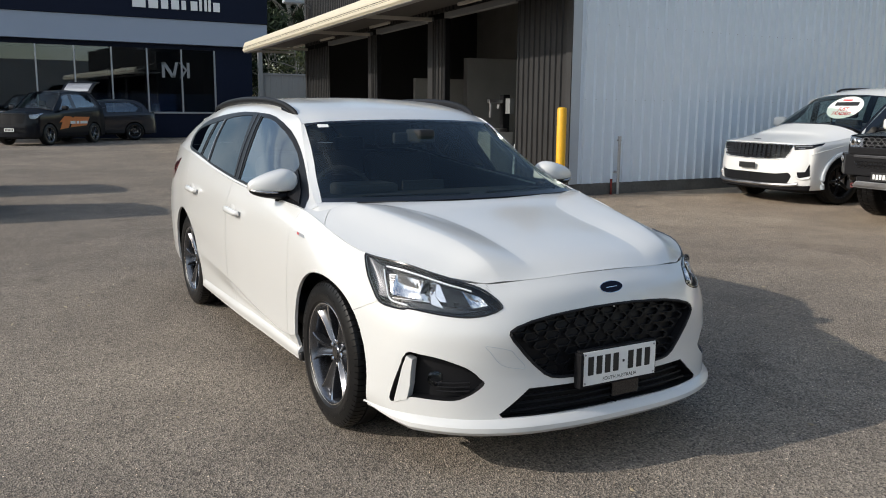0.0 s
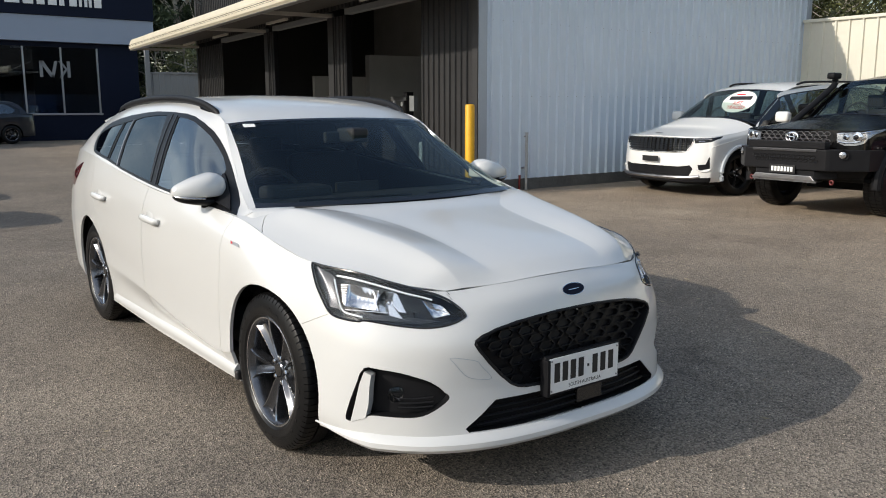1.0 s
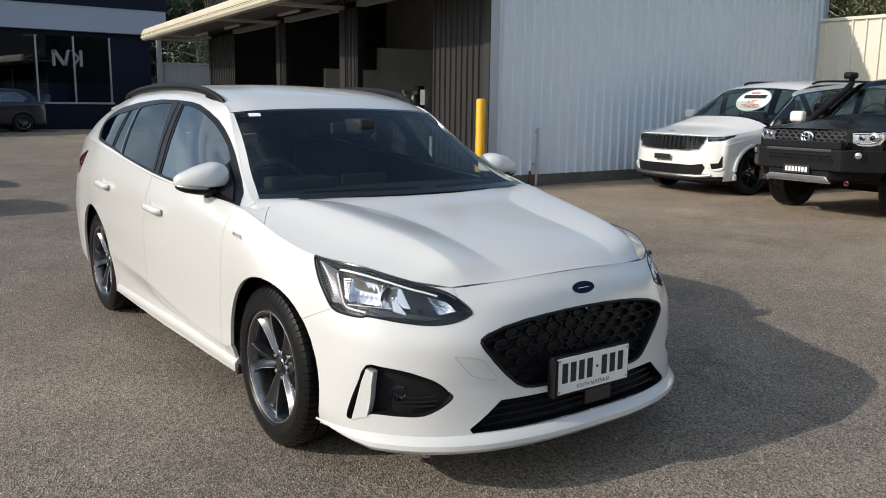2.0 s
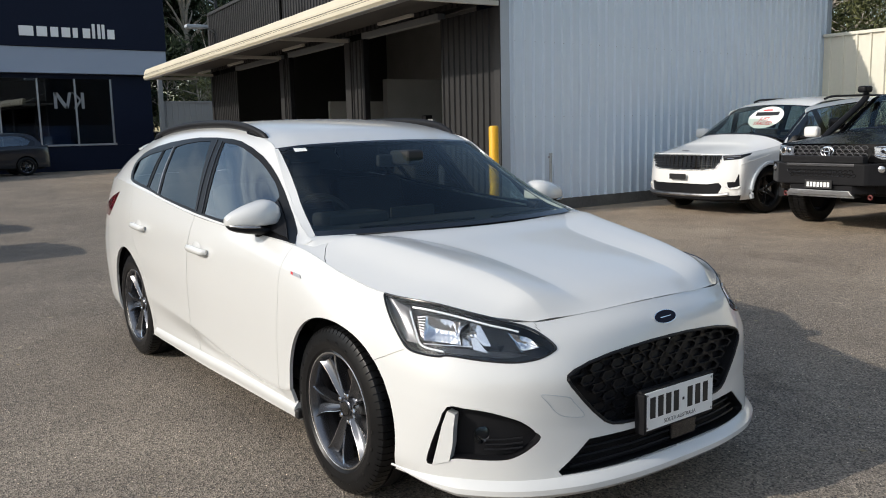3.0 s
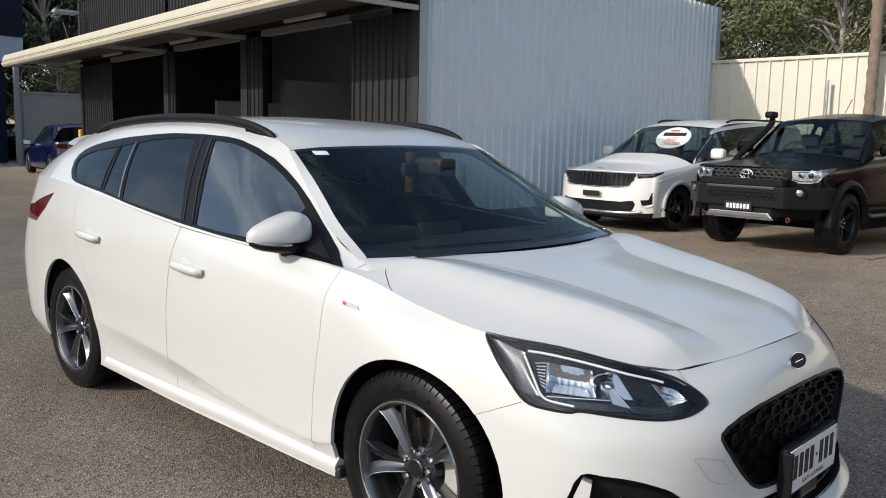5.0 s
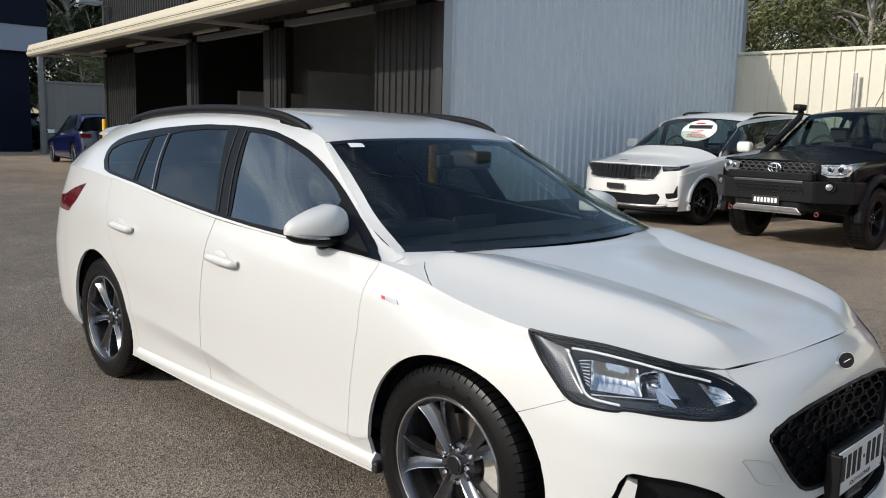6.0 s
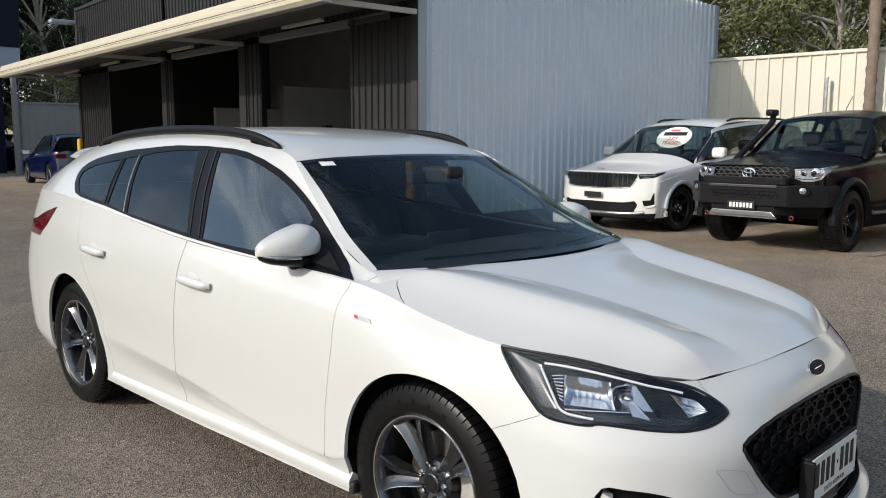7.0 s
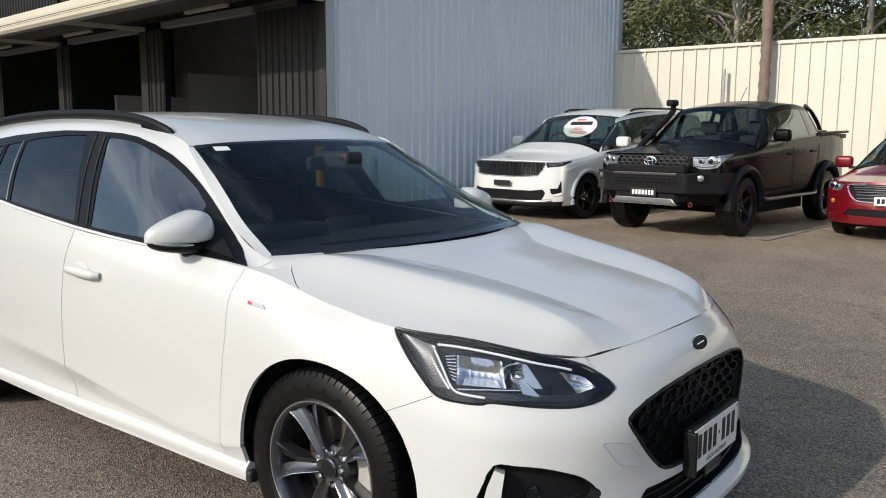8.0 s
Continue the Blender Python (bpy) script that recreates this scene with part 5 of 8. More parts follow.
    # roof rails
    for near in (True, False):
        f = -1 if near else 1
        pts = cr_line([(.566, 1.10, 1.334), (.577, 1.175, 1.374), (.586, 1.325, 1.411), (.590, 1.60, 1.434), (.590, 2.05, 1.437), (.582, 2.46, 1.417), (.571, 2.72, 1.387), (.564, 2.85, 1.358)], 8)
        pts = [Vector((f * x, y, z - .007)) for x, y, z in pts]
        m = len(pts)
        rad = [0.0135 * min(1.0, 0.35 + 0.65 * min(k, m - 1 - k) / 5) for k in range(m)]
        link_mesh("roof_rail", *tube_faces(pts, rad, 12, 1.5), M_PLASTIC, car, "black roof rail")
        for y0, y1 in ((1.11, 1.31), (2.65, 2.84)):
            sel = [p for p in pts if y0 <= p.y <= y1]
            link_mesh("rail_foot", *tube_faces([p - Vector((0, 0, 0.018)) for p in sel], 0.013, 8, 1.6), M_GLOSSBLACK, car)

    # mirrors
    def loft(rows, n=36, power=0.62, flat=0.62):
        """A closed shape through sections (x, y front, y back, z low, z high)."""
        rows = cr_line(rows, 5)
        co, faces = [], []
        for x, ya, yb, z0, z1 in rows:
            for k in range(n):
                a = 2 * math.pi * k / n
                c, s = math.cos(a), math.sin(a)
                yy = (ya + 0.72 * (yb - ya)) + c * abs(c) ** (power - 1 if abs(c) > 1e-6 else 0) * ((yb - ya) * (0.28 if c > 0 else 0.72))
                pz = power if s > 0 else flat
                zm = z0 + (z1 - z0) * (0.5 if flat == power else 0.30)
                zz = zm + math.copysign(abs(s) ** pz, s) * ((z1 - zm) if s > 0 else (zm - z0))
                co.append((x, yy, zz))
        m = len(rows)
        for j in range(m - 1):
            for k in range(n):
                q = (k + 1) % n
                faces.append((j * n + k, j * n + q, (j + 1) * n + q, (j + 1) * n + k))
        return co, faces + [tuple(range(n))[::-1], tuple(range((m - 1) * n, m * n))]
    cap = [(.742, .67, .70, .992, 1.040), (.752, .625, .71, .984, 1.062), (.778, .598, .715, .979, 1.080), (.815, .583, .715, .976, 1.087), (.856, .581, .712, .976, 1.079), (.902, .593, .705, .978, 1.066), (.945, .614, .70, .981, 1.048), (.975, .638, .69, .983, 1.033), (.990, .655, .686, .986, 1.018)]
    foot = [(.760, .640, .70, .942, .972), (.790, .610, .71, .936, .980), (.840, .592, .712, .936, .981), (.895, .598, .707, .943, .982), (.945, .620, .70, .954, .984), (.974, .647, .69, .968, .987), (.984, .665, .682, .979, .990)]
    for near in (True, False):
        f = -1 if near else 1
        co, faces = loft(cap, 36, 0.72, 0.28)
        mir = fix_normals(link_mesh("door_mirror", [(f * x, y, z) for x, y, z in co], faces, M_PEARL, car, "white door mirror with a black base", angle=60))
        co, faces = loft(foot, 20, 0.8, 0.8)
        fix_normals(link_mesh("mirror_base", [(f * x, y, z) for x, y, z in co], faces, M_PLASTIC, mir, angle=60))
        strip = cr_line([(f * .980, .650, .986), (f * .95, .614, .981), (f * .912, .594, .978), (f * .870, .580, .976)], 4)
        link_mesh("indicator", *tube_faces(strip, [0.004, 0.0055, 0.006, 0.006, 0.006, 0.006, 0.006, 0.006, 0.006, 0.005, 0.005, 0.004, 0.003][:len(strip)], 8), M_CLEARLAMP, mir)
        prism("mirror_glass", [(f * .785, .975), (f * .96, .988), (f * .94, 1.02), (f * .85, 1.066), (f * .79, 1.06)], .712, .716, M_CHROME, mir, axis=1)
        arm = cr_line([(f * .86, .66, .942), (f * .83, .652, .943), (f * .80, .63, .945), (f * .775, .58, .950)], 5)
        link_mesh("mirror_arm", *tube_faces(arm, [0.020 + 0.0012 * k for k in range(len(arm))], 10, 0.75), M_PLASTIC, mir)
        tri = [(.82, .43, .939), (.81, .58, .945), (.80, .725, .957), (.70, .728, 1.062), (.725, .66, 1.035), (.765, .55, .985)]
        q, q2 = on_net(side, tri, 0.012, near), on_net(side, tri, 0.001, near)
        n = len(tri)
        fix_normals(link_mesh("sail_panel", np.concatenate([q, q2]), [tuple(range(n)), tuple(range(n, 2 * n))] + [(k, (k + 1) % n, n + (k + 1) % n, n + k) for k in range(n)], M_PLASTIC, doors["front_door", near], "black triangular sail panel"))

    # door handles
    for near in (True, False):
        for name, y0, y1, z in (("front_door", 1.135, 1.365, .813), ("rear_door", 2.085, 2.315, .853)):
            ym = (y0 + y1) / 2
            pts = on_net(low, [(.9, y0, z), (.9, y0 + .03, z + .002), (.9, ym, z + .006), (.9, y1 - .04, z + .008), (.9, y1, z + .006)], 0.0, near)
            pull = np.array([-1.0 if near else 1.0, 0, 0])
            outs = [0.008, 0.026, 0.030, 0.028, 0.010]
            pts = [Vector(p + pull * q) for p, q in zip(pts, outs)]
            bar = cr_line([tuple(p) for p in pts], 6)
            link_mesh("door_handle", *tube_faces(bar, [0.011 + 0.005 * math.sin(math.pi * k / (len(bar) - 1)) for k in range(len(bar))], 10, 1.15), M_PEARL, doors[name, near])
            cup = on_net(low, [(.9, ym + .03, z + .012)], -0.004, near)[0]
            co, faces = spin_faces([(0.0, 0.052), (0.006, 0.046), (0.008, 0.0003)], 24)
            link_mesh("handle_cup", [(cup[0] + pull[0] * (0.004 + x * 0.4), cup[1] + 1.15 * a, cup[2] + 0.55 * b) for x, a, b in co], faces, M_PEARL, doors[name, near])

    # headlights
    for near in (True, False):
        hl = link_mesh("headlight", *sheet.panel("headlight", gap=0.004, depth=-0.050, lift=-0.056, other=near), M_LAMPBUCKET, car, "clear headlight with a milky light strip and chrome reflectors")
        g = link_mesh("lamp_lens", *sheet.panel("headlight", gap=0.002, depth=0.008, other=near), M_LENS, hl)
        g.visible_shadow = False
        top = on_net(low, cr_line([(.762, -.388, .771), (.743, -.436, .769), (.713, -.502, .761), (.677, -.564, .749), (.627, -.634, .731), (.584, -.68, .719), (.557, -.706, .710)], 4), -0.009, near)
        link_mesh("light_strip", *tube_faces(top, 0.0036, 8, 1.0), M_LIGHTGUIDE, hl, "milky white light strip")
        leg = on_net(low, cr_line([(.771, -.384, .758), (.780, -.407, .733), (.787, -.434, .697), (.790, -.456, .666), (.786, -.479, .652), (.773, -.512, .6475), (.755, -.549, .644)], 4), -0.010, near)
        link_mesh("light_strip", *tube_faces(leg, 0.0034, 8, 1.0), M_LIGHTGUIDE, hl, "milky white light strip")
        edge = on_net(low, cr_line(lamp, 4, True), -0.001, near)
        link_mesh("lamp_edge", *tube_faces([tuple(p) for p in edge] + [tuple(edge[0])], 0.0042, 7), M_GLOSSBLACK, hl)

        def plate(name, pts, d0, d1, mat):
            """A flat piece inside the lamp, between two depths below its lens."""
            q, q2, n = on_net(low, pts, -d0, near), on_net(low, pts, -d1, near), len(pts)
            return fix_normals(link_mesh(name, np.concatenate([q, q2]), [tuple(range(n)), tuple(range(n, 2 * n))] + [(k, (k + 1) % n, n + (k + 1) % n, n + k) for k in range(n)], mat, hl, smooth=False))

        def dished(name, quad, depth, flutes, mat):
            """A fluted reflector dish in a four-cornered opening."""
            m, r = 33, 13
            c = [np.array(p) for p in quad]
            co = []
            for j in range(r):
                t = j / (r - 1)
                row = [(c[0] * (1 - t) + c[3] * t) * (1 - i / (m - 1)) + (c[1] * (1 - t) + c[2] * t) * i / (m - 1) for i in range(m)]
                base, deep = on_net(low, row, -0.013, near), on_net(low, row, -0.023, near)
                for i in range(m):
                    x = i / (m - 1)
                    d = depth * (1 - (2 * x - 1) ** 4) * (1 - (2 * t - 1) ** 2) + 0.0022 * abs(math.sin(math.pi * flutes * x)) * math.sin(math.pi * t)
                    co.append(base[i] + (deep[i] - base[i]) * d * 100)
            faces = [(j * m + i, j * m + i + 1, (j + 1) * m + i + 1, (j + 1) * m + i) for j in range(r - 1) for i in range(m - 1)]
            return link_mesh(name, co, faces, mat, hl, angle=25)
        dished("side_reflector", [(.787, -.272, .793), (.766, -.380, .766), (.789, -.456, .658), (.809, -.405, .662)], 0.010, 0, M_LAMPGREY)
        dished("reflector", [(.752, -.448, .749), (.690, -.560, .737), (.712, -.590, .668), (.779, -.468, .672)], 0.030, 7, M_REFLECTOR)
        dished("reflector", [(.588, -.687, .709), (.535, -.736, .693), (.520, -.765, .662), (.577, -.740, .652)], 0.020, 3, M_REFLECTOR)
        f = -1 if near else 1
        c = on_net(low, [(.680, -.608, .700)], -0.014, near)[0]
        link_mesh("reflector", *bowl_faces(c, (f * 0.35, -1.0, 0.0), .043, 0.038), M_REFLECTOR, hl)
        link_mesh("bulb", *bowl_faces(c + np.array([0, 0.004, 0]), (-f * 0.3, 1.0, 0.0), 0.012, 0.02, 12), M_CHROME, hl)
        plate("bezel", [(.656, -.606, .731), (.648, -.616, .729), (.646, -.668, .668), (.664, -.650, .670), (.672, -.625, .690)], 0.012, 0.030, M_REFLECTOR)
        plate("bezel", [(.684, -.606, .699), (.673, -.622, .692), (.660, -.668, .646), (.690, -.630, .656)], 0.007, 0.024, M_ALLOYEDGE)
        ring_pts = on_net(low, [(.706, -.585, .668), (.708, -.577, .690), (.705, -.573, .708), (.694, -.572, .722), (.680, -.582, .729), (.658, -.604, .732)], -0.011, near)
        link_mesh("bezel", *tube_faces(cr_line(ring_pts, 4), 0.0022, 6), M_CHROME, hl)
        sill_pts = on_net(low, [(.785, -.475, .662), (.750, -.535, .663), (.712, -.592, .664), (.690, -.622, .664)], -0.011, near)
        link_mesh("bezel", *tube_faces(sill_pts, 0.0022, 6), M_CHROME, hl)
        plate("lamp_shelf", [(.752, -.548, .640), (.700, -.626, .637), (.62, -.715, .632), (.555, -.755, .640), (.60, -.725, .652), (.70, -.610, .655), (.765, -.515, .655)], 0.016, 0.030, M_GLOSSBLACK)
        for k in range(8):
            t = k / 7
            a = on_net(low, [(.769 + .013 * t, -.418 - .034 * t, .745 - .056 * t), (.754 + .025 * t, -.445 - .020 * t, .748 - .066 * t)], -0.016, near)
            link_mesh("reflector_rib", *tube_faces(a, 0.0022, 6), M_ALLOYEDGE, hl)

    # grille, intake and fog pockets
    gr = link_mesh("grille", *sheet.panel("grille", both=True, gap=0.0, depth=-0.040, lift=-0.042), M_GRILLE, car, "black honeycomb grille")
    rim = on_net(low, [(x, -.86, z) for x, z in grille], -0.002, False)
    rim = np.concatenate([rim, (rim * np.array([-1.0, 1, 1]))[::-1]])
    link_mesh("grille_rim", *tube_faces([tuple(p) for p in rim] + [tuple(rim[0])], 0.0065, 8), M_GRILLE, gr)
    hexa = [(0.046 * c, 0.0165 * s) for c, s in ((1, 0), (.62, 1), (-.62, 1), (-1, 0), (-.62, -1), (.62, -1))]
    cell_co, cell_f = [], []
    for y, k in ((0.0, 1.0), (0.0, 0.80), (0.022, 0.74), (0.022, 1.0)):
        cell_co += [(a * k, y, b * k) for a, b in hexa]
    for r in range(3):
        cell_f += [(r * 6 + i, r * 6 + (i + 1) % 6, r * 6 + 6 + (i + 1) % 6, r * 6 + 6 + i) for i in range(6)]
    cell_me = None
    poly = np.concatenate([np.array(grille), (np.array(grille) * np.array([-1.0, 1]))[::-1]])
    for row in range(8):
        for col in range(-6, 7):
            x, z = 0.092 * (col + 0.5 * (row % 2)), 0.605 - 0.0345 * row
            if not inside(poly * 0.985 + np.array([0, 0.007]), np.array([[x + 0.03, z], [x - 0.03, z]])).all():
                continue
            p = on_net(low, [(abs(x), -.88, z)], -0.030, False)[0]
            if cell_me is None:
                first = fix_normals(link_mesh("grille_cell", cell_co, cell_f, M_GRILLE, gr, smooth=False))
                cell_me = first.data
            else:
                first = new("grille_cell", cell_me)
                first.parent = gr
            first.matrix_local = pose(x, p[1], z, -8, 0, -math.degrees(math.atan(0.16 * x / 0.4)))
    ik = link_mesh("lower_intake", *sheet.panel("intake", both=True, gap=0.0, depth=-0.06, lift=-0.062), M_PLASTIC, car, "black lower air intake")
    for z in (0.268, 0.293, 0.318):
        h = .50 - (z - .245) * 1.05
        pts = on_net(low, [(h * k / 8, -.9, z) for k in range(9)], -0.030, False)
        pts = np.concatenate([(pts * np.array([-1.0, 1, 1]))[::-1], pts[1:]])
        link_mesh("intake_bar", *tube_faces(pts, 0.007, 8, 0.7), M_PLASTIC, ik)
    part("sensor_panel", box((-0.01, -0.898, 0.255), (0.13, -0.88, 0.335), 0.006), M_GLOSSBLACK, ik)
    for near in (True, False):
        fg = link_mesh("fog_pocket", *sheet.panel("fog", gap=0.0, depth=-0.045, lift=-0.046, other=near), M_PLASTIC, car, "black fog lamp pocket with a white blade")
        blade = [(.777, -.599, .458), (.762, -.622, .448), (.766, -.617, .40), (.769, -.614, .343), (.776, -.603, .287), (.804, -.546, .264), (.797, -.565, .332), (.787, -.584, .412)]
        q, q2 = on_net(low, blade, 0.004, near), on_net(low, blade, -0.034, near)
        n = len(blade)
        fix_normals(link_mesh("blade", np.concatenate([q, q2]), [tuple(range(n)), tuple(range(n, 2 * n))] + [(k, (k + 1) % n, n + (k + 1) % n, n + k) for k in range(n)], M_PEARL, fg, "white blade"))
        c = on_net(low, [(.705, -.68, .375)], -0.03, near)[0]
        f = -1 if near else 1
        link_mesh("fog_lamp", *bowl_faces(c, (f * 0.25, -1, 0), 0.030, 0.025), M_GLOSSBLACK, fg)
        lens = bowl_faces(c + np.array([0, -0.004, 0]), (f * 0.25, -1, 0), 0.031, -0.008)
        g = link_mesh("fog_lens", *lens, M_LENS, fg)
        for k in range(3):
            z = .330 + .016 * k
            pts = on_net(low, [(.70 - .004 * k, -.69, z), (.65, -.735, z + .002), (.60, -.77, z + .008)], -0.022, near)
            link_mesh("pocket_rib", *tube_faces(pts, 0.005, 6, 0.6), M_PLASTIC, fg)

    # lower lip, side skirts, towing-eye flap, badges
    def sweep(name, us, v, section, mat, both=True, fade=0):
        e = 1e-3
        us = np.array(us)
        p = low.at(us, np.full(len(us), v))
        t = low.at(us + e, np.full(len(us), v)) - low.at(us - e, np.full(len(us), v))
        n = np.stack([t[:, 1], -t[:, 0], 0 * t[:, 0]], 1)
        n = n / np.linalg.norm(n, axis=1)[:, None]
        k = np.clip((len(us) - 1 - np.arange(len(us))) / max(1, fade), 0.12, 1)[:, None] if fade else 1.0
        co = np.concatenate([p + n * a * k + np.array([0, 0, 1.0]) * b * k for a, b in section])
        m, k = len(us), len(section)
        faces = [(j * m + i, j * m + i + 1, ((j + 1) % k) * m + i + 1, ((j + 1) % k) * m + i) for j in range(k) for i in range(m - 1)]
        faces += [tuple(j * m for j in range(k))[::-1], tuple(j * m + m - 1 for j in range(k))]
        flip = co * np.array([-1.0, 1, 1])
        if both:
            ob = link_mesh(name, np.concatenate([co, flip]), faces + [tuple(i + len(co) for i in q[::-1]) for q in faces], mat, car)
            return fix_normals(ob)
        fix_normals(link_mesh(name, co, faces, mat, car))
        return fix_normals(link_mesh(name, flip, [q[::-1] for q in faces], mat, car))
    sweep("front_lip", np.linspace(0, 4.80, 70), 0.35, [(-0.01, 0.018), (0.016, 0.004), (0.028, -0.012), (0.028, -0.030), (0.012, -0.046), (-0.03, -0.052), (-0.05, -0.02)], M_PEARL, fade=16)
    sweep("side_skirt", np.linspace(6.86, 9.80, 50), 0.75, [(-0.004, 0.026), (0.005, 0.014), (0.013, 0.004), (0.016, -0.008), (0.010, -0.030), (-0.02, -0.052), (-0.05, -0.06), (-0.05, 0.0)], M_PEARL, False)
    for f in (-1, 1):
        part("skirt_end", box((f * .832, .314, .196), (f * .872, .344, .240), 0.0145, 5), M_DARKCLAD, car, "black skirt end")
    flap = [(.549, -.805, .516), (.468, -.842, .499), (.449, -.848, .48), (.408, -.857, .43), (.44, -.85, .427), (.496, -.828, .443), (.535, -.81, .492)]
    q = on_net(low, cr_line(flap, 4, True), 0.0006, True)
    link_mesh("flap_seam", *tube_faces([tuple(p) for p in q] + [tuple(q[0])], 0.0011, 5), M_TRIM, car)
    badge = thing("emblem", Matrix.Identity(4), "", "")
    badge.parent = car
    bd = [(0.055 * math.cos(a), 0.0225 * math.sin(a)) for a in np.linspace(0, 2 * math.pi, 40, endpoint=False)]
    bc = on_net(low, [(0, -.857, .70)], 0.001, False)[0]
    tilt = pose(0, bc[1], bc[2], -26, 0, 0)
    o = prism("emblem_ring", [(a * 1.05, b * 1.09) for a, b in bd], -0.004, 0.002, M_CHROME, badge)
    o.matrix_local = tilt
    o = prism("emblem_field", bd, -0.0055, 0.002, M_BADGE, badge)
    o.matrix_local = tilt
    o = prism("emblem_stroke", [(-.028, -.003), (.028, -.001), (.028, .001), (-.028, .000)], -0.0062, 0.0, M_CHROME, badge)
    o.matrix_local = tilt
    for near in (True, False):
        f = -1 if near else 1
        q = on_net(low, [(.88, .292, .826), (.88, .218, .820), (.88, .205, .805), (.88, .285, .811)], 0.001, near)
        q2 = on_net(low, [(.88, .292, .826), (.88, .218, .820), (.88, .205, .805), (.88, .285, .811)], 0.004, near)
        fb = fix_normals(link_mesh("wing_badge", np.concatenate([q, q2]), [(0, 1, 2, 3), (4, 5, 6, 7), (0, 1, 5, 4), (1, 2, 6, 5), (2, 3, 7, 6), (3, 0, 4, 7)], M_FRAME, car, smooth=False))
        q = on_net(low, [(.88, .288, .8235), (.88, .270, .8215), (.88, .265, .8115), (.88, .282, .813)], 0.0046, near)
        link_mesh("red_field", q, [(0, 1, 2, 3), (3, 2, 1, 0)], M_REDINK, fb, smooth=False)

    # number plate in its black holder
    PY = -.925
    pl = part("plate_holder", box((-0.200, PY + 0.004, 0.325), (0.196, PY + 0.030, 0.478), 0.006), M_PLASTIC, car, "black plate holder")
    part("number_plate", box((-0.186, PY - 0.001, 0.336), (0.186, PY + 0.0035, 0.470), 0.0015), M_PLATE, pl, "white number plate with black characters")
    part("holder_post", box((-0.206, PY - 0.012, 0.330), (-0.190, PY + 0.03, 0.470), 0.005), M_PLASTIC, pl)
    for k, x in enumerate((-0.148, -0.106, -0.064, -0.022, 0.054, 0.098, 0.142)):
        part("character_bar", box((x - 0.014, PY - 0.0022, 0.376), (x + 0.014, PY - 0.0008, 0.450), 0.0004), M_INK, pl)
    part("character_bar", box((0.012, PY - 0.0022, 0.408), (0.022, PY - 0.0008, 0.418), 0.0004), M_INK, pl)
    lettering("plate_words", "SOUTH AUSTRALIA", 0.020, M_INK, pose(0, PY - 0.0012, 0.353, 90, 0, 0), pl, depth=0.0004)
    for x in (-0.176, 0.176):
        for z in (0.346, 0.460):
            part("plate_bolt", rod((x, PY, z), (x, PY - 0.003, z), 0.004, segs=8), M_STEEL, pl)

    # wheels and wells
    spec = wheel_mesh()
    wheel_set(car, spec, [(-.762, 0, .318, False, 0), (-.735, 2.62, .318, False, 0), (.762, 0, .318, True, 0), (.735, 2.62, .318, True, 0)], "grey alloy wheel with five split spokes")
    for f in (-1, 1):
        for y, r in ((-.02, .385), (2.585, .39)):
            co, faces = spin_faces([(f * .40, 0.02), (f * .40, r), (f * (.80 if y < 1 else .82), r)], 40)
            keep = [q for q in faces if min(co[i][2] for i in q) > -0.16]
            link_mesh("wheel_well", [(a, b + y, c + .32) for a, b, c in co], keep, M_LINER, car)
    part("underbody", box((-.74, -.42, .17), (.74, 3.15, .26), 0.02), M_LINER, car)
    part("under_tray", box((-.45, -.84, .19), (.45, -.43, .235), 0.01), M_LINER, car)
    part("engine_bay", box((-.60, -.66, .26), (.60, .30, .66), 0.02), M_LINER, car)

    # cabin
    part("cabin_floor", box((-.72, .30, .27), (.72, 3.2, .34), 0.01), M_DASH, car)
    part("load_cover", box((-.62, 2.35, .86), (.62, 3.35, .90), 0.01), M_DASH, car)
    co, f = prism_faces([(.16, .88), (.42, .955), (.72, .945), (.80, .90), (.78, .62), (.5, .45), (.2, .45)], -.66, .66, 0)
    fix_normals(link_mesh("dashboard", co, f, M_DASH, car))
    part("instrument_hood", box((-.52, .60, .93), (-.20, .80, 1.0), 0.03, 3), M_DASH, car)
    part("infotainment_screen", box((-.13, .70, .90), (.13, .715, 1.00), 0.008), M_DASH, car)
    wc, wf = [], []
    for k in range(28):
        a = 2 * math.pi * k / 28
        for j in range(8):
            b = 2 * math.pi * j / 8
            r = 0.175 + 0.016 * math.cos(b)
            wc.append((-.37 + r * math.cos(a), .93 + 0.016 * math.sin(b) - 0.40 * r * math.sin(a) * -1, .90 + r * math.sin(a) * 0.9))
    for k in range(28):
        for j in range(8):
            wf.append((k * 8 + j, ((k + 1) % 28) * 8 + j, ((k + 1) % 28) * 8 + (j + 1) % 8, k * 8 + (j + 1) % 8))
    sw = fix_normals(link_mesh("steering_wheel", wc, wf, M_DASH, car))
    part("wheel_boss", box((-.43, .90, .85), (-.31, .96, .95), 0.02), M_DASH, sw)
    for a in (0.0, 3.14, 4.71):
        part("wheel_spoke", rod((-.37, .93, .90), (-.37 + .17 * math.cos(a), .93 + .07 * math.sin(a), .90 + .15 * math.sin(a)), 0.014, segs=8), M_DASH, sw)
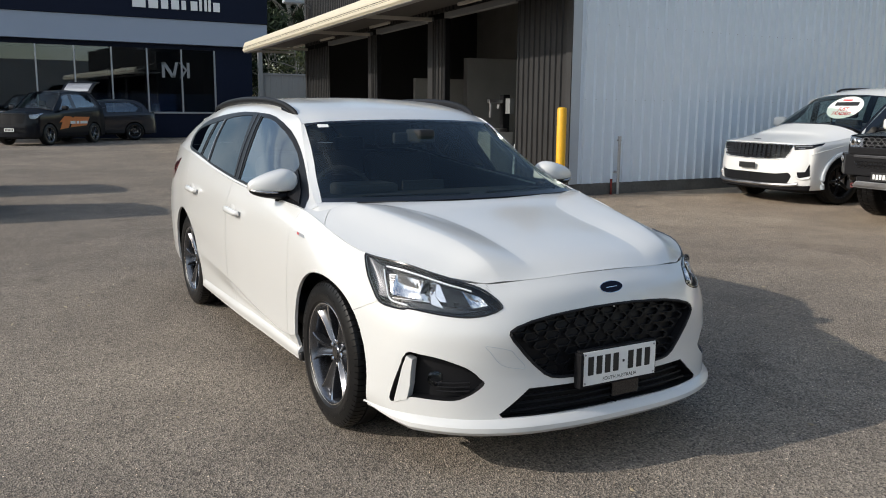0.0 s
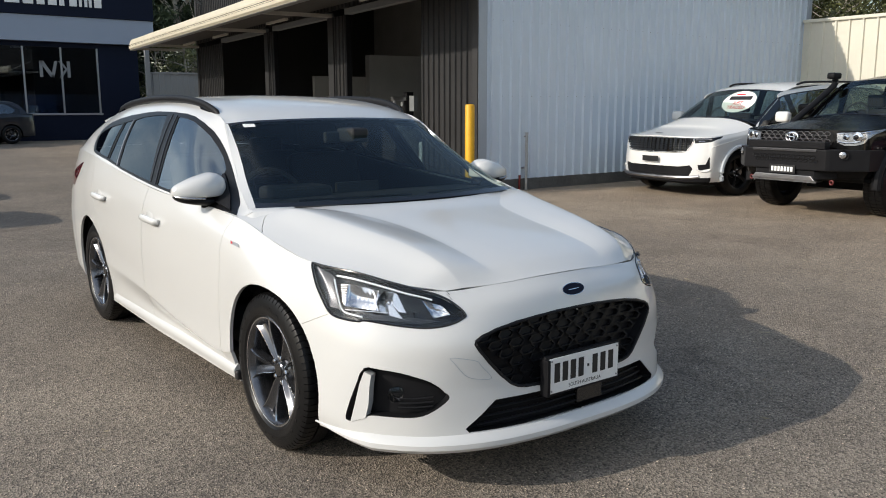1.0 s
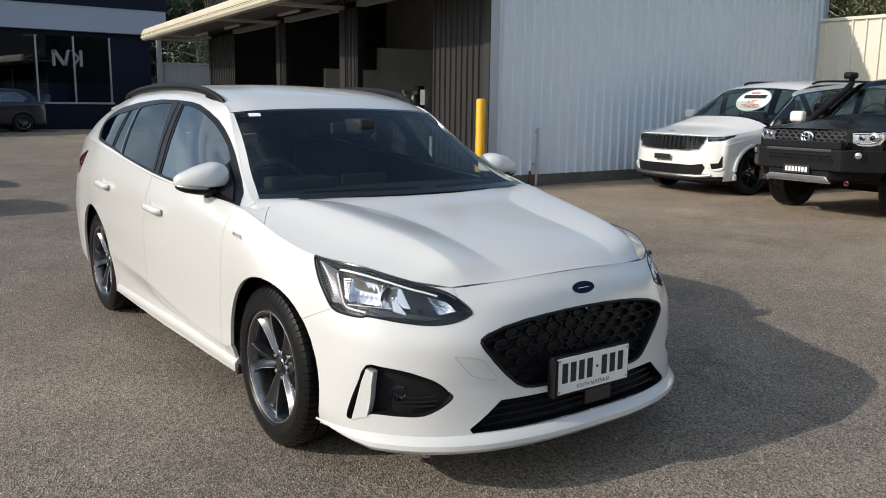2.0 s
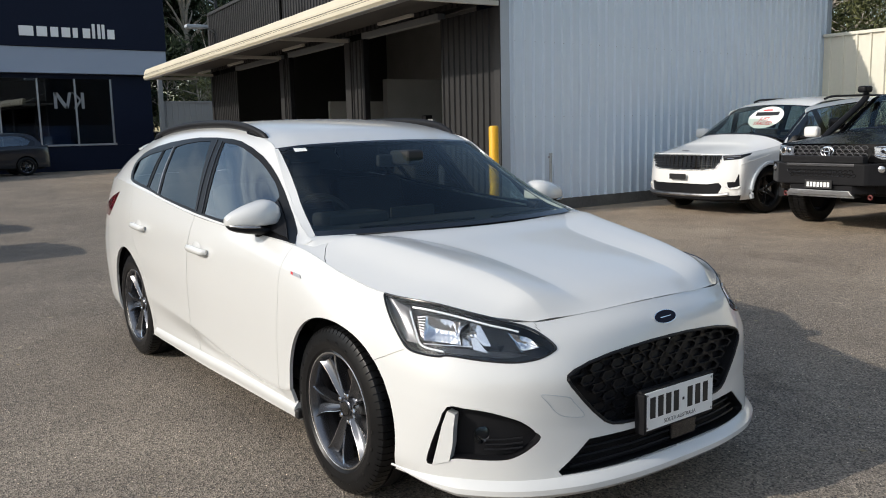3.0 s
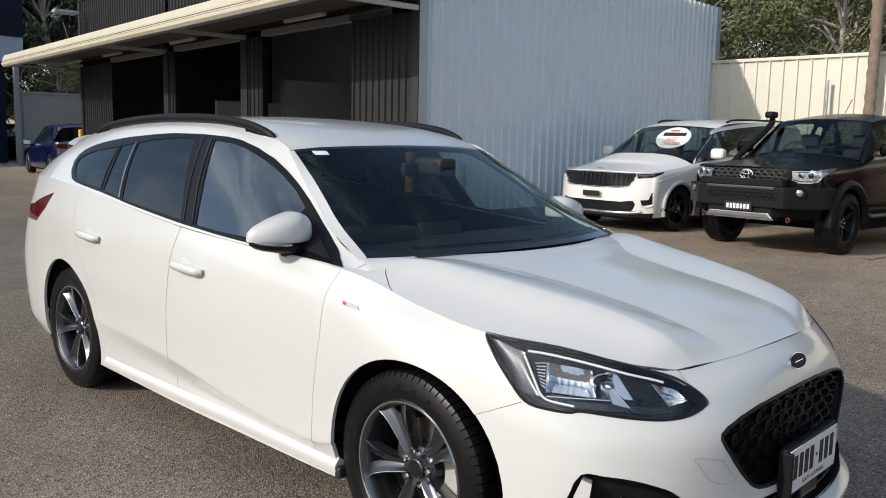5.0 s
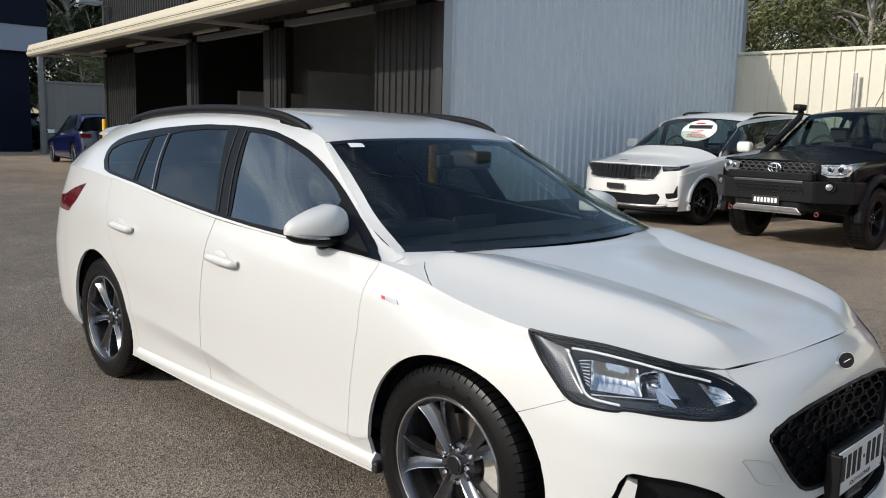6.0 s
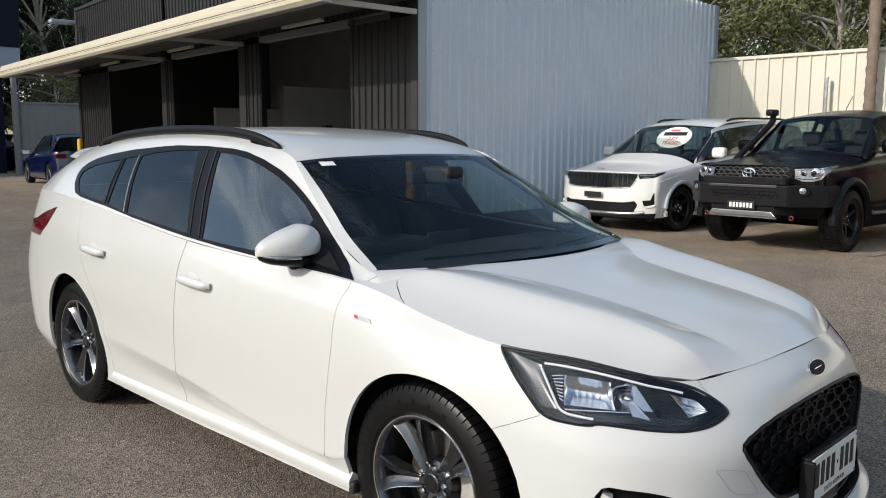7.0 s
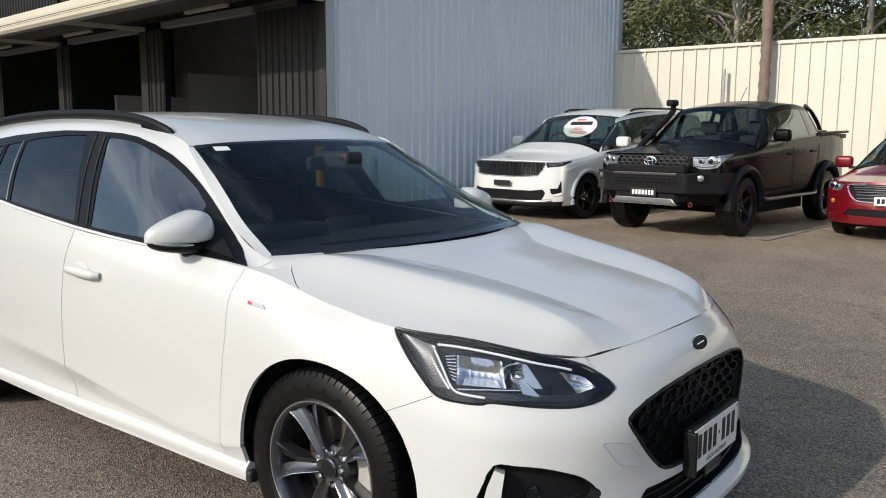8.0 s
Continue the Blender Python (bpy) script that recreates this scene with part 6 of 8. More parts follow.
    for x in (-.37, .37):
        seat = part("front_seat", box((x - .25, 1.05, .36), (x + .25, 1.60, .58), 0.07, 4), M_SEAT, car, smooth=True)
        bm = add_box(bmesh.new(), (-.24, -.07, 0), (.24, .07, .62), 0.06, 4, Matrix.Translation((x, 1.58, .50)) @ Matrix.Rotation(radians(-18), 4, "X"))
        part("backrest", bm, M_SEAT, seat, smooth=True)
        bm = add_box(bmesh.new(), (-.13, -.05, 0), (.13, .05, .18), 0.045, 4, Matrix.Translation((x, 1.80, 1.12)) @ Matrix.Rotation(radians(-10), 4, "X"))
        part("headrest", bm, M_SEAT, seat, smooth=True)
    bench = part("rear_bench", box((-.62, 1.95, .36), (.62, 2.40, .60), 0.06, 4), M_SEAT, car, smooth=True)
    bm = add_box(bmesh.new(), (-.62, -.07, 0), (.62, .07, .60), 0.06, 4, Matrix.Translation((0, 2.40, .50)) @ Matrix.Rotation(radians(-20), 4, "X"))
    part("backrest", bm, M_SEAT, bench, smooth=True)
    for x in (-.38, 0, .38):
        part("headrest", box((x - .12, 2.56, 1.02), (x + .12, 2.66, 1.17), 0.04, 3), M_SEAT, bench, smooth=True)
    mirror = part("rear_view_mirror", box((-.13, .80, 1.195), (.13, .83, 1.255), 0.014, 3), M_DASH, car)
    part("mirror_stem", box((-.05, .66, 1.20), (.05, .83, 1.275), 0.02, 3), M_DASH, mirror)
    st = on_net(screen, [(.531, .921, 1.297), (.480, .894, 1.297), (.485, .866, 1.283), (.535, .892, 1.281)], 0.0015, True)
    fix_normals(link_mesh("service_sticker", np.concatenate([st, st + np.array([0, -.0006, .0006])]), [(0, 1, 2, 3), (4, 5, 6, 7), (0, 1, 5, 4), (1, 2, 6, 5), (2, 3, 7, 6), (3, 0, 4, 7)], M_PAPER, car, "small white service sticker", smooth=False))
    for a, b in (((-.55, .27, .952), (-.02, .155, .957)), ((.60, .30, .952), (.08, .16, .957))):
        wp = part("wiper", rod(a, b, 0.007, segs=8), M_PLASTIC, car)
        a2, b2 = Vector(a) + Vector((0, .03, .018)), Vector(b) + Vector((0, .03, .018))
        part("wiper_blade", rod(a2, b2, 0.005, segs=6), M_PLASTIC, wp)
    part("aerial", rod((0, 2.95, 1.405), (0, 3.05, 1.45), 0.02, 0.006, segs=10), M_GLOSSBLACK, car)
    return car


hero()

M_DARKSTEEL = material('dark_satin_metal', (0.09, 0.09, 0.095), 0.4, metal=0.7, vary=0.2, scale=10)
M_HOOK = material('dull_red_metal', (0.12, 0.012, 0.012), 0.5, vary=0.2)
# ---- other vehicles: one plan for all, shaped by a table of sizes ----
def vehicle(name, label, m, paint, s, style="black", rugged=False):
    """s: sizes. y runs back from the front axle, the nose towards -y. Returns the thing, its nets and its main sheet."""
    car = thing(name, m, label, "car" if not rugged else "pickup truck")
    W, yf, yr = s["half"], -s["nose"], s["tail"]
    zb, zh, zw, zc = s["sill"], s["lead"], s["belt"], s["cowl"]
    yc, wb, R = s["cowl_y"], s["base"], s["tyre"]
    rnd, up = s.get("round", 0.30), s.get("upright", 0.06)
    fx = (0.0, 0.30, 0.58, 0.78, 0.92)

    def plan(v, front):
        """Front or rear columns at a level v in 0..1: out from the middle, and back."""
        lean = front and (up * max(0, v - 0.35) ** 1.3 + 0.05 * (1 - v) * 0.5) or 0.10 * max(0, v - 0.5)
        return [(f * W * (1 - 0.03 * v), (rnd * (f ** 3.2)) + lean) for f in fx]
    rows = []
    for v, bulge, tuck in ((0.0, 0.955, 0.0), (0.16, 0.985, 0.0), (0.45, 0.99, 0.0), (0.72, 1.0, 0.0), (0.90, 0.99, 0.0), (1.0, 0.955, 0.0)):
        r = []
        top_front = lambda f: zh - 0.02 * f * f
        for x, back in plan(v, True):
            z = zb + (top_front(x / W) - zb) * v
            r.append((x * min(1, bulge + 0.02), yf + back, z))
        span = [(yf + rnd * 1.25, 0.0), (0.0, 0.25), (0.42, 0.6), (1.0, 0.85), (wb * 0.5, 1.0), (wb - 0.42, 1.0), (wb, 1.0), (wb + 0.4, 1.0)]
        for y, k in span:
            zt = zh + (zw - zh) * k + (s.get("rise", 0.0) * max(0, y - 1.0) / wb)
            wob = 1.0 if y > 0.2 else 0.985
            r.append((W * bulge * wob * (1 - 0.03 * max(0, (y - wb) / 0.8)), y, zb + (zt - zb) * v))
        zt = zw + s.get("rise", 0.0)
        for x, back in plan(v, False)[::-1]:
            r.append((x * bulge * 0.98, yr - back * 0.8, zb + (zt - zb) * v))
        rows.append(r)
    low = Net(rows, True, True)
    nf = len(fx)
    archs = [("arch", ring(0, R, R + s.get("arch", 0.05)), (1, 2)), ("arch", ring(wb, R, R + s.get("arch", 0.05)), (1, 2))]
    uv = s.get("cuts", [])
    sheet = Sheet(low, s.get("grain", 0.03), archs + [(n, p, None) for n, p in uv])
    body = link_mesh("body", *sheet.panel("rest", both=True, gap=0.0, depth=0.012), paint, car)
    for n, p in uv:
        kind = s["made"][n]
        for near in (True, False):
            g = link_mesh(kind[0], *sheet.panel(n, gap=0.002, depth=0.012, lift=kind[2], other=near), kind[1], car)

    # bonnet, screen, glasshouse, roof
    top = rows[-1]
    lead = top[:nf]
    hood = [[(x, y, z) for x, y, z in lead]]
    for t in (0.25, 0.5, 0.75, 1.0):
        y = top[nf][1] * (1 - t) + yc * t
        k = np.interp(y, [p[1] for p in top[nf:nf + 4]], range(4))
        i = int(min(2, k))
        e = np.array(top[nf + i]) + (np.array(top[nf + i + 1]) - np.array(top[nf + i])) * (k - i)
        zm = lead[0][2] + (zc - lead[0][2]) * t ** 0.75
        hood.append([(e[0] * f, (y - (1 - f * f) * s.get("bow", 0.10) * t) if t < 1 else yc - (1 - f * f) * 0.12, zm + (e[2] - zm) * f ** s.get("crown", 2.6)) for f in (0.0, 0.33, 0.63, 0.85, 1.0)])
    bon = Net(hood, True, False)
    bs = Sheet(bon, 0.03, [])
    link_mesh("bonnet", *bs.panel("rest", both=True, gap=0.003), paint, car)
    yh, zr, ye = s["head_y"], s["roof"], s["roof_end"]
    RW, hz, fall = s["roof_half"], s["roof"] - 0.06, s.get("tail_drop", 0.08)
    base = hood[-1]
    side_y = base[-1][1]
    # windscreen
    scr = [[(f * (W * s.get('screen', 0.88)), yc - (1 - f * f) * 0.12 + 0.06, zc + 0.005 + (base[-1][2] - zc) * (f * s.get('screen', 0.88)) ** s.get('crown', 2.6)) for f in (0, .4, .75, 1.0)], None, None]
    drop = s.get("brow", 0.03)
    headr = [(f * RW, yh - (1 - f * f) * 0.12, hz - drop + 0.045 * (1 - f * f)) for f in (0, .4, .75, 1.0)]
    scr[1] = [tuple(np.array(a) * 0.5 + np.array(b) * 0.5 + np.array([0, -0.01, 0.015])) for a, b in zip(scr[0], headr)]
    scr[2] = headr
    screen = Net(scr, True, False)
    ss = Sheet(screen, 0.05, [("glass", [(0, .05), (2.84, .06), (2.88, 1.96), (0, 1.965)], None)])
    g = link_mesh("windscreen", *ss.panel("glass", both=True, gap=0, depth=0), M_GLASS, car)
    g.visible_shadow = False
    link_mesh("screen_surround", *ss.panel("rest", both=True, gap=0, depth=0.01), M_GLOSSBLACK, car)
    # side glass: from the belt up to the roof edge
    ys_b = [side_y, side_y + 0.35, (side_y + yh) / 2 + 0.25, yh + 0.15, (yh + ye) / 2, ye - 0.25, s["glass_end"]]
    zt = lambda y: float(np.interp(y, [p[1] for p in top[nf:nf + 8]], [p[2] for p in top[nf:nf + 8]]))
    xt = lambda y: float(np.interp(y, [p[1] for p in top[nf:nf + 8]], [p[0] for p in top[nf:nf + 8]]))
    bot = [(xt(y), y, zt(y)) for y in ys_b]
    A, B = np.array(scr[0][-1]), np.array(headr[-1])
    upr = [tuple(A + (B - A) * 0.02), tuple(A + (B - A) * 0.36), tuple(A + (B - A) * 0.74), tuple(B), (RW, (yh + ye) / 2, hz + 0.02), (RW * 0.99, ye - 0.25, hz - 0.0), (RW * 0.96, ye + 0.02, hz - fall)]
    sid = [bot]
    for k in (0.35, 0.7):
        sid.append([(a[0] + (b[0] - a[0]) * k ** 1.15, a[1] + (b[1] - a[1]) * k, a[2] + (b[2] - a[2]) * k) for a, b in zip(bot, upr)])
    sid.append(upr)
    side = Net(sid)
    gs = Sheet(side, 0.03, [("window%d" % i, p, None) for i, p in enumerate(s["windows"])] + ([("trim", s["trim"], None)] if "trim" in s else []))
    for near in (True, False):
        link_mesh("cab_side", *gs.panel("rest", other=near, gap=0.0, depth=0.01), paint, car)
        if "trim" in s:
            link_mesh("window_trim", *gs.panel("trim", other=near, gap=0.0, depth=0.01, lift=0.003), M_GLOSSBLACK, car)
        for i in range(len(s["windows"])):
            g = link_mesh("side_window", *gs.panel("window%d" % i, other=near, gap=0.0, depth=0.0), s.get("tint", M_SIDEGLASS) if i else M_SIDEGLASS, car)
            g.visible_shadow = False
    rf = [headr, [(f * RW, yh + 0.42 - (1 - f * f) * 0.06, hz - 0.18 * drop + 0.05 * (1 - f * f)) for f in (0, .4, .75, 1.0)], [(f * RW, (yh + ye) / 2, hz + 0.02 + 0.06 * (1 - f * f)) for f in (0, .4, .75, 1.0)], [(f * RW * 0.99, ye - 0.25, hz + 0.055 * (1 - f * f)) for f in (0, .4, .75, 1.0)], [(f * RW * 0.96, ye + 0.02, hz - fall + 0.05 * (1 - f * f)) for f in (0, .4, .75, 1.0)]]
    rs = Sheet(Net(rf, True, False), 0.06, [])
    link_mesh("roof", *rs.panel("rest", both=True, gap=0.0), s.get("roof_paint", paint), car)
    back = [[(f * xt(s["glass_end"]), s["glass_end"] + 0.05 * (1 - f * f), zt(s["glass_end"])) for f in (1.0, .7, .35, 0)], [(f * RW * 0.96, ye + 0.02, hz - fall + 0.05 * (1 - f * f)) for f in (1.0, .7, .35, 0)]]
    g = link_mesh("rear_screen", *Sheet(Net(back, False, True), 0.08, []).panel("rest", both=True, gap=0.0), M_PRIVACY, car)
    if not rugged:
        deck = [[(f * xt(s["glass_end"]), s["glass_end"], zt(s["glass_end"])) for f in (1.0, .5, 0)], [(f * W * .9, yr - 0.12, zw + s.get("rise", 0)) for f in (1.0, .5, 0)]]
        link_mesh("tail_deck", *Sheet(Net(deck, False, True), 0.1, []).panel("rest", both=True, gap=0.0, depth=0), paint, car)
    # wheels
    spec = wheel_mesh(R, s["rim"], s["tyre_w"], s.get("spokes", 5), style, 5, s.get("blocks", 60), rugged)
    hx = W * 0.985 - s["tyre_w"] / 2 + s.get("track", 0.0)
    st = s.get("steer", 0)
    wheel_set(car, spec, [(-hx, 0, R, False, st), (-hx, wb, R, False, 0), (hx, 0, R, True, st), (hx, wb, R, True, 0)])
    for f in (-1, 1):
        for y in (0, wb):
            co, faces = spin_faces([(f * (W - .45), 0.02), (f * (W - .45), R + s.get("arch", .05) + .01), (f * W * .97, R + s.get("arch", .05) + .01)], 28)
            keep = [q for q in faces if min(co[i][2] for i in q) > (0.02 if rugged else -0.16)]
            link_mesh("wheel_well", [(a, b + y, c + R) for a, b, c in co], keep, M_LINER, car)
    part("underbody", box((-W * .86, yf + .35, zb - .06), (W * .86, yr - .35, zb + .10), 0.02), M_LINER, car)
    # cabin
    part("cabin_floor", box((-W * .8, yc, zb + .1), (W * .8, ye - .1, zb + .16)), M_DASH, car)
    part("dashboard", box((-W * .78, yc + .05, zc - .38), (W * .78, yc + .50, zc - .02), 0.06, 3), M_DASH, car)
    for x in (-.38, .38):
        y0 = yh + s.get("seat", 0.25)
        st_ = part("front_seat", box((x - .25, y0 - .55, zb + .2), (x + .25, y0, zb + .42), 0.06, 3), M_SEAT, car)
        part("backrest", box((x - .24, y0 - .08, zb + .35), (x + .24, y0 + .08, zw + .12), 0.06, 3), M_SEAT, st_)
        part("headrest", box((x - .13, y0 - .02, zw + .14), (x + .13, y0 + .08, zw + .33), 0.04, 3), M_SEAT, st_)
    wc, wf = [], []
    for k in range(20):
        a = 2 * math.pi * k / 20
        for j in range(6):
            b = 2 * math.pi * j / 6
            r = 0.18 + 0.016 * math.cos(b)
            wc.append((-.38 + r * math.cos(a), yc + .62 + 0.016 * math.sin(b) + 0.4 * r * math.sin(a), zc + .0 + r * math.sin(a) * 0.9))
    for k in range(20):
        for j in range(6):
            wf.append((k * 6 + j, ((k + 1) % 20) * 6 + j, ((k + 1) % 20) * 6 + (j + 1) % 6, k * 6 + (j + 1) % 6))
    fix_normals(link_mesh("steering_wheel", wc, wf, M_DASH, car))
    # mirrors
    mp = s.get("mirror_paint", paint)
    for f in (-1, 1):
        my, mz = side_y + s.get("mirror_back", 0.42), zt(side_y + 0.4) + s.get("mirror_up", 0.10)
        bm = add_box(bmesh.new(), (f * (W + .01), my - .06, mz - .085), (f * (W + .25), my + .07, mz + .085), 0.062, 5)
        mr = part("door_mirror", bm, mp, car, smooth=True)
        part("mirror_arm", box((f * (W - .06), my - .03, mz - .10), (f * (W + .06), my + .03, mz - .06), 0.01), M_PLASTIC, mr)
        part("mirror_glass", box((f * (W + .03), my + .071, mz - .06), (f * (W + .23), my + .076, mz + .06), 0.0), M_CHROME, mr)
    return car, low, side, sheet


def strip_on(net, uvs, half, lift, depth, mat, parent, name, label=""):
    """A raised band along a line of surface parameters, on both sides of the vehicle."""
    uv = cr_line(uvs, 6)
    for near in (True, False):
        f = np.array([-1.0 if near else 1.0, 1, 1])
        p = net.at(uv[:, 0], uv[:, 1])
        e = 1e-3
        n = np.cross(net.at(uv[:, 0] + e, uv[:, 1]) - net.at(uv[:, 0] - e, uv[:, 1]), net.at(uv[:, 0], uv[:, 1] + e) - net.at(uv[:, 0], uv[:, 1] - e))
        n = n / np.linalg.norm(n, axis=1)[:, None]
        line = (p + n * lift) * f
        link_mesh(name, *tube_faces([tuple(q) for q in line], half, 8, depth), mat, parent, label)


def number_plate(car, y, z, w, h, dark=False, x=0.0, chars=6):
    pl = part("number_plate", box((x - w / 2, y - 0.012, z - h / 2), (x + w / 2, y, z + h / 2), 0.003), M_INK if dark else M_PLATE, car)
    if chars:
        step = w / (chars + 1)
        for k in range(chars):
            c = x - w / 2 + step * (k + 1)
            part("character_bar", box((c - step * .34, y - 0.0145, z - h * .28), (c + step * .34, y - 0.0122, z + h * .28)), M_PAPER if dark else M_INK, pl)
    return pl




# the white people mover by the pale wall: nose towards -x
def people_mover():
    s = dict(half=.985, nose=.93, tail=4.17, base=3.09, crown=3.6, mirror_up=.13, sill=.23, lead=.93, belt=1.15, cowl=1.205, cowl_y=.34, tyre=.355, rim=.245, tyre_w=.235, head_y=1.22, roof=1.81, roof_half=.75, screen=.92, roof_end=3.95,
             glass_end=4.02, rise=.06, brow=.12, round=.34, upright=.10, grain=.022, arch=.045, seat=.35,
             windows=[[(1.05, .35), (1.35, 1.0), (2.5, 2.45), (2.92, 2.5), (2.86, .3)], [(3.05, .3), (3.08, 2.5), (3.95, 2.5), (3.95, .3)], [(4.1, .3), (4.1, 2.5), (5.3, 2.4), (5.7, 1.2), (5.6, .3)]],
             trim=[(.15, .10), (.3, 2.9), (2.3, 2.9), (2.7, 2.62), (5.4, 2.62), (5.9, 1.2), (5.8, .12)],
             cuts=[("grille", [(-.1, 4.60), (1.2, 4.62), (2.0, 4.66), (2.80, 4.70), (2.72, 4.15), (2.48, 3.25), (2.28, 2.85), (1.6, 2.74), (-.1, 2.68)]),
                   ("lamp", [(2.80, 4.62), (3.4, 4.74), (4.2, 4.82), (4.9, 4.86), (5.35, 4.86), (5.2, 4.42), (4.5, 4.02), (3.4, 3.86), (2.86, 3.72)]),
                   ("intake", [(-.1, 1.62), (1.8, 1.62), (2.6, 1.75), (2.82, 1.5), (2.5, .82), (-.1, .75)]),
                   ("fog", [(3.2, 1.80), (3.9, 1.85), (4.3, 2.55), (4.42, 1.55), (3.3, 1.38)]),
                   ("skirt", [(-.1, .55), (2.5, .60), (4.6, .75), (4.6, -.1), (-.1, -.1)])],
             made=dict(lamp=("headlight", M_LAMPBUCKET, 0.0), grille=("grille", M_GLOSSBLACK, -0.012), intake=("lower_intake", M_PLASTIC, -0.015), fog=("fog_pocket", M_PLASTIC, -0.010), skirt=("lower_skirt", M_PLASTIC, 0.004)))
    car, low, side, sheet = vehicle("white_people_mover", "white people mover with a round traded sticker beside the pale wall", pose(9.42, 5.52, 0, 0, 0, -90 - 7), M_WHITE, s, "black")
    # grille tiles in rows
    for r in range(6):
        for c in range(-8, 9):
            u, v = abs(c) * 0.31, 3.0 + 0.28 * r
            if u > 2.35 + 0.07 * r - (0.12 if r == 0 else 0):
                continue
            p = low.at(u, v)
            b = box((-.030, -.012, -.0135), (.030, .004, .0135), 0.006)
            o = part("grille_tile", b, M_GLOSSBLACK, car)
            o.matrix_local = pose(math.copysign(p[0], c) if c else 0, p[1] + .002, p[2], -12, 0, math.copysign(p[0], c) * -12 if c else 0)
    strip_on(low, [(0, 4.74), (1.5, 4.76), (2.6, 4.74), (3.4, 4.80), (4.2, 4.86), (4.7, 4.86)], .007, .004, .8, M_CHROME, car, "grille_strip")
    strip_on(low, [(2.82, 4.6), (2.74, 4.1), (2.50, 3.2), (2.26, 2.82), (1.6, 2.70), (0, 2.64)], .007, .003, .8, M_CHROME, car, "grille_strip")
    strip_on(low, [(2.95, 4.35), (3.5, 4.42), (4.5, 4.55)], .009, .003, .8, M_STEEL, car, "lamp_strip")
    strip_on(low, [(3.15, 4.05), (3.4, 4.08), (3.7, 4.12)], .014, .002, .5, M_REFLECTOR, car, "lamp_lens")
    strip_on(low, [(0, .58), (1.5, .60), (2.6, .68), (3.3, .85)], .034, .0, .9, M_STEEL, car, "silver_skid")
    strip_on(low, [(3.1, 1.50), (3.5, 1.32), (4.1, 1.36), (4.45, 1.5)], .016, .0, .8, M_WHITE, car, "fog_blade")
    strip_on(low, [(4.4, 3.2), (5.2, 3.5), (6.0, 3.85)], .010, -.004, .8, M_WHITE, car, "flank_crease")
    number_plate(car, -.955, .570, .34, .085, True, 0, 0)
    # roof rails and the arch claddings
    for f in (-1, 1):
        link_mesh("roof_rail", *tube_faces(cr_line([(f * .70, 1.60, 1.745), (f * .71, 1.9, 1.79), (f * .71, 3.2, 1.805), (f * .70, 3.6, 1.765)], 6), .018, 8), M_PLASTIC, car)
        for y in (0, 3.09):
            arc = [(f * .985, y + .415 * math.cos(a), .355 + .415 * math.sin(a)) for a in np.linspace(-.25, math.pi + .25, 24)]
            link_mesh("arch_cladding", *tube_faces(arc, .034, 8, 1.0), M_TRIM, car, "pale grey arch cladding")
    for k, (x0, x1, z) in enumerate(((-.065, -.030, .967), (-.022, .010, .967), (.020, .062, .967))):
        bm = box((x0, -.80, z), (x1, -.77, z + .014), 0.002)
        part("emblem", bm, M_STEEL, car)
    # round sticker on the screen
    disc = thing("screen_sticker", Matrix.Identity(4), "round white windscreen sticker with red and black lettering", "sticker")
    disc.matrix_world = car.matrix_world @ pose(.30, .690, 1.462, 50.5, 0, 0)
    dc = [(.33 * math.cos(a), .225 * math.sin(a)) for a in np.linspace(0, 2 * math.pi, 48, endpoint=False)]
    prism("disc", dc, 0.0, 0.006, M_PAPER, disc, axis=2)
    for x0, x1, z0, z1, mt in ((-.12, .06, .135, .165, M_REDINK), (-.225, .225, .035, .112, M_INK)):
        part("name_bar", box((x0, z0, .006), (x1, z1, .0075)), mt, disc)
    lettering("words", "JUST", .095, M_REDINK, pose(0, -.035, .0065), disc, 0.0006, bold=0.002)
    lettering("words", "TRADED", .095, M_REDINK, pose(0, -.125, .0065), disc, 0.0006, bold=0.002)
    return car


people_mover()


